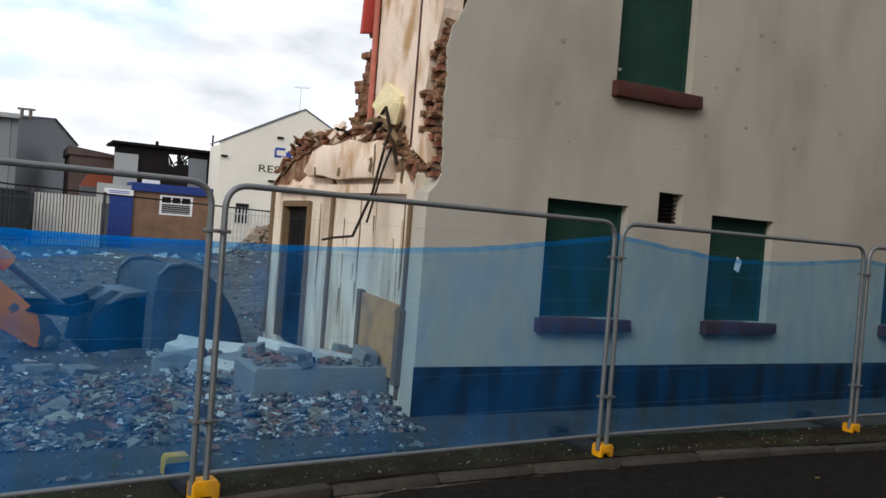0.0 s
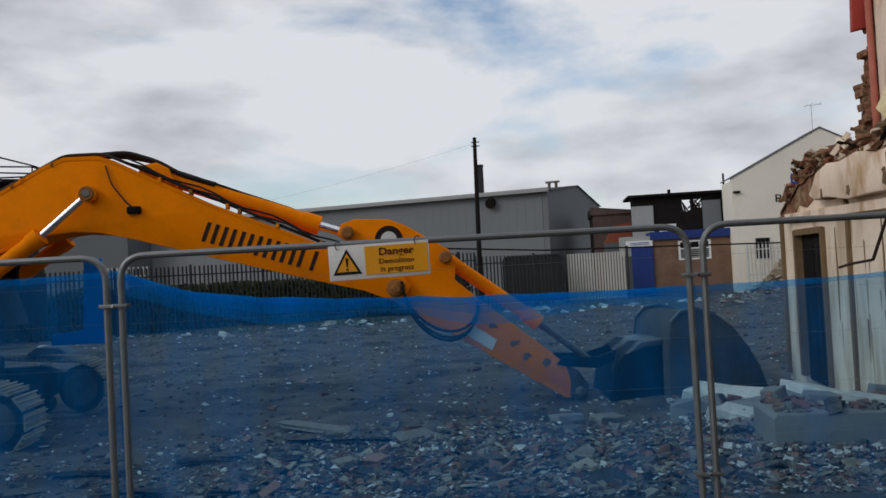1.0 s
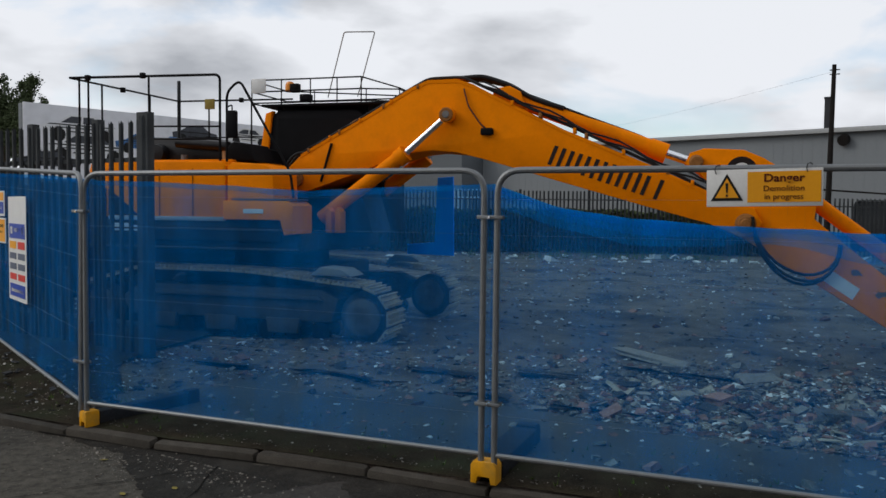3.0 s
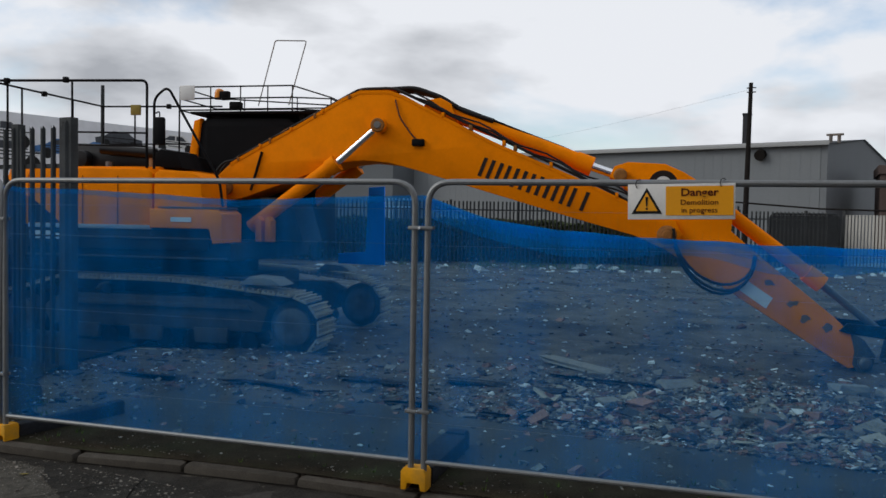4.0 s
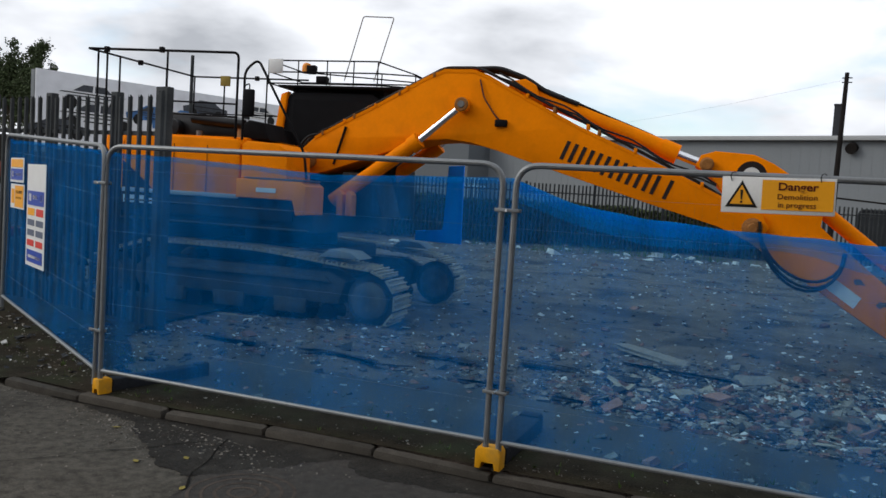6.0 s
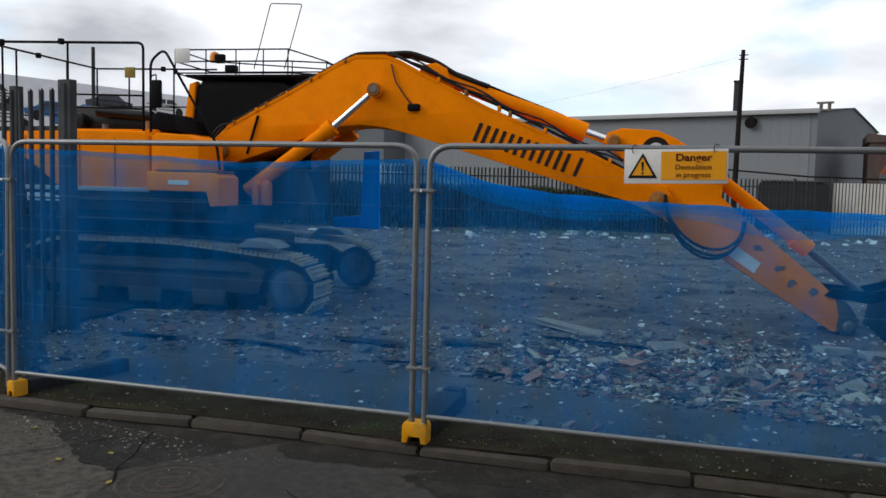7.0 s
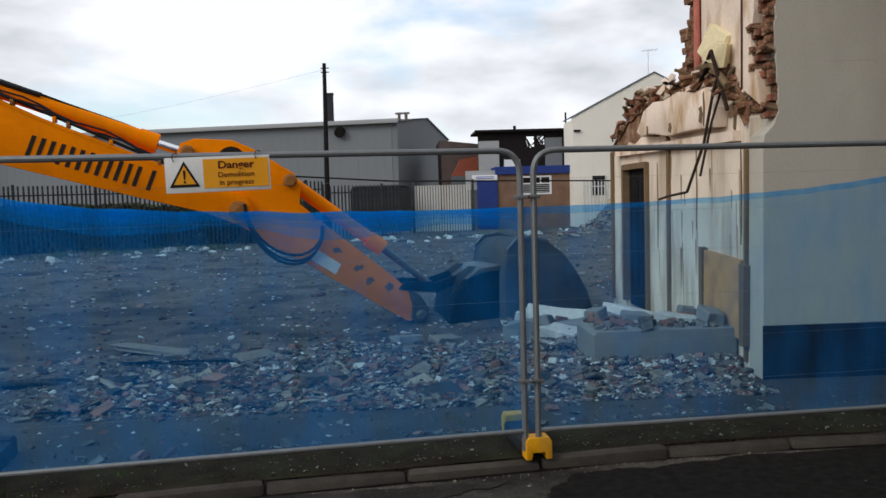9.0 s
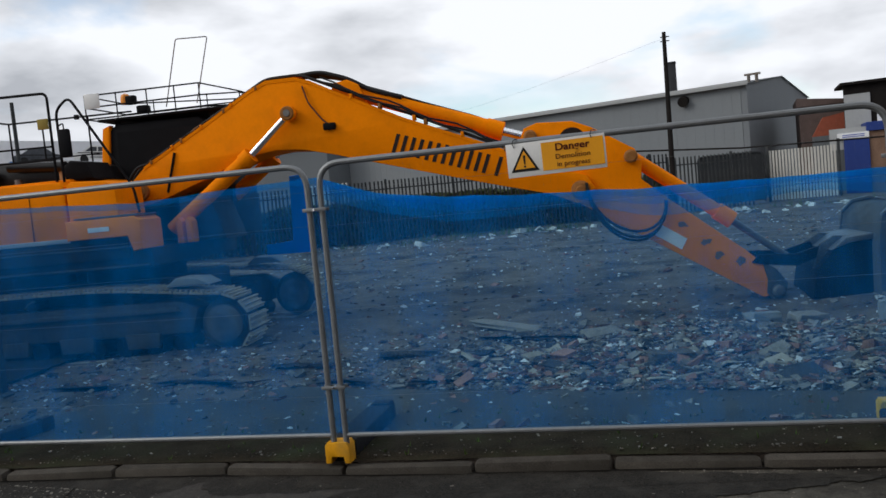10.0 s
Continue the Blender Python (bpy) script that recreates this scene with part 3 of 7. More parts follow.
def fence_panel(a, b, net_top, net, label, tilt=0.0):
    """One panel from post to post: bent tube frame, wire infill, and netting whose upper edge follows net_top(u)."""
    d = Vector((b[0] - a[0], b[1] - a[1], 0))
    w = d.length - 0.09
    ang = math.degrees(math.atan2(d.y, d.x))
    p = thing("fence_panel", label, "", pose(a[0] + d.x / 2, a[1] + d.y / 2, tilt / 2, 0, math.degrees(math.atan2(tilt, d.length)), ang))
    p.parent = site_fence
    h = w / 2
    bm = bmesh.new()
    tube(bm, arc([(-h, 0, 0.06), (-h, 0, RAIL_TOP), (h, 0, RAIL_TOP), (h, 0, 0.06)], 0.16, 7), 0.021, 10)
    part("tube_frame", bm, GALV, p, "bent galvanised tube")
    bm = bmesh.new()
    rod(bm, (-h, 0, RAIL_LOW), (h, 0, RAIL_LOW), 0.017)
    part("bottom_rail", bm, GALV, p)
    bm = bmesh.new()
    n = int(w / 0.045)
    for i in range(1, n):
        x = -h + w * i / n
        tube(bm, [(x, 0.012, RAIL_LOW), (x, 0.012, RAIL_TOP)], 0.0001, 3)
    for z in (0.45, 0.75, 1.05, 1.35, 1.62, 1.85):
        tube(bm, [(-h, 0.014, z), (h, 0.014, z + 0.006)], 0.0007, 3)
    tagged(part("wire_infill", bm, GALV, p, "thin welded wire mesh", smooth=False), kind="stuff")
    seed = a[0] * 3.1
    for name, mtl, lo, hi, off in (("netting", net, None, None, 0.035), ("netting_hem", HEM, 0.05, None, 0.043), ("netting_hem", HEM, 0.10, None, 0.050), ("netting_hem", HEM, 0.17, None, 0.057))[:4 if -3 < a[0] < 1 else 2]:
        bm = bmesh.new()
        nx, nz = 60, 18
        grid = []
        for i in range(nx + 1):
            u = i / nx
            x = -h - 0.047 + (w + 0.094) * u
            top = net_top(u) + 0.012 * noise.noise((u * 14 + seed, 1, 0))
            low = RAIL_LOW + 0.0 if lo is None else top - lo * (0.8 + 0.5 * noise.noise((u * 5 + seed, 3, 0)))
            col = []
            for k in range(nz + 1):
                z = low + (top - low) * k / nz
                y = off + 0.018 * noise.noise((u * 6 + seed, z * 1.4, 0)) + 0.006 * noise.noise((u * 30 + seed, z * 3, 2))
                col.append(bm.verts.new((x, y, z)))
            grid.append(col)
        for i in range(nx):
            for k in range(nz):
                bm.faces.new((grid[i][k], grid[i + 1][k], grid[i + 1][k + 1], grid[i][k + 1]))
        part(name, bm, mtl, p, "see-through blue debris netting" if lo is None else "folded double hem of the netting")
    return p


def curve_of(*vals):
    return lambda u: float(np.interp(u, [i / (len(vals) - 1) for i in range(len(vals))], vals))


NET_TOPS = (curve_of(1.98, 1.99, 2.0, 1.99), curve_of(1.99, 1.97, 1.94, 1.90, 1.93, 1.95), curve_of(1.95, 1.80, 1.74, 1.71, 1.69, 1.675, 1.67, 1.665, 1.67),
            curve_of(1.67, 1.67, 1.685, 1.71, 1.74, 1.80, 1.86, 1.93), curve_of(1.94, 1.86, 1.80, 1.80, 1.84, 1.90), curve_of(1.9, 1.82, 1.8, 1.86))
for i in range(6):
    fence_panel(POSTS[i], POSTS[i + 1], NET_TOPS[i], NETS[i], ("galvanised mesh fence panel with blue netting tied to it" if i else "fence panel with blue netting, set askew against the palisade"), 0.0 if i else 0.15)


def fence_foot(x, y, ang):
    p = thing("fence_foot", "rubber fence foot with yellow ends", "", pose(x + (0.02 if x > 0 else -0.04 if x > -5 else 0.07), y + 0.16, 0.002, 0, 0, ang))
    p.parent = site_fence
    if x < -5:
        p.scale = (0.55, 1.0, 0.85)
    elif x > 3:
        p.scale = (0.82, 1.0, 0.72)
    bm = bmesh.new()
    back = 0.40 if x > -1 else 0.78
    box(bm, (-0.10, -0.075, 0.008), (0.10, back, 0.105 if x > -1 else 0.135), 0.02)
    part("block", bm, FOOTGREY, p)
    for s, y0 in ((-1, -0.08), (1, back)):
        bm = bmesh.new()
        y1 = y0 + (-0.12 if s < 0 else 0.12)
        lo, hi = min(y0, y1), max(y0, y1)
        slab(bm, [(-0.088, 0.0), (-0.088, 0.12), (-0.07, 0.145), (0.07, 0.145), (0.088, 0.12), (0.088, 0.0), (0.05, 0.0), (0.04, 0.045), (-0.04, 0.045), (-0.05, 0.0)], lo, hi, 0.006)
        yellow = s < 0 or 0 < x < 3
        part("end_cap", bm, YELLOW if yellow else FOOTGREY, p, "scuffed yellow plastic end" if yellow else "")
    return p


def fence_clip(x, y, z, ang):
    p = thing("fence_clip", "steel clip that joins two panels", "", pose(x, y, z, 0, 0, ang))
    p.parent = site_fence
    bm = bmesh.new()
    box(bm, (-0.085, -0.030, -0.012), (0.085, -0.022, 0.012), 0.003)
    box(bm, (-0.085, 0.022, -0.012), (0.085, 0.030, 0.012), 0.003)
    part("plate", bm, GALV, p)
    bm = bmesh.new()
    rod(bm, (0, -0.045, 0), (0, 0.045, 0), 0.009, 6)
    part("bolt", bm, CHROME, p)


for i, (x, y) in enumerate(POSTS[1:-1]):
    q, r = POSTS[i], POSTS[i + 2]
    ang = math.degrees(math.atan2(r[1] - q[1], r[0] - q[0]))
    fence_foot(x, y, ang)
    for z in (1.735, 0.525):
        fence_clip(x, y, z, ang)


def warning_sign():
    d = Vector((POSTS[3][0] - POSTS[2][0], POSTS[3][1] - POSTS[2][1], 0)).normalized()
    ang = math.degrees(math.atan2(d.y, d.x))
    p = thing("warning_sign", "white and yellow demolition warning sign tied to the fence rail", "sign", pose(-0.575, 7.775, 1.925, 0, -1.2, ang))
    bm = bmesh.new()
    box(bm, (-0.305, -0.003, -0.105), (0.305, 0.003, 0.105), 0.002)
    part("board", bm, SIGNWHITE, p)
    bm = bmesh.new()
    box(bm, (-0.085, -0.006, -0.082), (0.295, -0.0035, 0.09))
    part("yellow_field", bm, SIGNYELLOW, p, smooth=False)
    for name, s, mtl, y in (("black_triangle", 1.0, SIGNBLACK, -0.0045), ("yellow_triangle", 0.72, SIGNYELLOW, -0.0065)):
        bm = bmesh.new()
        slab(bm, [(-0.195 - 0.088 * s, -0.012 - 0.060 * s), (-0.195 + 0.088 * s, -0.012 - 0.060 * s), (-0.195, -0.012 + 0.095 * s)], y - 0.001, y + 0.001)
        part(name, bm, mtl, p, smooth=False)
    bm = bmesh.new()
    slab(bm, [(-0.203, 0.028), (-0.187, 0.028), (-0.191, -0.028), (-0.199, -0.028)], -0.0095, -0.008)
    slab(bm, [(-0.201, -0.036), (-0.189, -0.036), (-0.189, -0.048), (-0.201, -0.048)], -0.0095, -0.008)
    part("exclamation_mark", bm, SIGNBLACK, p, smooth=False)
    lettering("wording", "Danger", 0.062, SIGNTEXT, p, pose(0.105, -0.007, 0.052), "dark red lettering", 0.21, 0.0012)
    lettering("wording", "Demolition", 0.044, SIGNTEXT, p, pose(0.105, -0.007, -0.006), "dark red lettering", 0.21)
    lettering("wording", "in progress", 0.044, SIGNTEXT, p, pose(0.105, -0.007, -0.052), "dark red lettering", 0.20)
    for x in (-0.24, 0.24):
        bm = bmesh.new()
        tube(bm, [(x + 0.02 * math.cos(q), 0.02 + 0.035 * math.cos(q), 0.105 + 0.03 * math.sin(q)) for q in [k * math.pi / 4 for k in range(8)]], 0.003, 5, True)
        part("cable_tie", bm, SIGNBLACK, p)


def notice(lo, hi, rows, label):
    """A notice on the netting of the askew panel: lo and hi along the panel and up; rows of blocks in colour."""
    a, b = POSTS[0], POSTS[1]
    d = Vector((b[0] - a[0], b[1] - a[1], 0))
    ang = math.degrees(math.atan2(d.y, d.x))
    p = thing("notice_board", label, "sign", pose(b[0] - d.normalized().x * 0, b[1], 0, 0, 0, ang), "site notices")
    bm = bmesh.new()
    box(bm, (lo[0], -0.032, lo[1]), (hi[0], -0.027, hi[1]))
    part("board", bm, SIGNWHITE, p, smooth=False)
    w, h = hi[0] - lo[0], hi[1] - lo[1]
    for x0, x1, z0, z1, m in rows:
        bar("printed_block", p, m, (lo[0] + w * x0, -0.036, lo[1] + h * z0), (lo[0] + w * x1, -0.0325, lo[1] + h * z1))


warning_sign()
rows_a = [(0.06, 0.94, 0.62, 0.94, SIGNYELLOW), (0.06, 0.94, 0.10, 0.56, SIGNBLUE), (0.16, 0.30, 0.2, 0.45, SIGNWHITE), (0.45, 0.84, 0.26, 0.38, SIGNWHITE)]
rows_b = [(0.34, 0.95, 0.06, 0.94, SIGNYELLOW), (0.08, 0.28, 0.2, 0.8, SIGNYELLOW), (0.44, 0.86, 0.62, 0.74, SIGNBLACK), (0.44, 0.8, 0.4, 0.48, SIGNBLACK)]
rows_c = [(0.06, 0.94, 0.60, 0.74, SIGNBLUE), (0.12, 0.26, 0.64, 0.71, SIGNWHITE), (0.74, 0.88, 0.64, 0.71, SIGNWHITE), (0.36, 0.64, 0.66, 0.70, SIGNWHITE), (0.08, 0.45, 0.50, 0.57, SIGNYELLOW), (0.55, 0.92, 0.50, 0.57, SIGNRED), (0.08, 0.45, 0.40, 0.46, SIGNGREY), (0.55, 0.92, 0.40, 0.46, SIGNGREY),
          (0.08, 0.45, 0.30, 0.36, SIGNGREY), (0.55, 0.92, 0.30, 0.36, SIGNGREY), (0.08, 0.45, 0.20, 0.26, SIGNRED), (0.55, 0.92, 0.20, 0.26, SIGNRED), (0.08, 0.92, 0.04, 0.16, SIGNBLUE), (0.16, 0.84, 0.08, 0.11, SIGNWHITE)]
notice((-3.05, 1.66), (-2.47, 1.92), rows_a, "small white notice with blue and yellow blocks on the netting")
notice((-3.02, 1.38), (-2.43, 1.64), rows_b, "small yellow warning notice on the netting")
notice((-2.30, 0.83), (-1.60, 1.86), rows_c, "tall white site safety notice with coloured blocks")



# ---- the excavator ----
EX = pose(-6.333, 13.095, 0.0, 0, 0, 13.5)


def excavator():
    ex = thing("excavator", "orange tracked excavator with lowered boom, standing on the rubble", "excavator", EX)
    # undercarriage
    bm = bmesh.new()
    box(bm, (-3.1, -1.05, 0.45), (-1.0, 1.05, 0.95), 0.06)
    part("undercarriage", bm, DARKGREY, ex, "dusty dark steel")
    bm = bmesh.new()
    rod(bm, (-2.05, 0, 0.9), (-2.05, 0, 1.22), 0.72, 28)
    part("slew_ring", bm, BLACK, ex)
    pitch, rad, z0 = 0.205, 0.375, 0.395
    shoe = bmesh.new()
    box(shoe, (-0.098, -0.30, 0.0), (0.098, 0.30, 0.028), 0.004)
    for x in (-0.07, 0.0, 0.07):
        box(shoe, (x - 0.009, -0.30, 0.026), (x + 0.009, 0.30, 0.058))
    shoe_me = mesh_of("track_shoe", shoe, SHOE)
    for side in (-1, 1):
        yc, x_shift = side * 1.34, -0.07 if side < 0 else 0.0
        tr = thing("track", "steel crawler track", "")
        tr.parent = ex
        tr.location = (x_shift, 0, -0.05 if side < 0 else -0.02)
        bm = bmesh.new()
        slab(bm, [(-3.6, 0.30), (-0.45, 0.30), (-0.35, 0.62), (-0.6, 0.74), (-3.4, 0.74), (-3.7, 0.55)], yc - 0.22, yc + 0.22, 0.03)
        part("track_frame", bm, TRACKDUST, tr, "dusty steel side frame")
        bm = bmesh.new()
        slab(bm, [(-3.5, 0.66), (-0.62, 0.66), (-0.56, 0.60), (-3.5, 0.60)], yc - 0.275, yc + 0.275, 0.008)
        part("frame_ledge", bm, TRACKDUST, tr)
        for xg in (-3.05, -2.1, -1.15):
            bm = bmesh.new()
            slab(bm, [(xg - 0.22, 0.14), (xg - 0.25, 0.34), (xg + 0.25, 0.34), (xg + 0.22, 0.14)], yc - 0.255, yc + 0.255, 0.01)
            part("roller_guard", bm, TRACKDUST, tr)
        for xr in (-2.75, -1.35):
            bm = bmesh.new()
            spin_profile(bm, (xr, yc, 0.79), [(0.03, -0.16), (0.075, -0.15), (0.075, 0.15), (0.03, 0.16)], n=12)
            part("carrier_roller", bm, DARKGREY, tr)
        for xw, r, nm in ((0.0, rad - 0.03, "idler"), (-4.05, rad - 0.03, "sprocket")):
            bm = bmesh.new()
            spin_profile(bm, (xw, yc, z0), [(0.10, -0.24), (0.22, -0.24), (0.24, -0.17), (r - 0.06, -0.15), (r, -0.13), (r, 0.13), (r - 0.06, 0.15), (0.24, 0.17), (0.22, 0.24), (0.10, 0.24)], n=28)
            part(nm, bm, TRACKDUST, tr, "dusty dark steel wheel")
            bm = bmesh.new()
            spin_profile(bm, (xw, yc, z0), [(0.10, -0.262), (0.23, -0.258), (0.25, -0.245), (0.25, 0.245), (0.23, 0.258), (0.10, 0.262)], n=24)
            part("hub_disc", bm, HUBDUST, tr, "dusty hub disc")
        for k in range(8):
            bm = bmesh.new()
            spin_profile(bm, (-0.62 - 0.41 * k, yc, 0.17), [(0.05, -0.2), (0.13, -0.19), (0.13, 0.19), (0.05, 0.2)], n=14)
            part("track_roller", bm, BLACK, tr)
        # path of the track, anticlockwise from the lower front
        path = []
        n_low = int(4.05 / pitch)
        seq = [(-4.05 + 4.05 * i / n_low, z0 - rad) for i in range(n_low)]
        n_arc = int(math.pi * rad / pitch)
        seq += [(rad * math.sin(math.pi * i / n_arc), z0 - rad * math.cos(math.pi * i / n_arc)) for i in range(n_arc)]
        seq += [(-4.05 * i / n_low, z0 + rad + 0.17 * smoothstep(-0.12, 0.5, i / n_low) * (1 - smoothstep(0.82, 1.0, i / n_low))) for i in range(n_low)]
        seq += [(-4.05 - rad * math.sin(math.pi * i / n_arc), z0 + rad * math.cos(math.pi * i / n_arc)) for i in range(n_arc)]
        for i, (x, z) in enumerate(seq):
            x2, z2 = seq[(i + 1) % len(seq)]
            ang = math.degrees(math.atan2(z2 - z, x2 - x))
            piece("track_shoe", shoe_me, tr, pose((x + x2) / 2, yc, (z + z2) / 2 + 0.0, 0, -ang + 180, 0))
        bm = bmesh.new()
        slab(bm, [(-0.75, 0.93), (-0.15, 0.93), (-0.3, 1.02), (-0.6, 1.04)], yc - 0.25, yc + 0.2, 0.01)
        part("track_guard", bm, CONC, tr, "pale dusty guard plate")
    # upper body
    bm = bmesh.new()
    box(bm, (-4.55, -1.45, 1.16), (-1.0, 1.45, 1.42), 0.03)
    part("deck", bm, DARKGREY, ex)
    bm = bmesh.new()
    slab(bm, [(-4.05, 1.42), (-4.05, 2.36), (-3.98, 2.42), (-2.2, 2.40), (-2.14, 2.34), (-2.14, 1.42)], -1.49, -0.75, 0.03)
    part("side_panel", bm, ORANGE, ex, "orange engine side panel")
    bm = bmesh.new()
    slab(bm, [(-2.12, 1.42), (-2.12, 2.33), (-2.05, 2.39), (-1.55, 2.36), (-1.42, 2.28), (-1.38, 1.42)], -1.49, -0.75, 0.03)
    part("tank_panel", bm, ORANGE, ex)
    bm = bmesh.new()
    slab(bm, [(-2.12, 1.60), (-2.12, 1.86), (-1.14, 1.86), (-1.06, 1.80), (-1.06, 1.42), (-1.2, 1.40), (-1.26, 1.60)], -1.60, -1.0, 0.025)
    part("toolbox_step", bm, ORANGE, ex, "orange toolbox and step")
    bm = bmesh.new()
    box(bm, (-4.06, -1.497, 1.30), (-1.30, -1.40, 1.60), 0.01)
    part("lower_trim", bm, DARKGREY, ex, "dark grey lower trim")
    bm = bmesh.new()
    for x, z in ((-0.98, 1.42), (-0.84, 1.42)):
        slab(bm, [(x, z), (x, z + 0.32), (x + 0.04, z + 0.36), (x + 0.09, z + 0.30), (x + 0.09, z)], -0.75, -0.55, 0.01)
    part("boom_foot_bracket", bm, ORANGE, ex)
    bm = bmesh.new()
    ring = [(-4.06, -1.48)] + [(-4.06 - 0.95 * math.cos(math.radians(q)), 1.48 * math.sin(math.radians(q))) for q in range(-75, 76, 10)] + [(-4.06, 1.48)]
    lo = [bm.verts.new((x, y, 1.62)) for x, y in ring]
    md = [bm.verts.new((x, y, 2.3)) for x, y in ring]
    hi = [bm.verts.new((x * 0.99 - 0.04, y * 0.96, 2.42)) for x, y in ring]
    for a, b in ((lo, md), (md, hi)):
        for i in range(len(a)):
            bm.faces.new((a[i], a[(i + 1) % len(a)], b[(i + 1) % len(a)], b[i]))
    bm.faces.new(lo); bm.faces.new(hi)
    bmesh.ops.recalc_face_normals(bm, faces=bm.faces)
    part("counterweight", bm, ORANGE, ex, "rounded orange counterweight")
    bm = bmesh.new()
    lo = [bm.verts.new((x, y, 1.2)) for x, y in ring]
    hi = [bm.verts.new((x, y, 1.619)) for x, y in ring]
    for i in range(len(lo)):
        bm.faces.new((lo[i], lo[(i + 1) % len(lo)], hi[(i + 1) % len(lo)], hi[i]))
    bm.faces.new(lo); bm.faces.new(hi)
    bmesh.ops.recalc_face_normals(bm, faces=bm.faces)
    part("counterweight_skirt", bm, DARKGREY, ex, "dark painted lower counterweight")
    bm = bmesh.new()
    outer = [(-4.065 - 0.955 * math.cos(math.radians(q)), 1.487 * math.sin(math.radians(q))) for q in range(-88, -54, 3)]
    band = [(bm.verts.new((x, y, 1.62)), bm.verts.new((x, y, 2.02 + 0.28 * i / 11))) for i, (x, y) in enumerate(outer)]
    for (a, b), (c, d) in zip(band, band[1:]):
        bm.faces.new((a, c, d, b))
    part("dark_stripe", bm, DARKGREY, ex, "dark painted stripe")
    # deck edge trim; the light it catches is painted as a pale strip
    bm = bmesh.new()
    box(bm, (-4.04, -1.515, 1.575), (-2.13, -1.49, 1.635), 0.006)
    part("lit_side_trim", bm, LITTRIM, ex, "trim edge with its caught light painted pale")
    for z, x0, x1 in ((1.46, -4.0, -1.2), (1.20, -4.4, -1.05)):
        bm = bmesh.new()
        box(bm, (x0, -1.512, z - 0.012), (x1, -1.45, z + 0.012), 0.004)
        part("deck_edge", bm, TRACKDUST, ex)
    bm = bmesh.new()
    box(bm, (-4.0, -1.3, 2.36), (-2.15, 0.9, 2.44), 0.02)
    part("hood_deck", bm, ORANGE, ex)
    bm = bmesh.new()
    slab(bm, [(-3.95, 2.42), (-3.9, 2.72), (-3.7, 2.80), (-2.6, 2.76), (-2.3, 2.66), (-2.2, 2.42)], -0.95, 0.45, 0.06)
    part("engine_hood", bm, GLOSSBLACK, ex, "black rounded engine hood")
    bm = bmesh.new()
    slab(bm, [(-2.28, 2.42), (-2.32, 2.62), (-2.2, 2.70), (-1.95, 2.66), (-1.85, 2.42)], -1.2, -0.6, 0.04)
    part("filter_cover", bm, BLACK, ex)
    bm = bmesh.new()
    spin_profile(bm, (-3.55, -1.08, 2.56), [(0.02, 0.0), (0.12, 0.01), (0.13, 0.05), (0.13, 0.34), (0.12, 0.38), (0.02, 0.40)], n=18)
    part("pre_cleaner", bm, GLOSSBLACK, ex, "glossy black filter drum")
    bm = bmesh.new()
    rod(bm, (-3.2, -1.05, 2.70), (-2.35, -1.05, 2.64), 0.07, 14)
    part("intake_pipe", bm, GLOSSBLACK, ex)
    bm = bmesh.new()
    rod(bm, (-2.42, -1.0, 2.42), (-2.42, -1.0, 2.68), 0.06, 14)
    part("exhaust_pipe", bm, TAN, ex, "heat-bleached exhaust pipe")
    bm = bmesh.new()
    rod(bm, (-3.05, -1.1, 2.42), (-3.05, -1.1, 2.52), 0.05, 12)
    part("filler_cap", bm, STEEL, ex)
    # cab, on the far side
    bm = bmesh.new()
    slab(bm, [(-2.45, 1.42), (-2.50, 2.6), (-2.42, 3.22), (-2.30, 3.32), (-0.95, 3.30), (-0.78, 3.18), (-0.52, 2.2), (-0.50, 1.42)], 0.32, 1.38, 0.05)
    part("cab_body", bm, BLACK, ex, "black cab with flat black windows")
    bm = bmesh.new()
    slab(bm, [(-2.56, 1.45), (-2.60, 2.6), (-2.50, 3.26), (-2.38, 3.30), (-2.46, 2.6), (-2.42, 1.45)], 0.28, 0.42, 0.02)
    part("cab_pillar", bm, ORANGE, ex, "orange rear cab pillar")
    # glass without reflections: its darkness is painted as flat black
    bm = bmesh.new()
    slab(bm, [(-2.3, 2.35), (-2.28, 3.18), (-1.0, 3.16), (-0.75, 2.4)], 0.300, 0.325)
    part("cab_window", bm, BLACK, ex, "side window, its dark glass painted flat black")
    bm = bmesh.new()
    box(bm, (-2.55, 0.25, 3.36), (-0.45, 1.45, 3.40), 0.01)
    part("roof_guard", bm, BLACK, ex)
    for x in (-2.3, -0.75):
        for y in (0.4, 1.3):
            bm = bmesh.new()
            box(bm, (x - 0.03, y - 0.03, 3.28), (x + 0.03, y + 0.03, 3.37))
            part("guard_mount", bm, BLACK, ex)
    rb = [(-2.72, 0.25, 3.42), (-0.85, 0.25, 3.42), (-0.3, 0.45, 3.42), (-0.3, 1.45, 3.42), (-2.72, 1.45, 3.42)]
    for k, (dz, nm) in enumerate(((0.0, "roof_rack_rail"), (0.18, "roof_rack_rail"), (0.36, "roof_rack_rail"))):
        bm = bmesh.new()
        tube(bm, [(x, y, z + dz - (0.16 * (dz > 0.3) if x > -0.5 else 0)) for x, y, z in rb], 0.012, 6, True)
        part(nm, bm, BLACK, ex)
    for x, y in ((-2.72, 0.25), (-2.2, 0.25), (-1.7, 0.25), (-1.25, 0.25), (-0.85, 0.25), (-0.3, 0.45), (-0.3, 1.45), (-1.25, 1.45), (-2.2, 1.45)):
        bm = bmesh.new()
        rod(bm, (x, y, 3.40), (x, y, 3.78 - (0.16 if x > -0.5 else 0)), 0.010, 6)
        part("roof_rack_post", bm, BLACK, ex)
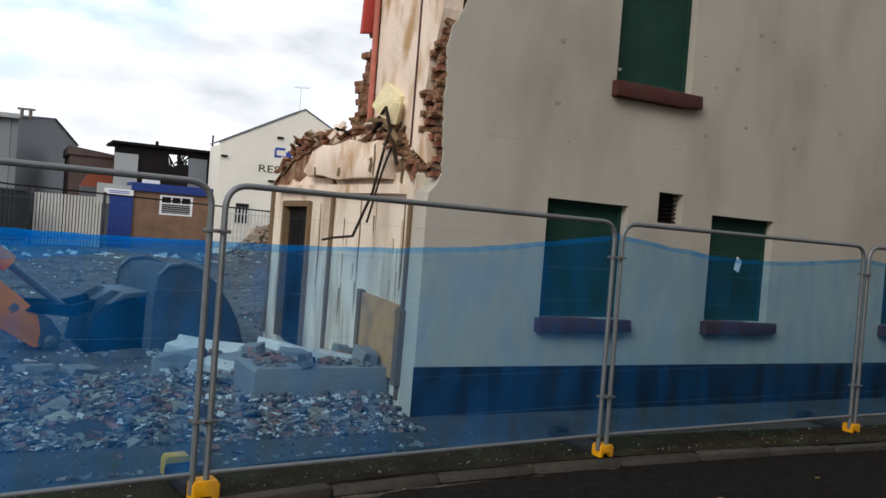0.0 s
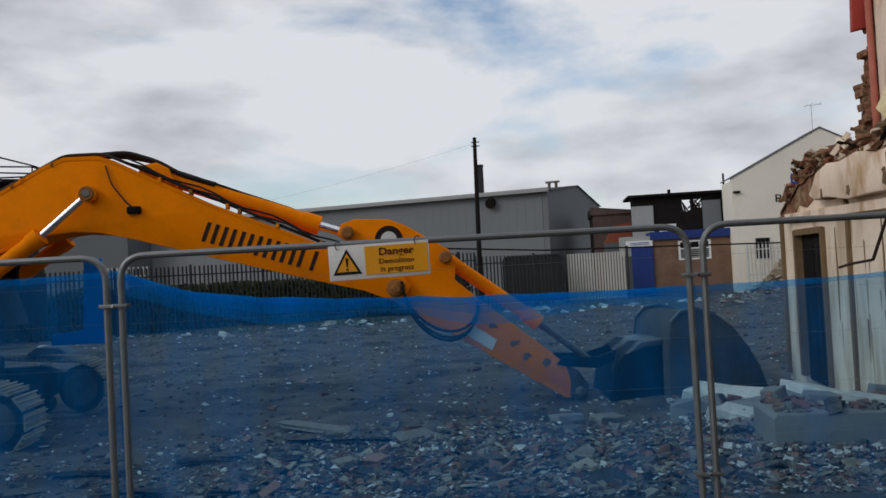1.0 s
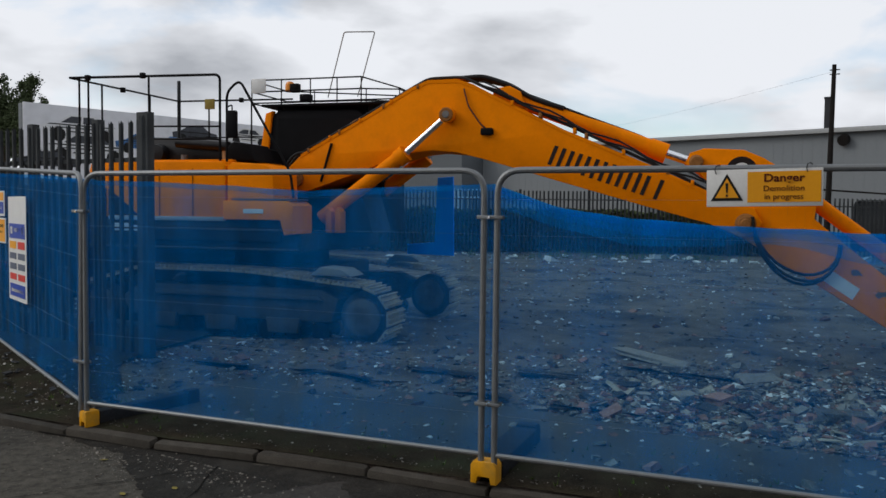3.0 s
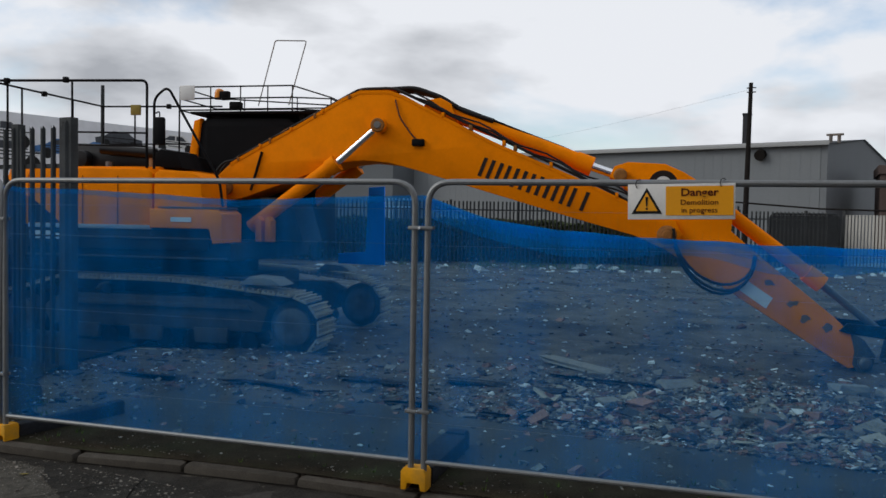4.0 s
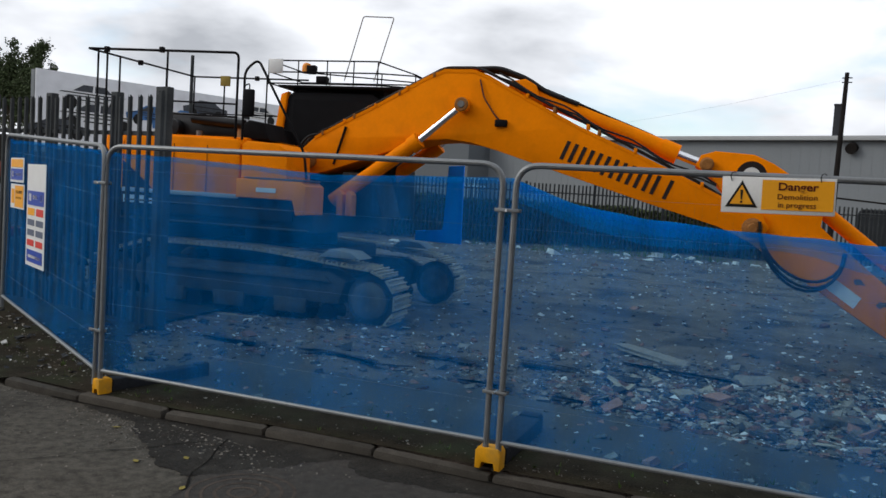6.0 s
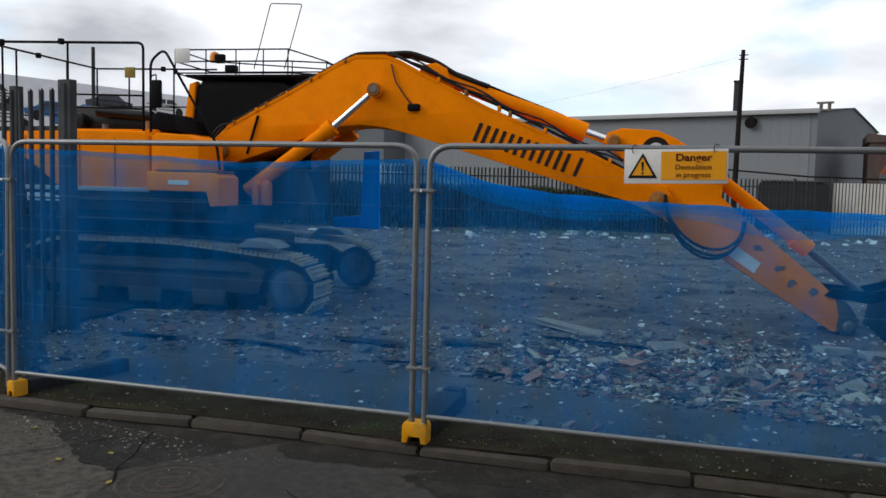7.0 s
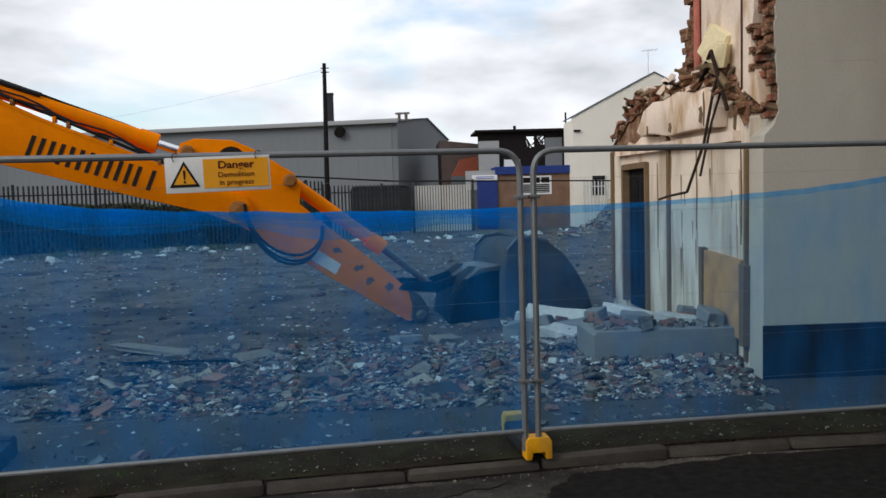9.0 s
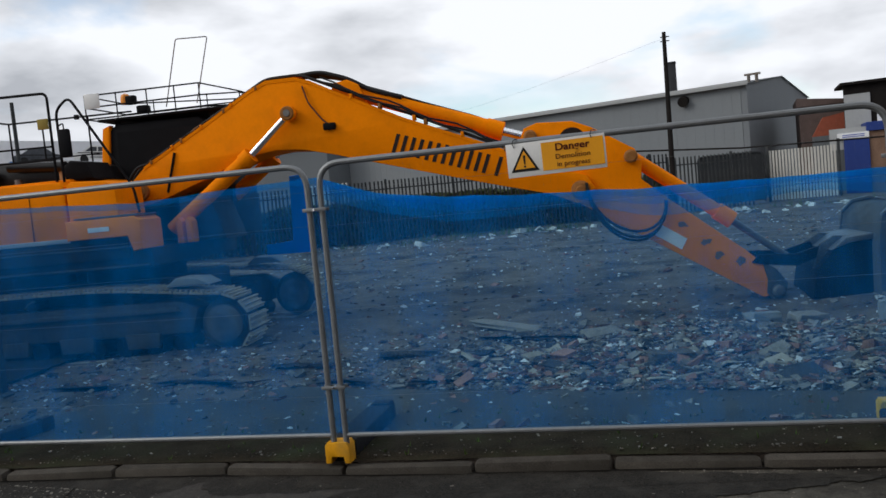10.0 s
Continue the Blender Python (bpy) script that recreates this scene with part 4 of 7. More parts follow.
    bm = bmesh.new()
    box(bm, (-2.70, 0.2, 3.57), (-2.45, 0.22, 3.80), 0.01)
    part("work_light", bm, SIGNWHITE, ex, "square pale work light")
    bm = bmesh.new()
    spin_profile(bm, (-2.18, 0.5, 3.62), [(0.075, 0.0), (0.075, 0.10), (0.06, 0.15), (0.02, 0.17)], "Z", 14)
    part("beacon", bm, AMBER, ex, "amber warning beacon")
    bm = bmesh.new()
    box(bm, (-2.14, 0.4, 3.60), (-1.98, 0.5, 3.74), 0.02)
    part("work_light", bm, BLACK, ex)
    bm = bmesh.new()
    box(bm, (-1.9, 0.26, 3.44), (-1.72, 0.40, 3.55), 0.02)
    part("work_light", bm, BLACK, ex)
    bm = bmesh.new()
    tube(bm, arc([(-1.47, 0.4, 3.5), (-1.20, 0.4, 4.50), (-0.69, 0.4, 4.48), (-0.97, 0.4, 3.5)], 0.03, 2), 0.009, 6)
    part("raised_wire_frame", bm, STEEL, ex, "thin raised steel frame on the cab roof")
    # guard rails over the engine
    bm = bmesh.new()
    tube(bm, arc([(-4.87, -1.3, 3.66), (-2.34, -1.3, 3.62), (-2.34, -1.3, 2.42)], 0.09, 5), 0.019, 8)
    part("guard_rail", bm, BLACK, ex)
    bm = bmesh.new()
    tube(bm, [(-4.87, -1.3, 3.66), (-4.87, 1.43, 3.66), (-2.6, 1.43, 3.64)], 0.016, 8)
    part("guard_rail", bm, BLACK, ex)
    for z in (2.90, 2.72):
        bm = bmesh.new()
        tube(bm, [(-3.5, -1.3, z + 0.02), (-2.34, -1.3, z)], 0.013, 6)
        part("guard_rail", bm, BLACK, ex)
        bm = bmesh.new()
        tube(bm, [(-4.87, 1.43, z + 0.1), (-2.6, 1.43, z + 0.1)], 0.011, 6)
        part("guard_rail", bm, BLACK, ex)
    for x, y, z1 in ((-4.70, -1.3, 3.66), (-4.54, -1.3, 3.66), (-3.5, -1.3, 3.64), (-4.87, -0.6, 3.66), (-4.87, 0.6, 3.66), (-4.87, 1.43, 3.66), (-4.25, 1.43, 3.65), (-3.4, 1.43, 3.65)):
        bm = bmesh.new()
        rod(bm, (x, y, 2.38), (x, y, z1), 0.015, 8)
        part("rail_post", bm, BLACK, ex)
    for x, y in ((-4.55, -1.3), (-3.6, -1.3), (-4.87, -0.1), (-3.6, 1.43)):
        bm = bmesh.new()
        box(bm, (x - 0.035, y - 0.03, 3.61), (x + 0.035, y + 0.03, 3.69), 0.008)
        part("rail_coupling", bm, BLACK, ex)
    bm = bmesh.new()
    box(bm, (-4.31, 1.38, 3.50), (-4.12, 1.42, 3.68), 0.01)
    part("rail_tag", bm, DEADLEAF, ex, "small yellow tag on the rail")
    bm = bmesh.new()
    tube(bm, arc([(-2.17, -1.4, 2.40), (-2.17, -1.4, 3.36), (-1.97, -1.4, 3.52), (-1.2, -1.4, 2.25), (-1.15, -1.4, 1.9)], 0.10, 5), 0.018, 8)
    part("grab_handle", bm, BLACK, ex)
    bm = bmesh.new()
    box(bm, (-2.16, -1.47, 2.72), (-1.98, -1.41, 3.10), 0.03)
    part("mirror", bm, BLACK, ex, "black side mirror")
    bm = bmesh.new()
    tube(bm, arc([(-2.17, -1.42, 3.14), (-2.07, -1.43, 3.18), (-2.07, -1.43, 3.08)], 0.03, 3), 0.010, 6)
    part("mirror_arm", bm, BLACK, ex)
    bm = bmesh.new()
    slab(bm, [(-0.36, 1.04), (-0.36, 1.20), (0.10, 1.24), (0.14, 2.27), (0.40, 2.29), (0.42, 1.03)], 1.05, 1.10, 0.01)
    part("cab_step_sheet", bm, BRIGHTBLUE, ex, "bright blue sheet at the cab front")
    bm = bmesh.new()
    slab(bm, [(-1.05, 1.42), (-1.02, 2.05), (-0.55, 2.05), (-0.35, 1.42)], -0.5, 0.3, 0.02)
    part("boom_mount", bm, DARKGREY, ex)
    # boom
    bm = bmesh.new()
    prof = [(-1.80, 2.12), (-1.74, 2.38), (-1.55, 2.55), (-1.14, 2.77), (-0.54, 3.08), (0.18, 3.48), (0.42, 3.575), (0.85, 3.575), (1.07, 3.50), (1.37, 3.34), (2.35, 2.85), (3.46, 2.38), (4.28, 2.00), (4.78, 1.82), (4.88, 1.64),
            (4.80, 1.49), (4.62, 1.46), (4.25, 1.62), (3.47, 1.83), (2.21, 2.19), (1.25, 2.47), (0.85, 2.57), (0.50, 2.60), (0.20, 2.57), (-0.19, 2.45), (-0.69, 2.27), (-1.37, 2.04), (-1.65, 1.98)]
    slab(bm, prof, -0.38, 0.38, 0.012)
    boom = part("boom", bm, ORANGE, ex, "bent orange box boom")
    for y in (-0.385, 0.345):
        bm = bmesh.new()
        k = [(x, z + 0.012) for x, z in prof[2:13]]
        slab(bm, k + [(x, z - 0.05) for x, z in reversed(k)], y, y + 0.04)
        part("boom_flange", bm, ORANGE, boom)
    for x, z, r in ((4.68, 1.63, 0.09), (-1.62, 2.2, 0.12)):
        bm = bmesh.new()
        spin_profile(bm, (x, 0, z), [(0.03, -0.475), (r * 0.6, -0.475), (r * 0.7, -0.455), (r, -0.45), (r, 0.45), (r * 0.6, 0.475)], n=18)
        part("boom_pin", bm, RUST, boom)
    bm = bmesh.new()
    spin_profile(bm, (0.74, 0, 3.08), [(0.06, -0.575), (0.088, -0.575), (0.098, -0.56), (0.098, -0.40), (0.06, -0.40)], n=20)
    part("boom_pin", bm, RUST, boom, "worn rusty pin boss")
    bm = bmesh.new()
    spin_profile(bm, (0.74, 0, 3.08), [(0.01, -0.585), (0.045, -0.585), (0.057, -0.57), (0.057, 0.45), (0.01, 0.45)], n=18)
    part("boom_pin", bm, STEEL, boom)
    # plain dark slanted strokes where the maker's name stands
    u = Vector((3.98 - 2.16, 0, 1.96 - 2.56)).normalized()
    for i in range(13):
        c = Vector((2.26, 0, 2.50)) + u * (0.235 * (i // 2) + (0.058 if i % 2 else -0.058 if i < 12 else 0.0))
        wv, hv = u * 0.026, Vector((0.05, 0, 0.125))
        bm = bmesh.new()
        pts = [c - wv - hv, c + wv - hv, c + wv + hv, c - wv + hv]
        slab(bm, [(p.x, p.z) for p in pts], -0.386, -0.380)
        part("name_mark", bm, LETTER, boom, "plain dark painted stroke", smooth=False)
    # hoses along the boom
    for off, r in ((0.0, 0.022), (0.05, 0.018), (0.10, 0.018)):
        bm = bmesh.new()
        tube(bm, arc([(-1.7, -0.3 + off, 2.2), (-1.5, -0.3 + off, 2.62), (-0.54, -0.3 + off, 3.13), (0.4, -0.3 + off, 3.62), (0.9, -0.28 + off, 3.63), (2.35, -0.3 + off, 2.95), (3.9, -0.3 + off, 2.22), (4.4, -0.3 + off, 1.95)], 0.1, 3), r, 7)
        part("hydraulic_pipe", bm, ORANGE if off else DARKGREY, boom)
    for k in range(3):
        bm = bmesh.new()
        y = -0.10 + 0.055 * k
        tube(bm, arc([(0.3, y, 3.58), (0.75, y, 3.64), (1.15, y, 3.66 - 0.02 * k), (1.55, y, 3.52), (1.85, y, 3.33), (2.3, y, 3.18)], 0.12, 4), 0.034, 8)
        part("hydraulic_hose", bm, RUBBER, boom, "looping black hose")
    for k, (sag, y) in enumerate(((0.55, -0.42), (0.48, -0.36), (0.60, -0.30))):
        bm = bmesh.new()
        pts = [(4.76 + 1.03 * (1 - math.cos(q)) / 2, y - 0.04, 1.72 - 0.33 * (1 - math.cos(q)) / 2 - sag * 1.1 * math.sin(q)) for q in [math.pi * i / 14 for i in range(15)]]
        tube(bm, pts, 0.020, 7)
        part("hydraulic_hose", bm, RUBBER, boom, "hanging black hose loop")
    bm = bmesh.new()
    tube(bm, arc([(0.95, -0.40, 3.45), (1.02, -0.41, 3.2), (1.2, -0.41, 2.95), (1.3, -0.41, 2.86)], 0.06, 3), 0.012, 6)
    part("cable", bm, MAROON, boom)
    bm = bmesh.new()
    box(bm, (1.2, -0.44, 2.80), (1.38, -0.38, 2.90), 0.02)
    part("boom_lamp", bm, BLACK, boom, "small black work lamp")
    bm = bmesh.new()
    rod(bm, (-1.22, -0.39, 2.16), (-1.05, -0.39, 2.72), 0.02, 6)
    part("hose_clamp", bm, BLACK, boom)
    # lift cylinders
    for y in (-0.50, 0.50):
        cyl = thing("lift_cylinder", "orange hydraulic cylinder", "")
        cyl.parent = ex
        bm = bmesh.new()
        rod(bm, (-1.15, y, 1.62), (0.10, y, 2.53), 0.105, 18)
        rod(bm, (0.02, y, 2.47), (0.14, y, 2.56), 0.125, 18)
        part("barrel", bm, ORANGE, cyl)
        bm = bmesh.new()
        rod(bm, (0.12, y, 2.545), (0.74, y, 3.07), 0.048, 14)
        part("piston_rod", bm, CHROME, cyl, "bright chrome rod")
        bm = bmesh.new()
        spin_profile(bm, (0.74, y, 3.08), [(0.05, -0.06), (0.11, -0.05), (0.11, 0.05), (0.05, 0.06)], n=18)
        part("eye", bm, ORANGE, cyl)
    # arm cylinder over the boom
    cyl = thing("arm_cylinder", "orange hydraulic cylinder", "")
    cyl.parent = ex
    bm = bmesh.new()
    rod(bm, (1.55, 0, 3.36), (3.55, 0, 2.60), 0.115, 18)
    rod(bm, (3.45, 0, 2.635), (3.68, 0, 2.55), 0.135, 18)
    part("barrel", bm, ORANGE, cyl)
    bm = bmesh.new()
    rod(bm, (3.6, 0, 2.58), (4.06, 0, 2.42), 0.06, 14)
    part("piston_rod", bm, CHROME, cyl)
    bm = bmesh.new()
    slab(bm, [(1.25, 3.25), (1.35, 3.47), (1.55, 3.50), (1.70, 3.42), (1.85, 3.02)], -0.2, 0.2, 0.02)
    part("cylinder_bracket", bm, ORANGE, cyl)
    bm = bmesh.new()
    tube(bm, arc([(1.7, -0.07, 3.42), (2.1, -0.07, 3.27), (2.6, -0.05, 3.07), (3.3, 0.02, 2.81), (3.62, 0.02, 2.66)], 0.1, 3), 0.018, 6)
    part("cylinder_pipe", bm, RUBBER, cyl)
    # arm
    bm = bmesh.new()
    aprof = [(3.92, 2.40), (3.98, 2.54), (4.16, 2.60), (4.64, 2.575), (4.88, 2.47), (5.15, 2.30), (5.44, 2.12), (5.52, 1.92), (5.50, 1.70), (5.84, 1.40), (6.78, 0.63), (7.10, 0.33), (7.16, 0.16), (7.12, 0.00), (6.98, -0.03),
             (5.56, 0.87), (5.27, 1.05), (5.03, 1.16), (4.86, 1.32), (4.55, 1.52), (4.52, 1.75), (4.35, 2.0), (4.1, 2.28)]
    slab(bm, aprof, -0.30, 0.30, 0.012)
    arm = part("arm", bm, ORANGE, ex, "orange dipper arm with scuffed patches")
    for x, z, r in ((4.06, 2.42, 0.09), (5.38, 2.02, 0.09), (4.68, 1.63, 0.13)):
        bm = bmesh.new()
        spin_profile(bm, (x, 0, z), [(0.03, -0.40), (r * 0.7, -0.40), (r, -0.38), (r, 0.38), (r * 0.7, 0.40), (0.03, 0.40)], n=18)
        part("arm_pin", bm, RUST, arm)
    bm = bmesh.new()
    slab(bm, [(6.98, 0.46), (7.16, 0.34), (7.30, 0.14), (7.26, -0.02), (7.12, -0.10), (7.02, 0.02), (7.04, 0.2)], -0.315, 0.315, 0.02)
    part("arm_nose", bm, TRACKDUST, arm, "dark worn steel nose")
    bm = bmesh.new()
    spin_profile(bm, (7.16, 0, 0.05), [(0.03, -0.40), (0.05, -0.40), (0.08, -0.38), (0.08, 0.38), (0.05, 0.40)], n=16)
    part("arm_pin", bm, STEEL, arm)
    bm = bmesh.new()
    spin_profile(bm, (4.62, 0, 2.30), [(0.03, -0.306), (0.19, -0.306), (0.19, -0.300), (0.03, -0.300)], n=24)
    part("round_decal", bm, LETTER, arm, "round black emblem patch")
    bm = bmesh.new()
    spin_profile(bm, (4.62, 0, 2.30), [(0.02, -0.309), (0.11, -0.309), (0.11, -0.306), (0.02, -0.306)], n=24)
    part("round_decal", bm, SIGNWHITE, arm, smooth=False)
    bm = bmesh.new()
    slab(bm, [(5.62, 0.93), (5.96, 0.70), (6.04, 0.84), (5.70, 1.07)], -0.306, -0.300)
    part("sticker", bm, WHITE, arm, "pale worn sticker")
    for x, z in ((6.0, 1.03), (6.28, 0.78), (6.44, 0.58), (6.72, 0.48)):
        bm = bmesh.new()
        slab(bm, [(x + 0.085 * math.cos(q) * (0.8 + 0.9 * noise.noise((x * 9 + 0.8 * math.cos(q), z * 7 + 0.8 * math.sin(q), 1))), z + 0.06 * math.sin(q) * (0.8 + 0.9 * noise.noise((x * 9 + 0.8 * math.cos(q), z * 7 + 0.8 * math.sin(q), 5)))) for q in [k * math.pi / 11 for k in range(22)]], -0.3025, -0.300)
        part("scuffed_patch", bm, TIMBER, arm, smooth=False)
    cyl = thing("bucket_cylinder", "orange hydraulic cylinder", "")
    cyl.parent = ex
    bm = bmesh.new()
    rod(bm, (5.40, 0, 2.02), (6.62, 0, 1.08), 0.095, 18)
    rod(bm, (6.50, 0, 1.17), (6.70, 0, 1.02), 0.12, 18)
    part("barrel", bm, ORANGE, cyl)
    bm = bmesh.new()
    rod(bm, (6.65, 0, 1.05), (7.40, 0, 0.45), 0.05, 14)
    part("piston_rod", bm, STEEL, cyl)
    for y in (-0.33, 0.27):
        bm = bmesh.new()
        slab(bm, [(6.85, 0.45), (6.95, 0.55), (7.42, 0.52), (7.78, 0.62), (7.82, 0.50), (7.42, 0.36), (6.95, 0.42)], y, y + 0.06, 0.01)
        part("bucket_link", bm, BLACK, ex, "dark steel link")
    # bucket
    bk = thing("bucket", "dark worn steel digging bucket", "")
    bk.parent = ex
    dome = [(8.30, -0.12), (8.32, 0.70), (8.36, 0.94), (8.50, 1.07), (8.72, 1.10), (8.98, 1.02), (9.22, 0.84), (9.42, 0.58), (9.58, 0.30), (9.68, -0.02), (9.68, -0.12)]
    bm = bmesh.new()
    slab(bm, dome, -0.70, 0.70, 0.03)
    part("shell", bm, TRACKDUST, bk, "rounded dusty bucket shell")
    for y in (-0.745, 0.70):
        bm = bmesh.new()
        slab(bm, [(x * 1.004 - 0.036, z * 1.03) for x, z in dome], y, y + 0.045, 0.008)
        part("side_plate", bm, TRACKDUST, bk)
        bm = bmesh.new()
        rim = [(x * 1.004 - 0.036, z * 1.03) for x, z in dome[2:6]]
        slab(bm, [(x, z + 0.02) for x, z in rim] + [(x, z - 0.015) for x, z in reversed(rim)], y - 0.012, y + 0.055)
        part("worn_rim", bm, STEEL, bk, "bare worn steel rim", smooth=False)
    bm = bmesh.new()
    slab(bm, [(7.55, -0.08), (7.62, 0.30), (7.85, 0.56), (8.10, 0.66), (8.33, 0.66), (8.33, -0.12)], -0.48, 0.48, 0.03)
    part("mouth_box", bm, BLACK, bk)
    bm = bmesh.new()
    slab(bm, [(7.80, 0.55), (8.0, 0.70), (8.40, 0.74), (8.40, 0.66), (8.05, 0.63)], -0.52, 0.5, 0.01)
    part("lip_plate", bm, STEEL, bk, "bare worn steel lip")
    for y in (-0.34, 0.28):
        bm = bmesh.new()
        slab(bm, [(7.62, 0.30), (7.72, 0.62), (7.90, 0.72), (8.10, 0.70), (8.2, 0.5), (7.9, 0.25)], y, y + 0.06, 0.01)
        part("bucket_ear", bm, TRACKDUST, bk)
    for k in range(5):
        bm = bmesh.new()
        slab(bm, [(9.60, -0.12), (9.64, 0.06), (9.86, -0.10), (9.84, -0.14)], -0.72 + 0.33 * k, -0.62 + 0.33 * k, 0.008)
        part("tooth", bm, STEEL, bk)
    # dark diagonal stripe at the rear, panel seams, and clutter round the boom foot
    bm = bmesh.new()
    slab(bm, [(-4.05, 1.64), (-4.05, 2.02), (-3.90, 1.92), (-3.66, 1.74), (-3.54, 1.64)], -1.4985, -1.494)
    part("dark_stripe", bm, DARKGREY, ex, "dark painted stripe", smooth=False)
    for x in (-3.2, -2.66):
        bm = bmesh.new()
        slab(bm, [(x, 1.62), (x, 2.30), (x + 0.008, 2.30), (x + 0.008, 1.62)], -1.4975, -1.4935)
        part("panel_seam", bm, BLACK, ex, smooth=False)
    bm = bmesh.new()
    slab(bm, [(-2.0, 1.868), (-2.0, 1.89), (-1.1, 1.89), (-1.1, 1.868)], -1.58, -1.05)
    part("tread_plate", bm, STEEL, ex)
    for k, t in enumerate((0.04, 0.22, 0.30, 0.47, 0.66, 0.72, 0.93)):
        x, z = -1.5 + 1.9 * t, 2.60 + 0.99 * t
        bm = bmesh.new()
        box(bm, (x - 0.016, -0.40, z - 0.05), (x + 0.016, -0.27, z + 0.008 + 0.006 * (k % 3)), 0.005)
        part("pipe_clamp", bm, ORANGE if k % 2 else RUST, boom)
    for k, t in enumerate((0.05, 0.2, 0.38, 0.44, 0.63, 0.85, 0.97)):
        x, z = 1.5 + 2.6 * t, 3.30 - 1.18 * t
        bm = bmesh.new()
        box(bm, (x - 0.02, -0.395, z - 0.04), (x + 0.02, -0.25, z + 0.03), 0.005)
        part("pipe_clamp", bm, RUST if k % 2 else ORANGE, boom)
    # wandering cable along the rising flange
    for k, lift in enumerate((0.03, 0.05)):
        bm = bmesh.new()
        tube(bm, [(-1.5 + 1.9 * i / 22, -0.36 + 0.04 * k, 2.60 + 0.99 * i / 22 + lift * (0.4 + 0.8 * noise.noise((i * 0.5, k * 3, 0)))) for i in range(23)], 0.011, 6)
        part("cable", bm, RUST if k else RUBBER, boom)
    for k, (y, dz) in enumerate(((-0.36, 0.03), (-0.33, 0.07))):
        bm = bmesh.new()
        tube(bm, [(1.2 + 3.0 * i / 16, y, 3.46 + dz - 1.37 * i / 16 + 0.03 * math.sin(i * 1.3 + k)) for i in range(17)], 0.013, 6)
        part("hydraulic_hose", bm, RUBBER, boom, "thin black hose")
    for k in range(3):
        bm = bmesh.new()
        y = -0.25 + 0.12 * k
        tube(bm, arc([(-1.75, y, 2.05), (-1.9, y, 2.35), (-1.72, y, 2.58), (-1.4, y, 2.62), (-1.0, y, 2.86)], 0.1, 4), 0.022, 7)
        part("hydraulic_hose", bm, RUBBER, boom, "curved black hose")
    # lettering bars on the body
    for x0, x1, z0, z1 in ((-4.02, -3.80, 1.42, 1.53), (-3.78, -3.66, 1.42, 1.53), (-3.62, -3.30, 1.42, 1.50)):
        bm = bmesh.new()
        box(bm, (x0, -1.503, z0), (x1, -1.4975, z1))
        part("model_mark", bm, SIGNWHITE, ex, "plain pale mark", smooth=False)
    bm = bmesh.new()
    box(bm, (-1.80, -1.606, 1.69), (-1.50, -1.601, 1.75))
    part("model_mark", bm, SIGNWHITE, ex, "plain pale mark", smooth=False)
    return ex


excavator()


# ---- the half-demolished building ----
def wall_with_openings(bm, x0, x1, z0, z1, y0, y1, holes):
    """A wall along x, cut by holes (x0, x1, z0, z1), made of blocks that meet end to end."""
    xs = sorted({x0, x1, *(h[0] for h in holes), *(h[1] for h in holes)})
    zs = sorted({z0, z1, *(h[2] for h in holes), *(h[3] for h in holes)})
    grid = {}
    def vert(i, y, k):
        key = (i, y, k)
        if key not in grid:
            grid[key] = bm.verts.new((xs[i], y, zs[k]))
        return grid[key]
    solid = {(i, k) for i in range(len(xs) - 1) for k in range(len(zs) - 1)
             if not any(h[0] <= (xs[i] + xs[i + 1]) / 2 <= h[1] and h[2] <= (zs[k] + zs[k + 1]) / 2 <= h[3] for h in holes)}
    for i, k in solid:
        bm.faces.new((vert(i, y0, k), vert(i + 1, y0, k), vert(i + 1, y0, k + 1), vert(i, y0, k + 1)))
        bm.faces.new((vert(i, y1, k), vert(i, y1, k + 1), vert(i + 1, y1, k + 1), vert(i + 1, y1, k)))
        if (i - 1, k) not in solid:
            bm.faces.new((vert(i, y0, k), vert(i, y0, k + 1), vert(i, y1, k + 1), vert(i, y1, k)))
        if (i + 1, k) not in solid:
            bm.faces.new((vert(i + 1, y0, k), vert(i + 1, y1, k), vert(i + 1, y1, k + 1), vert(i + 1, y0, k + 1)))
        if (i, k - 1) not in solid:
            bm.faces.new((vert(i, y0, k), vert(i, y1, k), vert(i + 1, y1, k), vert(i + 1, y0, k)))
        if (i, k + 1) not in solid:
            bm.faces.new((vert(i, y0, k + 1), vert(i + 1, y0, k + 1), vert(i + 1, y1, k + 1), vert(i, y1, k + 1)))


bld = thing("building", "half-demolished rendered building with boarded windows and a torn-open end", "building", pose(0, 0, 0))
W1, W2, WU, VENT = (5.17, 6.26, 1.02, 2.29), (7.55, 8.61, 1.02, 2.29), (5.95, 7.06, 3.64, 5.05), (6.70, 7.07, 2.14, 2.49)
WX = (10.9, 12.0, 1.02, 2.29)
bm = bmesh.new()
wall_with_openings(bm, 4.12, 20.0, -0.3, 6.8, 10.0, 10.32, [W1, W2, WU, VENT, WX])
part("facade", bm, WHITEISH, bld, "grubby off-white painted render", smooth=False)
bm = bmesh.new()
slab(bm, [(3.745, -0.3), (3.745, 2.12), (3.76, 2.22), (3.84, 2.30), (3.89, 2.42), (4.119, 2.42), (4.119, -0.3)], 10.0, 10.30)
part("facade_corner", bm, WHITEISH, bld, smooth=False)
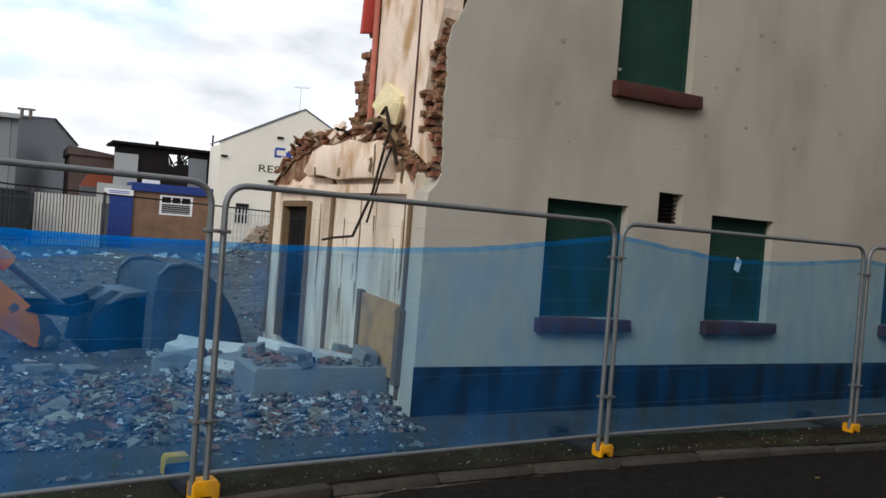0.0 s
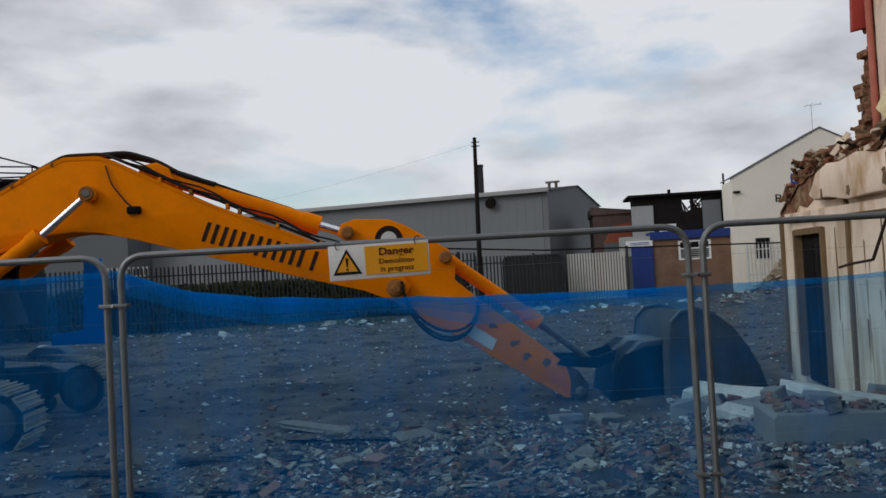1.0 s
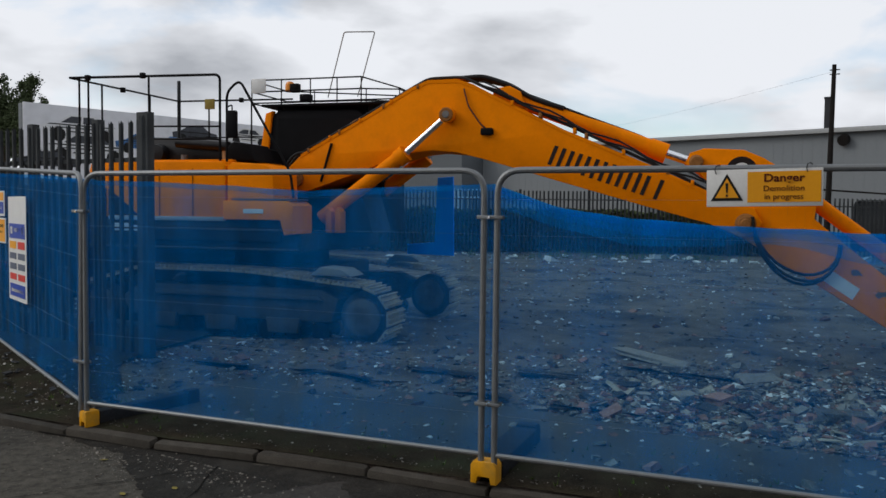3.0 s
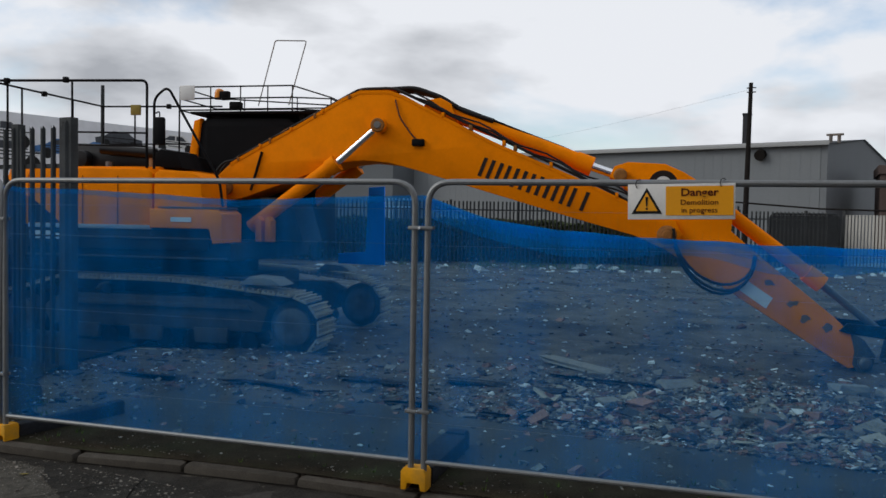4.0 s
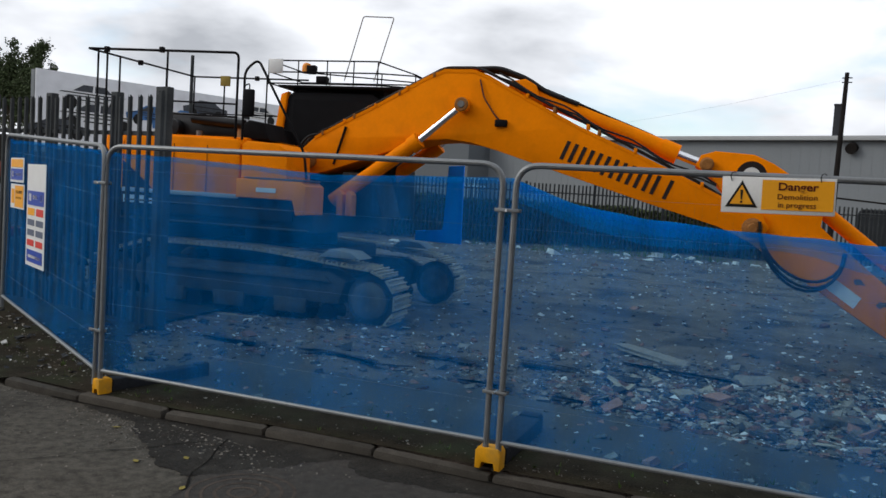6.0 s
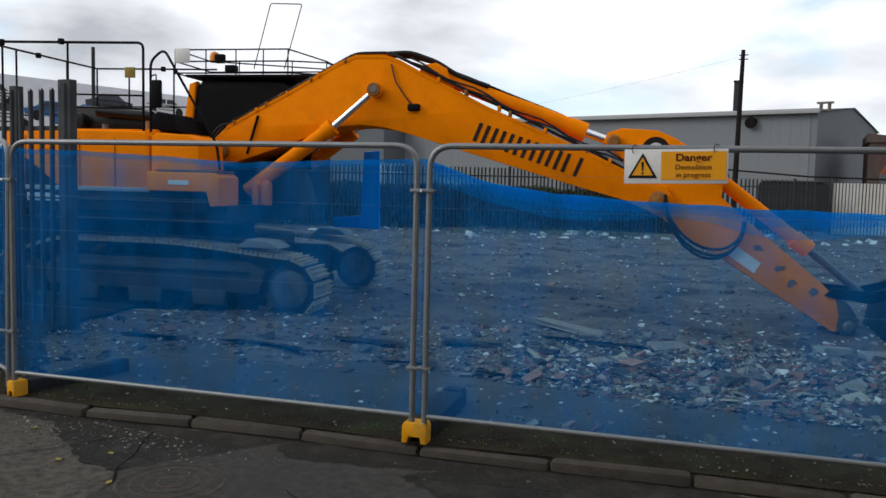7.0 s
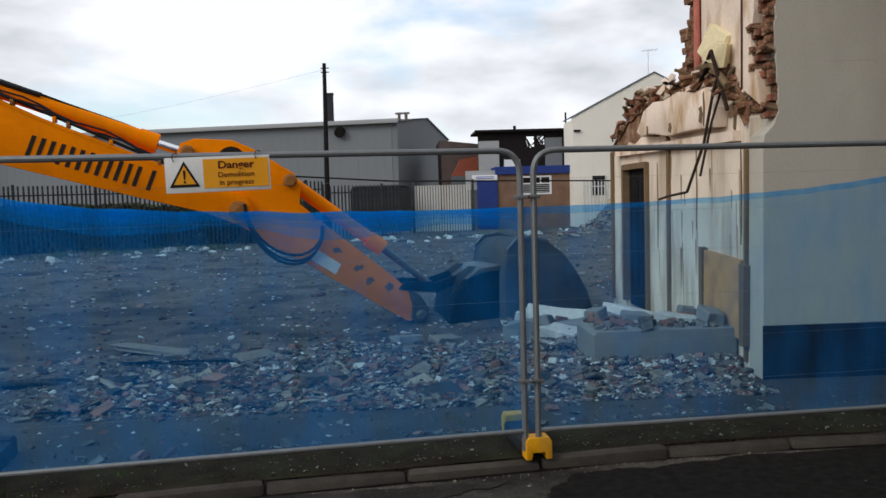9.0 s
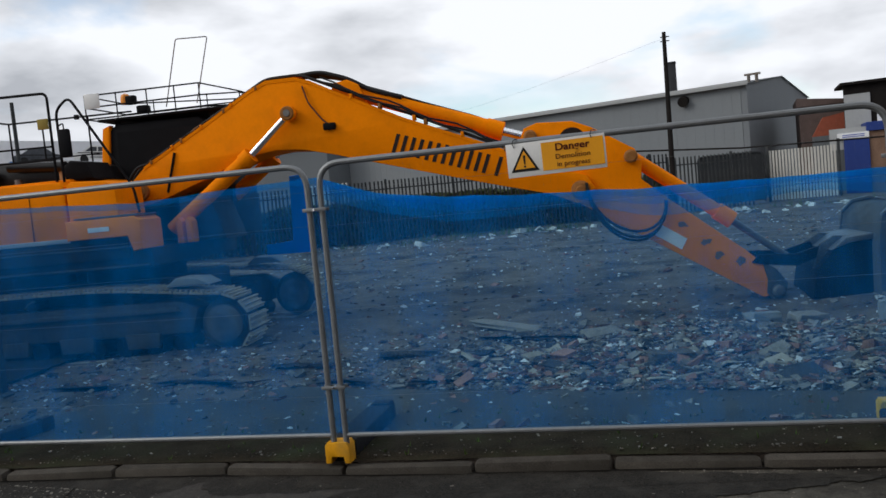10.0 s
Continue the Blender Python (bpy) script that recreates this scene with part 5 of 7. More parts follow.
# skin of render over the torn brickwork, ragged at its edge
EDGE_X = ((2.42, 3.89), (2.6, 3.885), (2.76, 3.875), (3.07, 3.85), (3.26, 3.86), (3.5, 3.86), (3.67, 3.84), (3.87, 3.895), (4.0, 3.965), (4.15, 4.04), (4.5, 4.075), (6.8, 4.09))
bm = bmesh.new()
rag = []
z = 2.421
while z < 6.78:
    rag.append((float(np.interp(z, [p[0] for p in EDGE_X], [p[1] for p in EDGE_X])) + 0.022 * noise.noise((z * 9, 1, 0)) + 0.015 * noise.noise((z * 27, 3, 0)), z))
    z += 0.022
slab(bm, rag + [(4.119, 6.78), (4.119, 2.421)], 10.0, 10.028)
part("render_skin", bm, WHITEISH, bld, smooth=False)
bm = bmesh.new()
slab(bm, [(3.735, -0.3), (3.735, 0.50), (20.0, 0.50), (20.0, -0.3)], 9.988, 9.9995)
part("plinth_band", bm, NAVY, bld, "dark blue painted plinth", smooth=False)
for x0, x1, z0, z1 in (W1, W2, WU, WX):
    w = thing("window", "window boarded with dark green sheet", "")
    w.parent = bld
    bm = bmesh.new()
    box(bm, (x0 + 0.001, 10.13, z0), (x1 - 0.001, 10.16, z1))
    part("board", bm, GREEN, w, "dark green boarding", smooth=False)
    bm = bmesh.new()
    for a, b in (((x0, 10.105, z0), (x0 + 0.05, 10.13, z1)), ((x1 - 0.05, 10.105, z0), (x1, 10.13, z1)), ((x0 + 0.05, 10.105, z1 - 0.05), (x1 - 0.05, 10.13, z1))):
        box(bm, a, b)
    part("frame", bm, GREEN, w, smooth=False)
    bm = bmesh.new()
    h = 0.15 if z0 < 2 else 0.17
    slab(bm, [(x0 - 0.05, z0 - h), (x0 - 0.055, z0 + 0.0), (x0 + 0.3, z0 + 0.004), (x1 + 0.1, z0 - 0.004), (x1 + 0.11, z0 - h + 0.02), (x1 - 0.2, z0 - h - 0.004)], 9.90, 10.10, 0.018)
    part("sill", bm, MAROON, w, "chipped maroon painted sill")
# slats and back plate hold the recess's darkness in their colour
bm = bmesh.new()
for i in range(7):
    z = VENT[2] + 0.02 + 0.05 * i
    slab(bm, [(VENT[0], z), (VENT[0], z + 0.012), (VENT[1], z + 0.012), (VENT[1], z)], 10.10, 10.14)
box(bm, (VENT[0], 10.17, VENT[2]), (VENT[1], 10.19, VENT[3]))
part("vent", bm, SOOTSHADE, bld, "dark slatted vent opening", smooth=False)
bm = bmesh.new()
slab(bm, [(8.12, 1.66), (8.20, 1.62), (8.24, 1.76), (8.16, 1.82)], 10.12, 10.128)
part("paper_scrap", bm, WHITE, bld, "torn white paper scrap", smooth=False)
random.seed(5)
for k in range(16):
    x, z = random.uniform(4.4, 9.8), random.uniform(2.5, 4.6)
    r = random.uniform(0.015, 0.035)
    bm = bmesh.new()
    slab(bm, [(x + r * math.cos(q) * random.uniform(0.5, 1.6), z + r * math.sin(q) * random.uniform(0.5, 1.2)) for q in [i * math.pi / 4 for i in range(8)]], 9.9965, 10.004)
    part("spalled_spot", bm, CRACK, bld, smooth=False)
for k, (x, z, ln) in enumerate([(4.3, 2.86, 0.5), (6.6, 3.0, 0.4), (8.9, 2.72, 0.5)]):
    if ln:
        bm = bmesh.new()
        up = [(x + ln * i / 12, z + 0.012 * noise.noise((x + i * 0.4, z, 0))) for i in range(13)]
        slab(bm, up + [(a, b - 0.0025) for a, b in reversed(up)], 9.9985, 10.003)
        part("hairline_crack", bm, CRACK, bld, smooth=False)
# side wall left standing, a door at its far end
SIDE_TOP = ((10.3, 2.40), (10.5, 2.58), (10.8, 2.80), (11.1, 2.86), (11.6, 2.92), (12.2, 2.90), (12.8, 2.95), (13.2, 2.90), (13.6, 2.93), (14.0, 2.86), (14.35, 2.80), (14.7, 2.66), (15.0, 2.56), (15.36, 2.44))
TURN = Matrix.Rotation(radians(90), 4, "Z")


def side_slab(name, outline, x0, x1, material, label="", parent=None, bev=0.0):
    """A plate in the plane of the side wall: outline in y and z, thick from x0 to x1."""
    bm = bmesh.new()
    slab(bm, outline, -x1, -x0, bev)
    bm.transform(TURN)
    return part(name, bm, material, parent or bld, label, smooth=bool(bev))


def side_wall(parts):
    for name, outline, material, label in parts:
        side_slab(name, outline, 3.752, 4.0, material, label)


side_wall([
    ("side_wall", [(10.30, -0.2), (10.30, 2.40), (10.5, 2.58), (10.8, 2.80), (11.1, 2.86), (11.6, 2.92), (12.2, 2.90), (12.8, 2.95), (13.2, 2.90), (13.52, 2.93), (13.52, -0.2)], CREAM_WHITE, "stained whitewashed inner plaster wall, broken at the top"),
    ("side_wall", [(13.5205, 2.07), (13.5205, 2.93), (14.0, 2.86), (14.35, 2.80), (14.6195, 2.68), (14.6195, 2.07)], CREAM, ""),
    ("side_wall", [(14.62, -0.2), (14.62, 2.68), (15.0, 2.56), (15.36, 2.44), (15.40, -0.2)], CREAM_WHITE, ""),
])
# leaf and the sheet behind it paint the doorway's unlit interior
side_slab("door_leaf", [(13.531, 0.1), (13.531, 2.049), (14.599, 2.049), (14.599, 0.1)], 3.80, 3.84, SOOTSHADE, "near-black door leaf painted as dark interior")
for y in (13.7, 14.12):
    side_slab("door_panel_rail", [(y, 0.4), (y, 1.9), (y + 0.3, 1.9), (y + 0.3, 0.4)], 3.792, 3.803, BLACK)
side_slab("doorway_shade", [(13.45, -0.1), (13.45, 2.10), (14.7, 2.10), (14.7, -0.1)], 4.10, 4.15, SOOTSHADE, "black sheet painted as the unlit room beyond")
for y0, y1, z0, z1 in ((13.46, 13.53, 0.15, 2.12), (14.60, 14.68, 0.15, 2.12), (13.53, 14.60, 2.05, 2.13)):
    side_slab("door_frame", [(y0, z0), (y0, z1), (y1, z1), (y1, z0)], 3.70, 3.84, TIMBER, "old timber door frame")
side_slab("exposed_masonry", [(13.75, 2.50), (13.62, 2.90), (14.35, 2.79), (15.0, 2.55), (15.36, 2.42), (15.30, 2.27), (15.0, 2.36), (14.7, 2.30), (14.45, 2.46), (14.1, 2.40)], 3.738, 3.76, BRICKDUST, "brown broken masonry where the plaster fell")
side_slab("exposed_masonry", [(10.31, 2.36), (10.31, 2.50), (10.45, 2.62), (10.62, 2.76), (10.8, 2.84), (11.04, 2.88), (10.98, 2.74), (10.82, 2.62), (10.76, 2.44), (10.55, 2.46)], 3.738, 3.76, BRICKDUST)
rnd_s = random.Random(9)
for k in range(26):
    y, z = rnd_s.uniform(10.45, 13.4), rnd_s.uniform(0.9, 2.2)
    ln, w = rnd_s.uniform(0.12, 0.7), rnd_s.uniform(0.01, 0.045)
    side_slab("run_stain", [(y, z), (y + w, z + 0.02), (y + w * 0.8, z - ln * 0.6), (y + w * 0.45, z - ln), (y + w * 0.1, z - ln * 0.5)], 3.749, 3.7535, (STAIN, STAIN, TIMBER)[k % 3])
for y, z1, w in ((12.60, 2.35, 0.07), (15.28, 2.30, 0.10), (10.34, 2.1, 0.04)):
    side_slab("timber_strip", [(y, 0.1), (y - 0.03, z1), (y + w - 0.02, z1 + 0.05), (y + w, 0.1)], 3.715, 3.755, TIMBER, "dark timber strip left on the wall")
side_slab("ceiling_band", [(10.82, 2.36), (10.78, 2.55), (10.9, 2.70), (11.05, 2.78), (11.4, 2.76), (11.9, 2.84), (12.4, 2.80), (12.8, 2.83), (13.2, 2.76), (13.34, 2.64), (13.52, 2.52), (13.3, 2.44), (12.9, 2.45), (12.2, 2.37), (11.5, 2.38)], 3.60, 3.75, CREAM, "hanging cream plaster slab", bev=0.02)
side_slab("ceiling_edge", [(10.5, 2.20), (10.5, 2.30), (14.9, 2.36), (14.9, 2.26)], 3.67, 3.752, CREAM)
for y, z0, z1, w in ((11.05, 2.38, 2.74, 0.03), (11.12, 2.42, 2.6, 0.08), (10.62, 2.3, 2.66, 0.06), (12.1, 2.4, 2.52, 0.09), (13.0, 2.42, 2.56, 0.04), (10.5, 1.2, 2.2, 0.012), (11.7, 1.3, 2.2, 0.014), (13.1, 1.0, 2.1, 0.012)):
    side_slab("dark_stain", [(y, z0), (y - 0.03, (z0 + z1) / 2), (y, z1), (y + w, z1 - 0.02), (y + w * 0.6, (z0 + z1) / 2 + 0.03), (y + w, z0 + 0.03)], 3.594 if z0 > 2.3 else 3.746, 3.76, TIMBER)
side_slab("fireplace_board", [(10.42, 0.30), (10.40, 1.06), (11.36, 1.10), (11.38, 0.30)], 3.70, 3.752, TAN, "stained tan board over a fireplace")
side_slab("fireplace_jamb", [(11.38, 0.25), (11.38, 1.12), (11.47, 1.13), (11.47, 0.25)], 3.68, 3.752, TIMBER)
side_slab("fireplace_jamb", [(10.30, 0.25), (10.28, 1.02), (10.40, 1.03), (10.40, 0.25)], 3.68, 3.752, TIMBER)
# upper wall
side_slab("upper_wall", [(10.14, 2.5), (10.20, 2.78), (10.30, 2.9), (10.34, 3.14), (10.27, 3.37), (10.26, 3.56), (10.15, 3.67), (10.08, 3.84), (10.04, 4.03), (10.032, 6.8), (11.60, 6.8), (11.60, 2.93), (11.1, 2.88), (10.8, 2.82)], 3.78, 4.0, CREAM, "cream plastered chimney wall, torn at both edges")
side_slab("upper_seam", [(10.52, 2.7), (10.50, 6.8), (10.53, 6.8), (10.555, 2.7)], 3.772, 3.79, MAROON)
bm = bmesh.new()
rod(bm, (3.74, 11.62, 2.95), (3.74, 11.66, 6.8), 0.034, 10)
part("red_downpipe", bm, FADEDRED, bld, "faded red downpipe")
bm = bmesh.new()
slab(bm, [(3.60, 4.05), (3.62, 4.6), (3.9, 4.7), (3.9, 4.1)], 11.7, 11.78, 0.01)
part("red_fascia", bm, RED, bld, "torn red fascia board")
# walls that close the building behind
bm = bmesh.new()
box(bm, (19.7, 10.33, -0.3), (20.0, 12.0, 6.8))
part("end_wall", bm, WHITEISH, bld, smooth=False)
bm = bmesh.new()
box(bm, (4.35, 11.75, -0.3), (19.69, 12.0, 6.8))
part("rear_wall", bm, BRICK, bld, smooth=False)
bm = bmesh.new()
slab(bm, [(4.1, 6.801), (4.0, 6.9), (20.2, 6.9), (20.2, 6.801)], 9.8, 12.2)
part("roof", bm, SOOTSHADE, bld, smooth=False)

# torn edges: single bricks
brick_bm = bmesh.new()
box(brick_bm, (-0.1075, -0.051, -0.0325), (0.1075, 0.051, 0.0325), 0.005)
brick_me = mesh_of("brick", brick_bm, BRICK)
rough_bm = bmesh.new()
box(rough_bm, (-0.105, -0.055, -0.036), (0.105, 0.055, 0.036))
bmesh.ops.subdivide_edges(rough_bm, edges=rough_bm.edges[:], cuts=1, use_grid_fill=True)
for v in rough_bm.verts:
    v.co += Vector((0.022, 0.014, 0.012)) * noise.noise(v.co * 23.0) * 1.6
rough_me = mesh_of("brick", rough_bm, BRICKDUST)
random.seed(11)
for c in range(60):
    z = 2.40 + 0.075 * c
    if z > 4.1:
        break
    edge = float(np.interp(z, (2.4, 2.56, 2.78, 2.89, 3.14, 3.37, 3.56, 3.67, 3.84, 4.05), (10.13, 10.14, 10.22, 10.31, 10.35, 10.28, 10.27, 10.17, 10.10, 10.07))) + random.uniform(-0.03, 0.05)
    skin = float(np.interp(z, [p[0] for p in EDGE_X], [p[1] for p in EDGE_X]))
    y = 10.085
    while y < edge:
        if random.random() < 0.88:
            stub = random.uniform(0.45, 1.0)
            piece("brick", brick_me if random.random() < 0.5 else rough_me, bld, pose(skin + 0.07 - 0.1075 * stub * 0.6 + random.uniform(-0.035, 0.03), y, z + random.uniform(-0.008, 0.008), random.uniform(-9, 9), random.uniform(-8, 8), random.uniform(-12, 12)) @ Matrix.Diagonal((stub, random.uniform(0.85, 1.1), random.uniform(0.8, 1.02), 1)))
        y += 0.108
for c in range(34):
    z = 2.95 + 0.075 * c
    reach = float(np.interp(z, (2.9, 3.45, 3.75, 4.03, 4.6, 5.6), (0.66, 0.68, 0.46, 0.30, 0.2, 0.15))) + 0.09 * noise.noise((c * 0.4, 5, 0)) - 0.1
    y = 11.72
    while y < 11.66 + reach:
        piece("brick", brick_me if random.random() < 0.35 else rough_me, bld, pose(3.84 + random.uniform(-0.05, 0.05), y + random.uniform(-0.03, 0.03), z, random.uniform(-9, 9), random.uniform(-7, 7), 90 + random.uniform(-14, 14)) @ Matrix.Diagonal((random.uniform(0.75, 1.05), 1.0, random.uniform(0.9, 1.25), 1)))
        y += 0.21
# dirt and broken masonry packed along the broken wall head
bm = bmesh.new()
rows = []
for i in range(64):
    y = 10.32 + 5.0 * i / 63
    base = float(np.interp(y, [p[0] for p in SIDE_TOP], [p[1] for p in SIDE_TOP]))
    ridge = 0.05 + 0.06 * abs(noise.noise((y * 2.3, 0, 4))) + 0.03 * noise.noise((y * 7, 2, 0))
    rows.append([bm.verts.new((3.76 + 0.25 * k / 6 + 0.03 * noise.noise((y * 6, k, 1)) - (0.05 if k == 0 else 0), y, base - (0.10 + 0.10 * noise.noise((y * 3.1, 9, 0)) if k == 0 else 0.02) + ridge * math.sin(math.pi * k / 6) + 0.03 * noise.noise((y * 8, k * 1.7, 3)))) for k in range(7)])
for a, b in zip(rows, rows[1:]):
    for k in range(6):
        bm.faces.new((a[k], a[k + 1], b[k + 1], b[k]))
part("wall_head_dirt", bm, BRICKDUST, bld, "brown dirt and broken masonry", smooth=False)
# loose bricks lying along the broken wall head
for k in range(190):
    y = random.uniform(10.2, 15.3)
    base = float(np.interp(y, [p[0] for p in SIDE_TOP], [p[1] for p in SIDE_TOP]))
    up = random.random() ** 2 * (0.11 if 10.8 < y < 14.5 else 0.07)
    piece("brick", brick_me if k % 3 == 0 else rough_me, bld, pose(3.84 + random.uniform(-0.14, 0.16), y, base - 0.01 + up, random.uniform(-40, 40), random.uniform(-35, 35), random.uniform(0, 360)) @ Matrix.Diagonal((random.uniform(0.35, 1), random.uniform(0.6, 1), random.uniform(0.5, 1), 1)))
# broken mortar behind the bricks
for c in range(26):
    z = 2.38 + 0.17 * c
    bm = bmesh.new()
    skin = float(np.interp(z + 0.17, [p[0] for p in EDGE_X], [p[1] for p in EDGE_X]))
    box(bm, (max(skin, 4.0 if z > 3.95 else 0) + 0.012, 10.031, z), (4.118, 10.30, z + 0.168))
    part("mortar_core", bm, MORTAR, bld, smooth=False)
for c in range(14):
    z = 2.92 + 0.17 * c
    bm = bmesh.new()
    box(bm, (3.82, 11.605, z), (4.0, 11.54 + float(np.interp(z, (2.9, 3.45, 3.75, 4.03, 4.6, 5.6), (0.66, 0.64, 0.42, 0.28, 0.2, 0.15))) + 0.03 * math.sin(c * 1.7), z + 0.168))
    part("mortar_core", bm, BRICKDUST, bld, smooth=False)


def debris_bar(pts, r, material, name, label):
    bm = bmesh.new()
    tube(bm, pts, r, 6)
    tagged(part(name, bm, material, None, label), label, "debris", "bent bars on the torn wall")


# splintered timber, slate and dark scraps along the wall head
rnd_w = random.Random(77)
for k in range(70):
    y = rnd_w.uniform(10.4, 15.0)
    base = float(np.interp(y, [p[0] for p in SIDE_TOP], [p[1] for p in SIDE_TOP]))
    ln = rnd_w.uniform(0.10, 0.42)
    bm = bmesh.new()
    box(bm, (-ln / 2, -0.03, -0.012), (ln / 2, 0.03, 0.012), 0.003)
    ob = part("splinter", bm, (TIMBER, BRICKDUST, TIMBER, SOOTSHADE, CREAM)[k % 5], bld, smooth=False)
    ob.matrix_local = pose(3.82 + rnd_w.uniform(-0.18, 0.12), y, base + 0.01 + rnd_w.uniform(0, 0.09), rnd_w.uniform(-50, 50), rnd_w.uniform(-50, 50), rnd_w.uniform(0, 360))
debris_bar([(3.72, 10.85, 3.05), (3.58, 10.75, 2.7), (3.52, 10.85, 2.2), (3.45, 11.15, 1.72)], 0.015, RUSTBLACK, "bent_bar", "bent black metal bar hanging from the torn wall")
debris_bar([(3.70, 10.65, 2.95), (3.55, 10.72, 2.4), (3.50, 10.9, 1.88)], 0.012, RUSTBLACK, "bent_bar", "bent black metal bar hanging from the torn wall")
debris_bar([(3.74, 11.6, 3.05), (3.66, 11.0, 3.0), (3.62, 10.5, 2.72)], 0.035, TIMBER, "roof_batten", "splintered dark timber batten")
debris_bar([(3.70, 11.3, 3.02), (3.58, 10.8, 3.1), (3.64, 10.55, 2.5)], 0.02, RUSTBLACK, "bent_bar", "bent black metal bar on the torn wall")
debris_bar([(3.44, 11.15, 1.72), (3.46, 11.8, 1.68), (3.5, 12.25, 1.64)], 0.014, RUSTBLACK, "bent_bar", "bent dark metal bar hanging from the torn wall")


def chunk(name, c, size, seed, material, label, category, group=""):
    """A broken lump with flat faces and uneven corners."""
    rnd = random.Random(seed)
    bm = bmesh.new()
    r = bmesh.ops.create_cube(bm, size=1.0)
    bmesh.ops.subdivide_edges(bm, edges=bm.edges[:], cuts=1, use_grid_fill=True)
    for v in bm.verts:
        v.co = Vector((v.co.x * size[0] * rnd.uniform(0.8, 1.1), v.co.y * size[1] * rnd.uniform(0.8, 1.1), v.co.z * size[2] * rnd.uniform(0.8, 1.1)))
    bmesh.ops.bevel(bm, geom=bm.edges[:], offset=min(size) * 0.06, segments=1, affect="EDGES")
    ob = part(name, bm, material, None, label, smooth=False)
    ob.matrix_world = pose(*c, rnd.uniform(-12, 12), rnd.uniform(-12, 12), rnd.uniform(-40, 40))
    return tagged(ob, label, category, group)


o = chunk("plaster_chunk", (3.70, 11.02, 3.20), (0.08, 0.36, 0.34), 3, CHUNKCREAM, "cream plaster chunk hanging on the torn wall", "debris")
o.rotation_euler = (0.5, 0.2, 0.3)
chunk("plaster_chunk", (3.70, 10.80, 3.05), (0.12, 0.20, 0.26), 4, CHUNKCREAM, "cream plaster chunk hanging on the torn wall", "debris")
# concrete hearth slab and blocks by the wall
bm = bmesh.new()
slab(bm, [(2.315, -0.1), (2.315, 0.36), (2.35, 0.40), (3.73, 0.40), (3.73, -0.1)], 10.55, 11.35, 0.02)
tagged(part("concrete_slab", bm, CONC, None, "pale broken concrete slab beside the wall"), "pale broken concrete slab beside the wall", "concrete slab")
for k, (x, y, z, s) in enumerate([(2.25, 11.75, 0.13, (0.5, 0.5, 0.26)), (2.75, 12.1, 0.14, (0.9, 0.6, 0.3)), (3.2, 11.7, 0.2, (0.8, 0.6, 0.3)), (3.35, 12.6, 0.14, (0.7, 0.8, 0.3)), (1.95, 12.3, 0.14, (0.6, 0.5, 0.3)), (2.6, 11.62, 0.38, (0.2, 0.2, 0.2)),
                               (3.3, 11.05, 0.42, (0.45, 0.3, 0.10)), (2.9, 11.2, 0.42, (0.3, 0.25, 0.12)), (3.55, 10.8, 0.46, (0.2, 0.3, 0.2)), (2.35, 12.75, 0.15, (0.9, 0.5, 0.32)), (3.55, 11.5, 0.36, (0.2, 0.22, 0.24))]):
    chunk("concrete_block", (x, y, z), s, 40 + k, CONC if k % 3 else CHIP_WHITE, "pale broken concrete block in a heap by the wall", "rubble block", "blocks by the wall")


# ---- rubble over the site ----
def rubble(name, count, place, sizes, material, label, seed, flat=0.5, on=None, lift=0.0):
    """Many broken bits, as one mesh."""
    rnd = random.Random(seed)
    cube = [(-1, -1, -1), (1, -1, -1), (1, 1, -1), (-1, 1, -1), (-1, -1, 1), (1, -1, 1), (1, 1, 1), (-1, 1, 1)]
    quads = [(0, 3, 2, 1), (4, 5, 6, 7), (0, 1, 5, 4), (1, 2, 6, 5), (2, 3, 7, 6), (3, 0, 4, 7)]
    verts, faces = [], []
    for _ in range(count):
        x, y = place(rnd)
        s = rnd.uniform(*sizes) * (1 + 1.5 * rnd.random() ** 6)
        dims = (s, s * rnd.uniform(0.4, 0.9), s * rnd.uniform(0.12, flat))
        m = pose(x, y, (on if on is not None else ground_z(x, y) if y > edge_y(x) else -0.08) + lift + dims[2] * rnd.uniform(0.0, 0.5), rnd.uniform(-25, 25), rnd.uniform(-25, 25), rnd.uniform(0, 360))
        b = len(verts)
        for c in cube:
            verts.append(m @ Vector([c[i] * dims[i] / 2 * rnd.uniform(0.7, 1.15) for i in range(3)]))
        faces += [tuple(b + i for i in q) for q in quads]
    me = bpy.data.meshes.new(name)
    me.from_pydata(verts, [], faces)
    me.materials.append(material)
    tagged(new(name, me), label, "rubble", kind="stuff")


def near_bank(rnd):
    x = rnd.gauss(0.9, 1.9) if rnd.random() < 0.92 else rnd.uniform(-8, 3.6)
    return min(3.6, x), max(9.5, rnd.gauss(10.7, 0.8))


def core_bank(rnd):
    x = rnd.uniform(-2.4, 3.2)
    return x, max(9.7, rnd.gauss(10.5 + 0.08 * x, 0.55))


def wide(rnd):
    x = rnd.uniform(-16, 8)
    y = 9.6 + 24 * rnd.random() ** 1.15
    if x > 3.5 and y < 15.8:
        x -= 5
    if y < edge_y(x) + 1.0:
        y += 1.5
    return x, y


def kerbside(rnd):
    x = rnd.uniform(-12, 10)
    return x, edge_y(x) + 0.14 + 1.2 * rnd.random() ** 1.5


def gutter(rnd):
    x = rnd.uniform(-9, 10)
    return x, edge_y(x) - 0.02 - 1.6 * rnd.random() ** 3


def wall_foot(rnd):
    return rnd.uniform(1.6, 3.7), rnd.gauss(10.4, 0.25)


def back_line(rnd):
    x = rnd.uniform(-16, 10)
    return x, 30 + 0.45 * (x + 17) - rnd.uniform(0.5, 4)


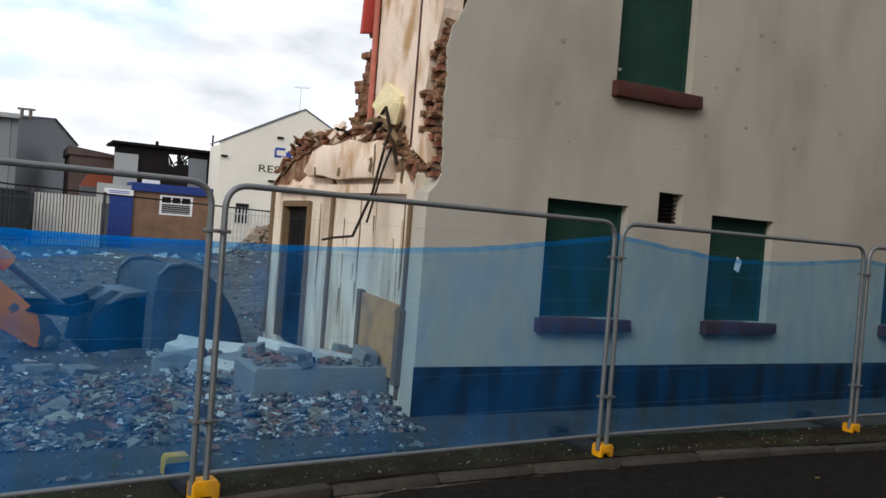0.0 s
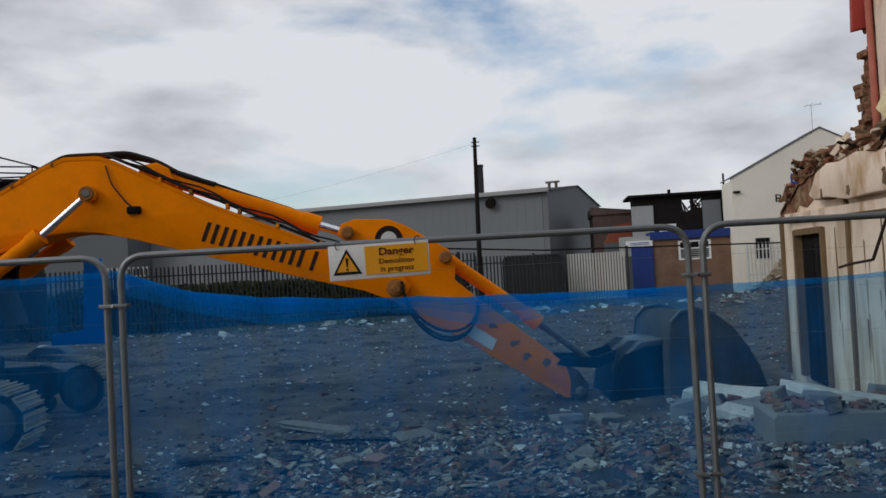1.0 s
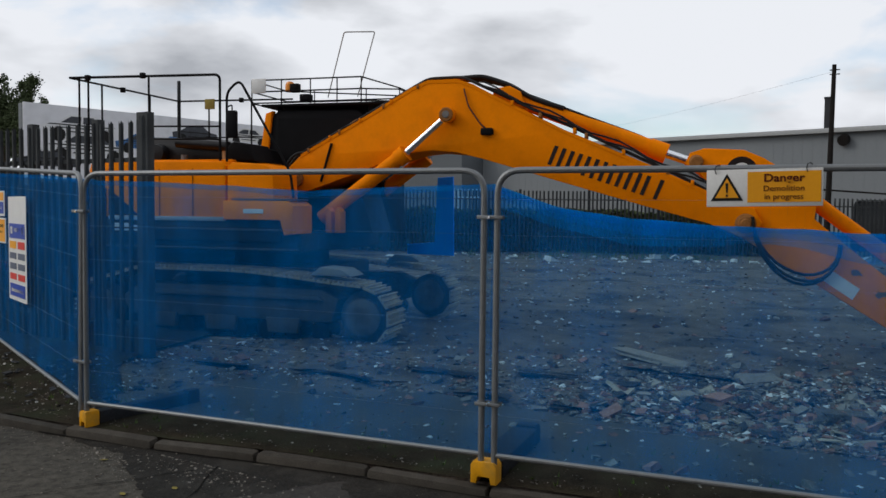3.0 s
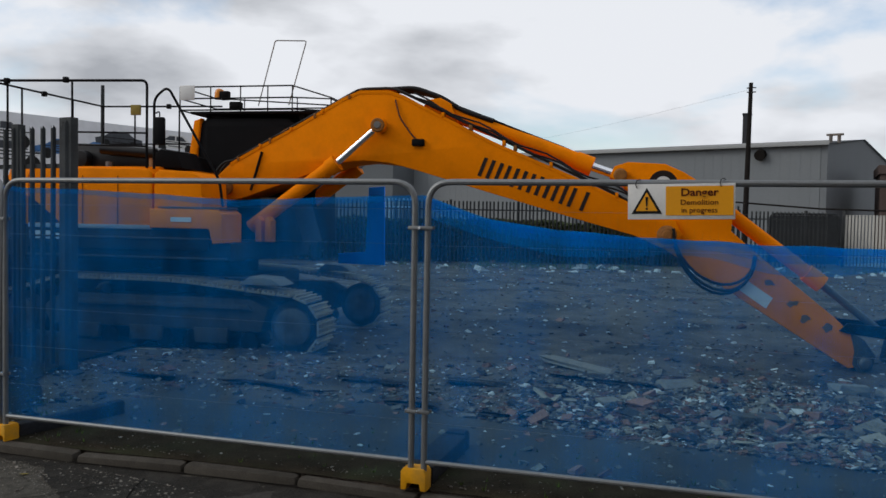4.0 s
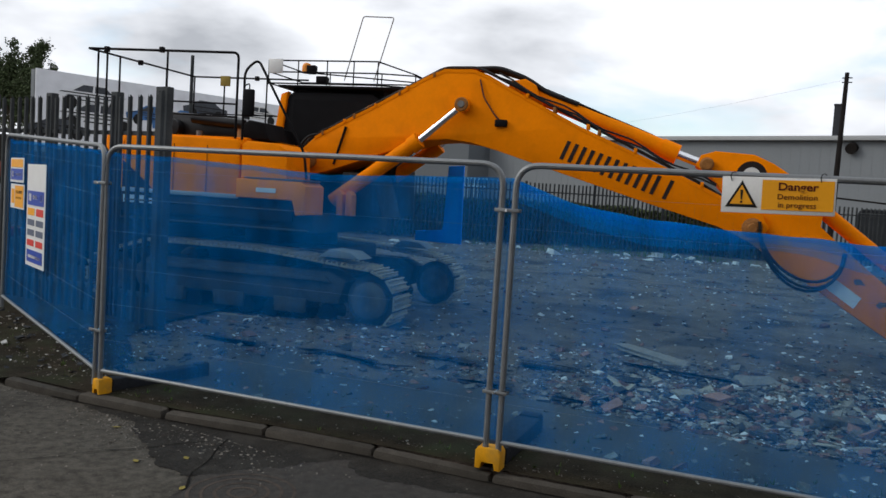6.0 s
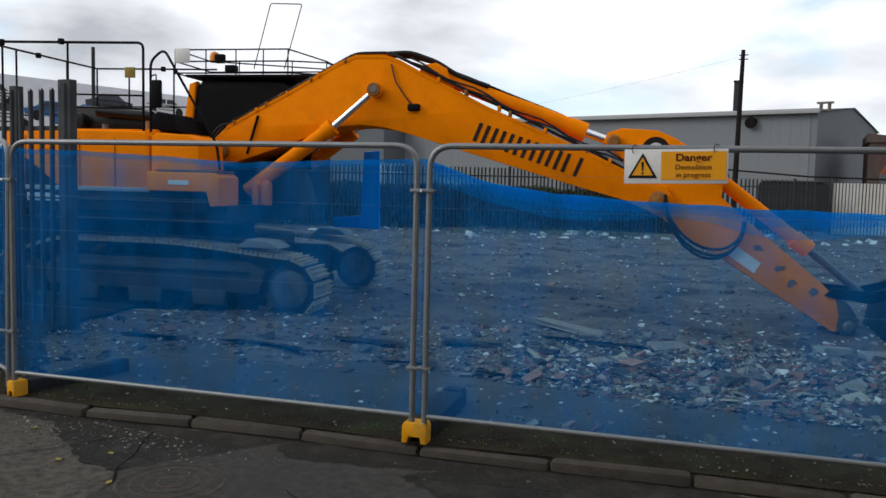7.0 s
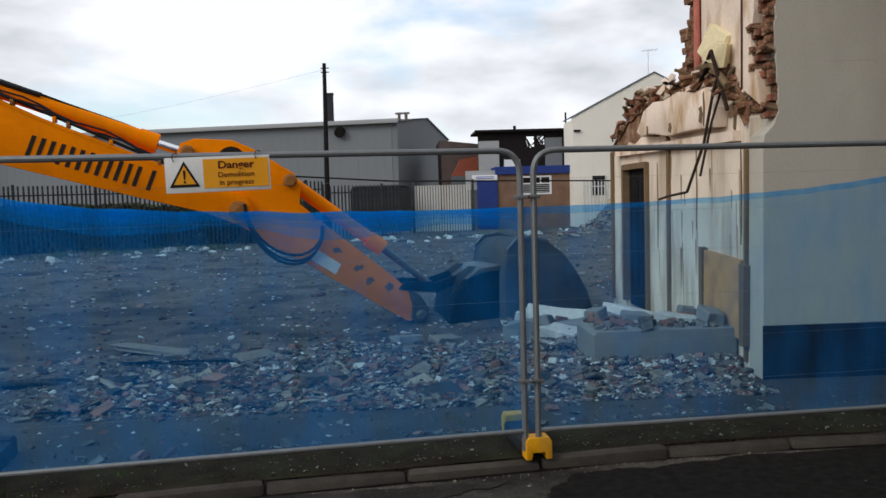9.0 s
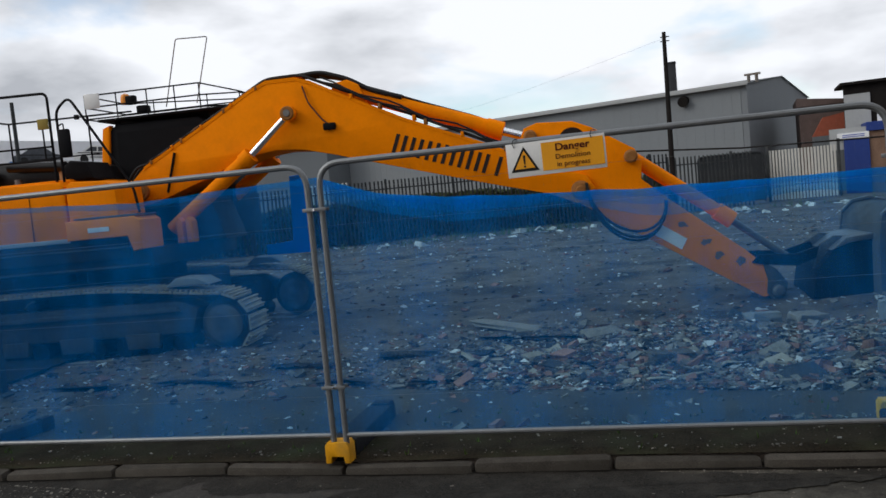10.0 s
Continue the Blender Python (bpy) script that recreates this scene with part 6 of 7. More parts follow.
rubble("grey_rubble", 7200, near_bank, (0.013, 0.062), CHIP_GREY, "grey broken concrete and mortar pieces", 1)
rubble("brick_rubble", 1900, near_bank, (0.016, 0.07), CHIP_BRICK, "broken red brick pieces", 2)
rubble("slate_rubble", 2300, near_bank, (0.02, 0.085), CHIP_DARK, "broken dark slate pieces", 3, 0.2)
rubble("plaster_rubble", 2600, near_bank, (0.010, 0.05), CHIP_WHITE, "white plaster scraps", 4, 0.3)
rubble("grey_rubble", 3000, wide, (0.012, 0.07), CHIP_GREY, "grey broken concrete and mortar pieces", 5)
rubble("brick_rubble", 1000, wide, (0.02, 0.085), CHIP_BRICK, "broken red brick pieces", 6)
rubble("slate_rubble", 1000, wide, (0.02, 0.09), CHIP_DARK, "broken dark slate pieces", 7, 0.2)
rubble("plaster_rubble", 2600, wide, (0.012, 0.055), CHIP_WHITE, "white plaster scraps", 8, 0.3)
rubble("brick_scraps", 130, core_bank, (0.05, 0.12), CHIP_BRICK, "broken half bricks on the rubble bank", 21, 0.45)
rubble("slate_scraps", 260, core_bank, (0.05, 0.14), CHIP_DARK, "broken roof slates on the rubble bank", 22, 0.12)
rubble("lath_scraps", 240, core_bank, (0.04, 0.15), LATH, "pale splintered laths and boards on the rubble bank", 23, 0.14)
rubble("plaster_scraps", 160, core_bank, (0.025, 0.075), CHIP_WHITE, "white plaster pieces on the rubble bank", 24, 0.3)
rubble("gutter_grit", 3200, gutter, (0.003, 0.010), CHIP_GREY, "grit and crumbs in the gutter", 14)
rubble("kerbside_grit", 3000, kerbside, (0.004, 0.013), CHIP_GREY, "grit and small stones by the kerb", 9, lift=0.014)
rubble("wall_foot_rubble", 700, wall_foot, (0.010, 0.045), CHIP_WHITE, "pale plaster and brick scraps at the wall's foot", 10)
rubble("wall_foot_brick", 400, wall_foot, (0.012, 0.05), CHIP_BRICK, "broken red brick at the wall's foot", 12)
for k, (lo, hi, up) in enumerate(((10.08, 10.58, 0.0), (10.24, 10.60, 0.035), (10.36, 10.60, 0.07), (10.46, 10.60, 0.11))):
    for j, (count, material) in enumerate(((420, CHIP_GREY), (170, CHIP_BRICK), (130, CHIP_WHITE))):
        rubble("banked_rubble", count, lambda r: (r.uniform(1.9, 3.72), r.uniform(lo, hi) + 0.05 * math.sin(9 * r.random())), (0.012, 0.06), material, "broken mortar and brick banked against the slab", 50 + 10 * k + j, 0.7, up)
rubble("slab_scraps", 160, lambda r: (r.uniform(2.4, 3.7), r.uniform(10.62, 11.3)), (0.02, 0.08), CHIP_GREY, "mortar and brick scraps on the slab", 15, 0.6, 0.40)
rubble("slab_scraps", 90, lambda r: (r.uniform(2.4, 3.7), 10.6 + 0.75 * r.random() ** 0.5), (0.02, 0.09), CHIP_BRICK, "broken brick on the slab", 16, 0.6, 0.40)
rubble("heap_scraps", 520, lambda r: (r.uniform(1.7, 3.7), r.uniform(11.3, 13.3)), (0.02, 0.085), CHIP_WHITE, "pale broken plaster in the heap by the wall", 17, 0.6, 0.10)
rubble("heap_scraps", 520, lambda r: (r.uniform(1.7, 3.7), r.uniform(11.3, 13.3)), (0.02, 0.085), CHIP_GREY, "grey broken mortar in the heap by the wall", 18, 0.6, 0.14)
rubble("heap_scraps", 200, lambda r: (r.uniform(2.0, 3.7), r.uniform(11.3, 12.8)), (0.02, 0.075), CHIP_BRICK, "broken brick in the heap by the wall", 19, 0.6, 0.2)
def footway_spill(rnd):
    x = rnd.uniform(-8.5, 3.6)
    return x, max(edge_y(x) + 0.75, 9.75 - 1.9 * rnd.random() ** 2.2)


def litter(rnd):
    x = rnd.uniform(-13, -5.6)
    return x, edge_y(x) + 0.15 + 2.0 * rnd.random()


def break_one(rnd):
    return rnd.gauss(-4.25, 0.5), min(7.05, rnd.gauss(6.9, 0.16))


def break_two(rnd):
    return rnd.gauss(-1.0, 0.7), min(7.5, rnd.gauss(7.34, 0.14))


def road_speck(rnd):
    return rnd.uniform(-9, 3), rnd.uniform(4.2, 7.0)


rubble("fine_rubble", 7000, near_bank, (0.006, 0.03), CHIP_GREY, "fine crumbs of mortar and concrete", 41, 0.7)
rubble("fine_rubble", 1500, near_bank, (0.006, 0.026), CHIP_WHITE, "fine crumbs of white plaster", 42, 0.7)
rubble("footway_spill", 1100, footway_spill, (0.008, 0.05), CHIP_GREY, "crumbs of mortar strewn over the footway", 31)
rubble("footway_spill", 260, footway_spill, (0.01, 0.06), CHIP_BRICK, "crumbs of brick strewn over the footway", 32)
rubble("footway_spill", 320, footway_spill, (0.008, 0.035), CHIP_WHITE, "white plaster crumbs strewn over the footway", 33)
rubble("verge_litter", 200, litter, (0.006, 0.028), CHIP_WHITE, "pale litter and plaster crumbs on the verge", 34, 0.3, lift=0.05)
rubble("verge_gravel", 1500, litter, (0.004, 0.016), CHIP_GREY, "loose gravel on the verge", 39, 0.6, lift=0.05)
rubble("verge_litter", 500, litter, (0.01, 0.06), CHIP_DARK, "dark crumbs and slate on the verge", 35, 0.3, lift=0.05)
rubble("road_gravel", 3600, break_one, (0.003, 0.012), CHIP_GREY, "loose gravel on the broken asphalt", 36)
rubble("road_gravel", 1800, break_two, (0.003, 0.011), CHIP_GREY, "loose gravel on the broken asphalt", 37)
rubble("road_gravel", 1400, road_speck, (0.002, 0.008), CHIP_GREY, "loose grit on the asphalt", 38)
rubble("far_heap", 700, lambda r: (r.gauss(9.9, 1.3), r.gauss(35.4, 0.8)), (0.05, 0.22), LATH, "tan broken rubble on the far heap", 61, 0.6)
rubble("far_heap", 300, lambda r: (r.gauss(9.9, 1.3), r.gauss(35.4, 0.8)), (0.05, 0.22), CHIP_BRICK, "broken brick on the far heap", 62, 0.6)
rubble("far_rubble", 110, back_line, (0.06, 0.3), CHIP_WHITE, "pale scraps along the far fence", 11, 0.4)
for k, (x, y, s) in enumerate([(-1.15, 11.75, (0.45, 0.28, 0.05)), (-2.35, 12.3, (1.0, 0.3, 0.06)), (0.5, 13.0, (0.35, 0.3, 0.14)), (-3.2, 11.0, (0.7, 0.2, 0.06)), (1.0, 13.2, (0.4, 0.25, 0.16)), (-0.3, 10.5, (0.4, 0.3, 0.1))]):
    chunk("broken_slab", (x, y, ground_z(x, y) + 0.03), s, 70 + k, CONC if k == 2 else CHIP_GREY, "flat broken slab lying on the rubble", "rubble slab", "slabs on the ground")


# ---- palisade fences ----
def pale_mesh(h, w, material, thick=0.012):
    bm = bmesh.new()
    a = w / 2
    sec = [(-a, 0.0), (-a * 0.45, -0.022), (a * 0.45, -0.022), (a, 0.0)]
    lo = [bm.verts.new((x, y, 0.05)) for x, y in sec] + [bm.verts.new((x, y + thick, 0.05)) for x, y in reversed(sec)]
    hi = [bm.verts.new((x, y, h - 0.05)) for x, y in sec] + [bm.verts.new((x, y + thick, h - 0.05)) for x, y in reversed(sec)]
    n = len(lo)
    for i in range(n):
        bm.faces.new((lo[i], lo[(i + 1) % n], hi[(i + 1) % n], hi[i]))
    bm.faces.new(list(reversed(lo)))
    tips = [bm.verts.new((x, -0.018 + thick / 2, h - d)) for x, d in ((-a * 0.62, 0.015), (0, 0.045), (a * 0.62, 0.015))]
    # three points splayed at the head
    for x0, x1, tip in ((0, 1, tips[0]), (1, 2, tips[1]), (2, 3, tips[2])):
        bm.faces.new((hi[x0], hi[x1], tip))
        bm.faces.new((hi[n - 1 - x1], hi[n - 1 - x0], tip))
    bmesh.ops.recalc_face_normals(bm, faces=bm.faces)
    return mesh_of("pale", bm, material)


def palisade(a, b, h, gap, material, label, post_every, rails=(0.35, 0.85), width=0.068, post=0.10, base=0.0):
    d = Vector((b[0] - a[0], b[1] - a[1], 0))
    f = thing("palisade_fence", label, "fence", pose(a[0], a[1], base, 0, 0, math.degrees(math.atan2(d.y, d.x))))
    me = pale_mesh(h, width, material)
    n = int(d.length / gap)
    for i in range(n + 1):
        piece("pale", me, f, pose(i * gap, 0, 0, 0, 0.4 * math.sin(i * 5.1), 0))
    for z in rails:
        bm = bmesh.new()
        slab(bm, [(0, h * z - 0.025), (0, h * z + 0.025), (d.length, h * z + 0.025), (d.length, h * z - 0.025)], 0.014, 0.05)
        part("rail", bm, material, f, smooth=False)
    k = 0.0
    while k <= d.length + 0.01:
        bm = bmesh.new()
        box(bm, (k - post / 2, 0.0, -0.1), (k + post / 2, 0.10, h + 0.02), 0.006)
        part("post", bm, material, f, "rolled steel post")
        k += post_every
    return f


palisade((-11.05, 9.40), (-7.62, 9.34), 2.79, 0.163, PALE, "grey galvanised palisade fence with pointed pales", 1.31, (0.14, 0.83), 0.064, 0.12)
palisade((-16.79, 9.50), (-11.15, 9.40), 2.79, 0.215, PALE, "grey galvanised palisade fence with widely spaced pales", 1.88, (0.14, 0.83), 0.064, 0.12)
palisade((-7.58, 9.34), (-7.50, 9.34), 2.84, 0.5, PALE, "wide end post of the palisade fence", 3.0, (0.14,), 0.12, 0.19)
palisade((-26.0, 27.0), (-3.0, 38.0), 2.55, 0.16, PALE_DARK, "dark weathered palisade fence along the back of the site", 2.75)
palisade((-17.35, 33.2), (-15.9, 33.9), 2.65, 0.16, PALE_WHITE, "short run of pale palisade", 2.2)
palisade((-3.0, 38.0), (0.3, 39.6), 2.35, 0.17, PALE, "grey palisade fence in front of the warehouse", 2.75)
palisade((9.2, 42.2), (16.0, 42.4), 2.35, 0.17, PALE_WHITE, "pale grey palisade fence in front of the gable", 2.75)
bm = bmesh.new()
tube(bm, [(-4.5, 37.0, 2.75), (0, 39.2, 2.45), (6, 41.2, 2.35), (12, 42, 2.2)], 0.035, 6)
tagged(part("fence_cable", bm, SOOTSHADE, None, "dark cable strung along the back fence"), "dark cable strung along the back fence", "cable")

# dark scrub grown up along the far side of the back fence
rnd = random.Random(77)
verts, faces = [], []
for _ in range(32000):
    t = rnd.random()
    crest = 1.75 + 0.35 * noise.noise((t * 14, 0, 0))
    p = Vector((-26 + 23 * t - 0.43 * 0.6, 27 + 11 * t + 0.6, 0)) + Vector((-0.43, 0.9, 0)) * rnd.uniform(0, 1.0)
    p.z = crest * rnd.random() ** 0.8
    u = Vector((rnd.gauss(0, 1), rnd.gauss(0, 1), rnd.gauss(0, 1))).normalized()
    v = u.orthogonal().normalized()
    s = rnd.uniform(0.06, 0.13)
    b = len(verts)
    verts += [p - u * s, p + v * s * 0.6, p + u * s, p - v * s * 0.6]
    faces.append((b, b + 1, b + 2, b + 3))
me = bpy.data.meshes.new("scrub")
me.from_pydata(verts, [], faces)
me.materials.append(LEAF)
tagged(new("scrub", me), "dark green scrub behind the back fence", "scrub", kind="stuff")

# ---- back buildings ----
shed = thing("warehouse", "long grey metal-clad warehouse with a low pitched roof", "warehouse", pose(-0.15, 48, 0, 0, 0, -13))
bm = bmesh.new()
box(bm, (-27, 0, -0.2), (0, 0.3, 5.85))
part("wall", bm, SHEDGREY, shed, smooth=False)
bm = bmesh.new()
for k in range(54):
    x = -27 + 0.5 * k
    box(bm, (x, -0.008, 0.0), (x + 0.05, -0.001, 5.84))
part("cladding_rib", bm, SHEDGREY, shed, smooth=False)
bm = bmesh.new()
yz = [(0.0, -0.2), (0.0, 5.85), (8.0, 6.72), (16.0, 5.8), (16.0, -0.2)]
slab(bm, yz, -0.002, 0.3)
bm.transform(Matrix.Rotation(radians(90), 4, "Z") @ Matrix.Identity(4))
bm.transform(Matrix.Translation((0.32, 0, 0)))
part("gable_wall", bm, SHEDGABLE, shed, "darker grey gable end", smooth=False)
bm = bmesh.new()
verts = [(-27.2, -0.25, 5.86), (0.45, -0.25, 5.86), (0.45, 8.0, 6.76), (-27.2, 8.0, 6.76), (-27.2, 16.2, 5.82), (0.45, 16.2, 5.82)]
for dz in (0.0,):
    vs = [bm.verts.new(v) for v in verts]
    bm.faces.new((vs[0], vs[1], vs[2], vs[3]))
    bm.faces.new((vs[3], vs[2], vs[5], vs[4]))
r = bmesh.ops.solidify(bm, geom=bm.faces[:], thickness=-0.14)
part("roof", bm, SHEDGREY, shed, "pale sheet roof", smooth=False)
bm = bmesh.new()
box(bm, (-27.2, -0.33, 5.78), (0.45, -0.252, 6.02), 0.02)
part("gutter", bm, ROOFPALE, shed)
bm = bmesh.new()
rod(bm, (-2.9, -0.35, 5.35), (-2.9, -0.05, 5.45), 0.28, 12)
part("floodlight", bm, SOOTSHADE, shed)
bm = bmesh.new()
rod(bm, (0.1, 1.5, 6.0), (0.1, 1.5, 6.45), 0.09, 8)
rod(bm, (0.5, 1.5, 6.0), (0.5, 1.5, 6.45), 0.09, 8)
box(bm, (-0.1, 1.4, 6.4), (0.7, 1.6, 6.5))
part("roof_vent", bm, STEEL, shed)
bm = bmesh.new()
box(bm, (-14, -0.04, -0.2), (-9.5, -0.021, 3.9))
part("shed_door", bm, SHEDGREY2, shed, "dark roller door", smooth=False)
annexe = thing("grey_annexe", "dark grey flat-roofed unit beside the warehouse", "building", pose(-36, 54, 0, 0, 0, -13))
bm = bmesh.new()
box(bm, (0, 0, -0.2), (9.6, 6, 5.75))
part("wall", bm, SHEDGREY2, annexe, smooth=False)
bm = bmesh.new()
box(bm, (-0.2, -0.2, 5.751), (9.7, 6.2, 5.95), 0.02)
part("roof", bm, SHEDGREY2, annexe)

low_wall = thing("brick_outbuilding", "low dark brick outbuilding beyond the yard", "building", pose(2.6, 49, 0))
bm = bmesh.new()
box(bm, (0, 0, -0.1), (2.4, 5, 4.4))
part("wall", bm, DARKBRICK, low_wall, smooth=False)
bm = bmesh.new()
slab(bm, [(-0.1, 4.401), (-0.1, 4.85), (2.5, 4.55), (2.5, 4.401)], -0.1, 5.1)
part("roof", bm, DARKBRICK, low_wall, smooth=False)
bm = bmesh.new()
slab(bm, [(0.5, 2.8), (1.0, 3.7), (2.2, 3.9), (2.2, 2.8)], -1.2, -0.2)
part("lean_to_roof", bm, ORANGE_SHED, low_wall, "orange tiled lean-to", smooth=False)
bm = bmesh.new()
box(bm, (0.5, -1.2, -0.1), (2.2, -0.25, 2.8))
part("lean_to_wall", bm, SHEDGREY2, low_wall, smooth=False)

burnt = thing("burnt_block", "fire-blackened flat-roofed block with broken openings", "building", pose(4.42, 46, 0))
bm = bmesh.new()
wall_with_openings(bm, 0, 4.9, -0.1, 5.0, 0, 0.25, [(2.55, 3.0, 4.15, 4.75), (3.15, 3.55, 4.3, 4.75)])
part("wall", bm, SOOTSHADE, burnt, smooth=False)
bm = bmesh.new()
box(bm, (-0.15, -0.3, 5.001), (5.0, 3.0, 5.12))
part("roof_slab", bm, SOOTSHADE, burnt, smooth=False)
for x0, x1, z0, z1, m in ((0.0, 1.1, 2.9, 4.55, ROOFPALE), (3.55, 4.45, 3.0, 4.65, SHEDGREY), (1.35, 2.2, 3.05, 3.55, WHITE)):
    bm = bmesh.new()
    box(bm, (x0, -0.08, z0), (x1, -0.004, z1), 0.01)
    part("sheet_panel", bm, m, burnt, "pale metal sheet", smooth=False)
bm = bmesh.new()
rod(bm, (4.75, 0.4, 5.0), (4.75, 0.4, 6.0), 0.05, 8)
part("stub_pipe", bm, SOOTSHADE, burnt)
bm = bmesh.new()
rod(bm, (2.0, 0.4, 5.1), (2.0, 0.4, 5.35), 0.08, 8)
part("stub_pipe", bm, SOOTSHADE, burnt)

rnd_b = random.Random(4)
for k in range(12):
    x = rnd_b.uniform(2.5, 3.6)
    bm = bmesh.new()
    box(bm, (-0.04, -0.02, -0.35), (0.04, 0.02, 0.35))
    ob = part("charred_rafter", bm, (SOOTSHADE, DARKBRICK, TIMBER)[k % 3], burnt, smooth=False)
    ob.matrix_local = pose(x, 0.4 + 0.1 * (k % 3), rnd_b.uniform(4.15, 4.7), 0, rnd_b.uniform(-70, 70), 0)
kiosk = thing("brick_kiosk", "low brown brick block with a blue fascia and barred window", "building", pose(5.18, 44, 0))
bm = bmesh.new()
wall_with_openings(bm, 0, 4.25, -0.1, 2.72, 0, 0.25, [(1.27, 2.67, 1.75, 2.55)])
part("wall", bm, BROWN, kiosk, smooth=False)
bm = bmesh.new()
box(bm, (-0.12, -0.12, 2.721), (4.3, 1.9, 3.12), 0.02)
part("fascia", bm, BLUEPAINT, kiosk, "faded blue fascia", smooth=False)
win = thing("window", "white barred window", "")
win.parent = kiosk
bm = bmesh.new()
box(bm, (1.27, 0.12, 1.75), (2.67, 0.14, 2.55))
part("pane", bm, GLASSDARK, win, smooth=False)
bm = bmesh.new()
for a, b in (((1.2, -0.02, 1.68), (1.3, 0.05, 2.62)), ((2.64, -0.02, 1.68), (2.74, 0.05, 2.62)), ((1.3, -0.02, 2.54), (2.64, 0.05, 2.62)), ((1.3, -0.02, 1.68), (2.64, 0.05, 1.76)), ((1.3, -0.02, 2.2), (2.64, 0.05, 2.26)), ((1.73, 0.0, 2.26), (1.78, 0.05, 2.54)), ((2.17, 0.0, 2.26), (2.22, 0.05, 2.54))):
    box(bm, a, b)
part("frame", bm, WHITE, win, smooth=False)
for k in range(4):
    bm = bmesh.new()
    box(bm, (1.3, 0.0, 1.80 + 0.1 * k), (2.64, 0.03, 1.84 + 0.1 * k))
    part("bar", bm, ROOFPALE, win, smooth=False)
bm = bmesh.new()
box(bm, (-1.05, -0.1, -0.1), (-0.02, 0.0, 2.45), 0.01)
part("blue_door", bm, BLUEPAINT, kiosk, "blue steel door", smooth=False)
bm = bmesh.new()
box(bm, (-1.3, -0.12, 2.452), (-0.02, 0.05, 2.72), 0.01)
part("door_sign", bm, WHITE, kiosk, "white sign over the door", smooth=False)
for z in (2.55, 2.63):
    bm = bmesh.new()
    box(bm, (-1.1, -0.126, z - 0.02), (-0.2, -0.121, z + 0.015))
    part("sign_bar", bm, SIGNBLUE, kiosk, smooth=False)
bm = bmesh.new()
box(bm, (-1.6, 0.02, 2.0), (-0.02, 0.3, 2.95))
part("white_wall", bm, ROOFPALE, kiosk, smooth=False)

yard = thing("yard_gate", "pale corrugated sheet gate in the back fence", "gate", pose(0.95, 42.0, 0))
bm = bmesh.new()
box(bm, (0, 0, 0.05), (0.084, 0.05, 2.25), 0.004)
slat_me = mesh_of("slat", bm, SHEETPALE)
for k in range(21):
    piece("slat", slat_me, yard, pose(0.13 * k, 0.015 * (k % 2), 0))
for x in (-0.12, 2.735):
    bm = bmesh.new()
    box(bm, (x, -0.05, -0.1), (x + 0.119, 0.1, 2.5), 0.01)
    part("gate_post", bm, PALE, yard)
gate = thing("steel_gate", "dark steel double gate with a rounded corner", "gate", pose(-2.0, 41.0, 0))
bm = bmesh.new()
tube(bm, arc([(0, 0, 0.1), (0, 0, 2.25), (2.7, 0, 2.25), (2.7, 0, 0.1)], 0.25, 5), 0.05, 8)
part("frame", bm, PALE_DARK, gate)
bm = bmesh.new()
box(bm, (0.05, 0.0, 0.15), (2.65, 0.04, 2.2))
part("sheet", bm, PALE_DARK, gate, smooth=False)

rest = thing("gable_house", "cream rendered gable-ended restaurant with dark lettering", "house", pose(8.85, 43, 0))
bm = bmesh.new()
yy = [(0, -0.1), (0, 5.41), (4.10, 7.50), (8.2, 5.3), (8.2, -0.1)]
slab(bm, yy, 0, 0.3)
part("gable_wall", bm, RENDERCREAM, rest, "cream rendered gable", smooth=False)
bm = bmesh.new()
slab(bm, [(-0.04, 5.39), (-0.04, 5.45), (4.10, 7.57), (8.25, 5.35), (8.25, 5.29), (4.10, 7.505)], -0.04, 2.4)
part("roof", bm, SHEDGREY2, rest, "dark slate roof edge", smooth=False)
bm = bmesh.new()
box(bm, (0.0, 0.31, -0.1), (0.3, 2.3, 5.3))
part("side_wall", bm, RENDERCREAM, rest, smooth=False)
win = thing("window", "small barred window", "")
win.parent = rest
bm = bmesh.new()
box(bm, (0.93, -0.02, 1.56), (1.57, -0.004, 2.52))
part("pane", bm, GLASSDARK, win, smooth=False)
for k in range(4):
    bm = bmesh.new()
    box(bm, (0.95 + 0.19 * k, -0.06, 1.56), (0.99 + 0.19 * k, -0.021, 2.52))
    part("bar", bm, PALE_DARK, win, smooth=False)
lettering("wall_lettering", "RES", 0.52, SIGNBLACK, rest, pose(2.45, -0.01, 4.32), "dark wall lettering", 1.05)
for x, z, w, h in ((2.72, 5.16, 0.10, 0.42), (2.95, 5.02, 0.46, 0.10), (3.40, 5.10, 0.30, 0.34), (2.95, 5.40, 0.5, 0.12), (3.5, 5.3, 0.3, 0.1)):
    bm = bmesh.new()
    box(bm, (x - w / 2, -0.02, z - h / 2), (x + w / 2, -0.004, z + h / 2), 0.006)
    part("sign_shape", bm, SIGNBLUE, rest, "plain blue sign shape")
for x, z in ((2.9, 5.95), (3.85, 5.9), (0.2, 4.75), (2.6, 3.75)):
    bm = bmesh.new()
    box(bm, (x - 0.16, -0.12, z - 0.05), (x + 0.16, -0.004, z + 0.05), 0.02)
    part("wall_lamp", bm, SIGNBLACK, rest)
bm = bmesh.new()
rod(bm, (4.1, 1.0, 7.5), (4.1, 1.0, 8.8), 0.010, 6)
rod(bm, (3.75, 1.0, 8.72), (4.6, 1.0, 8.78), 0.007, 6)
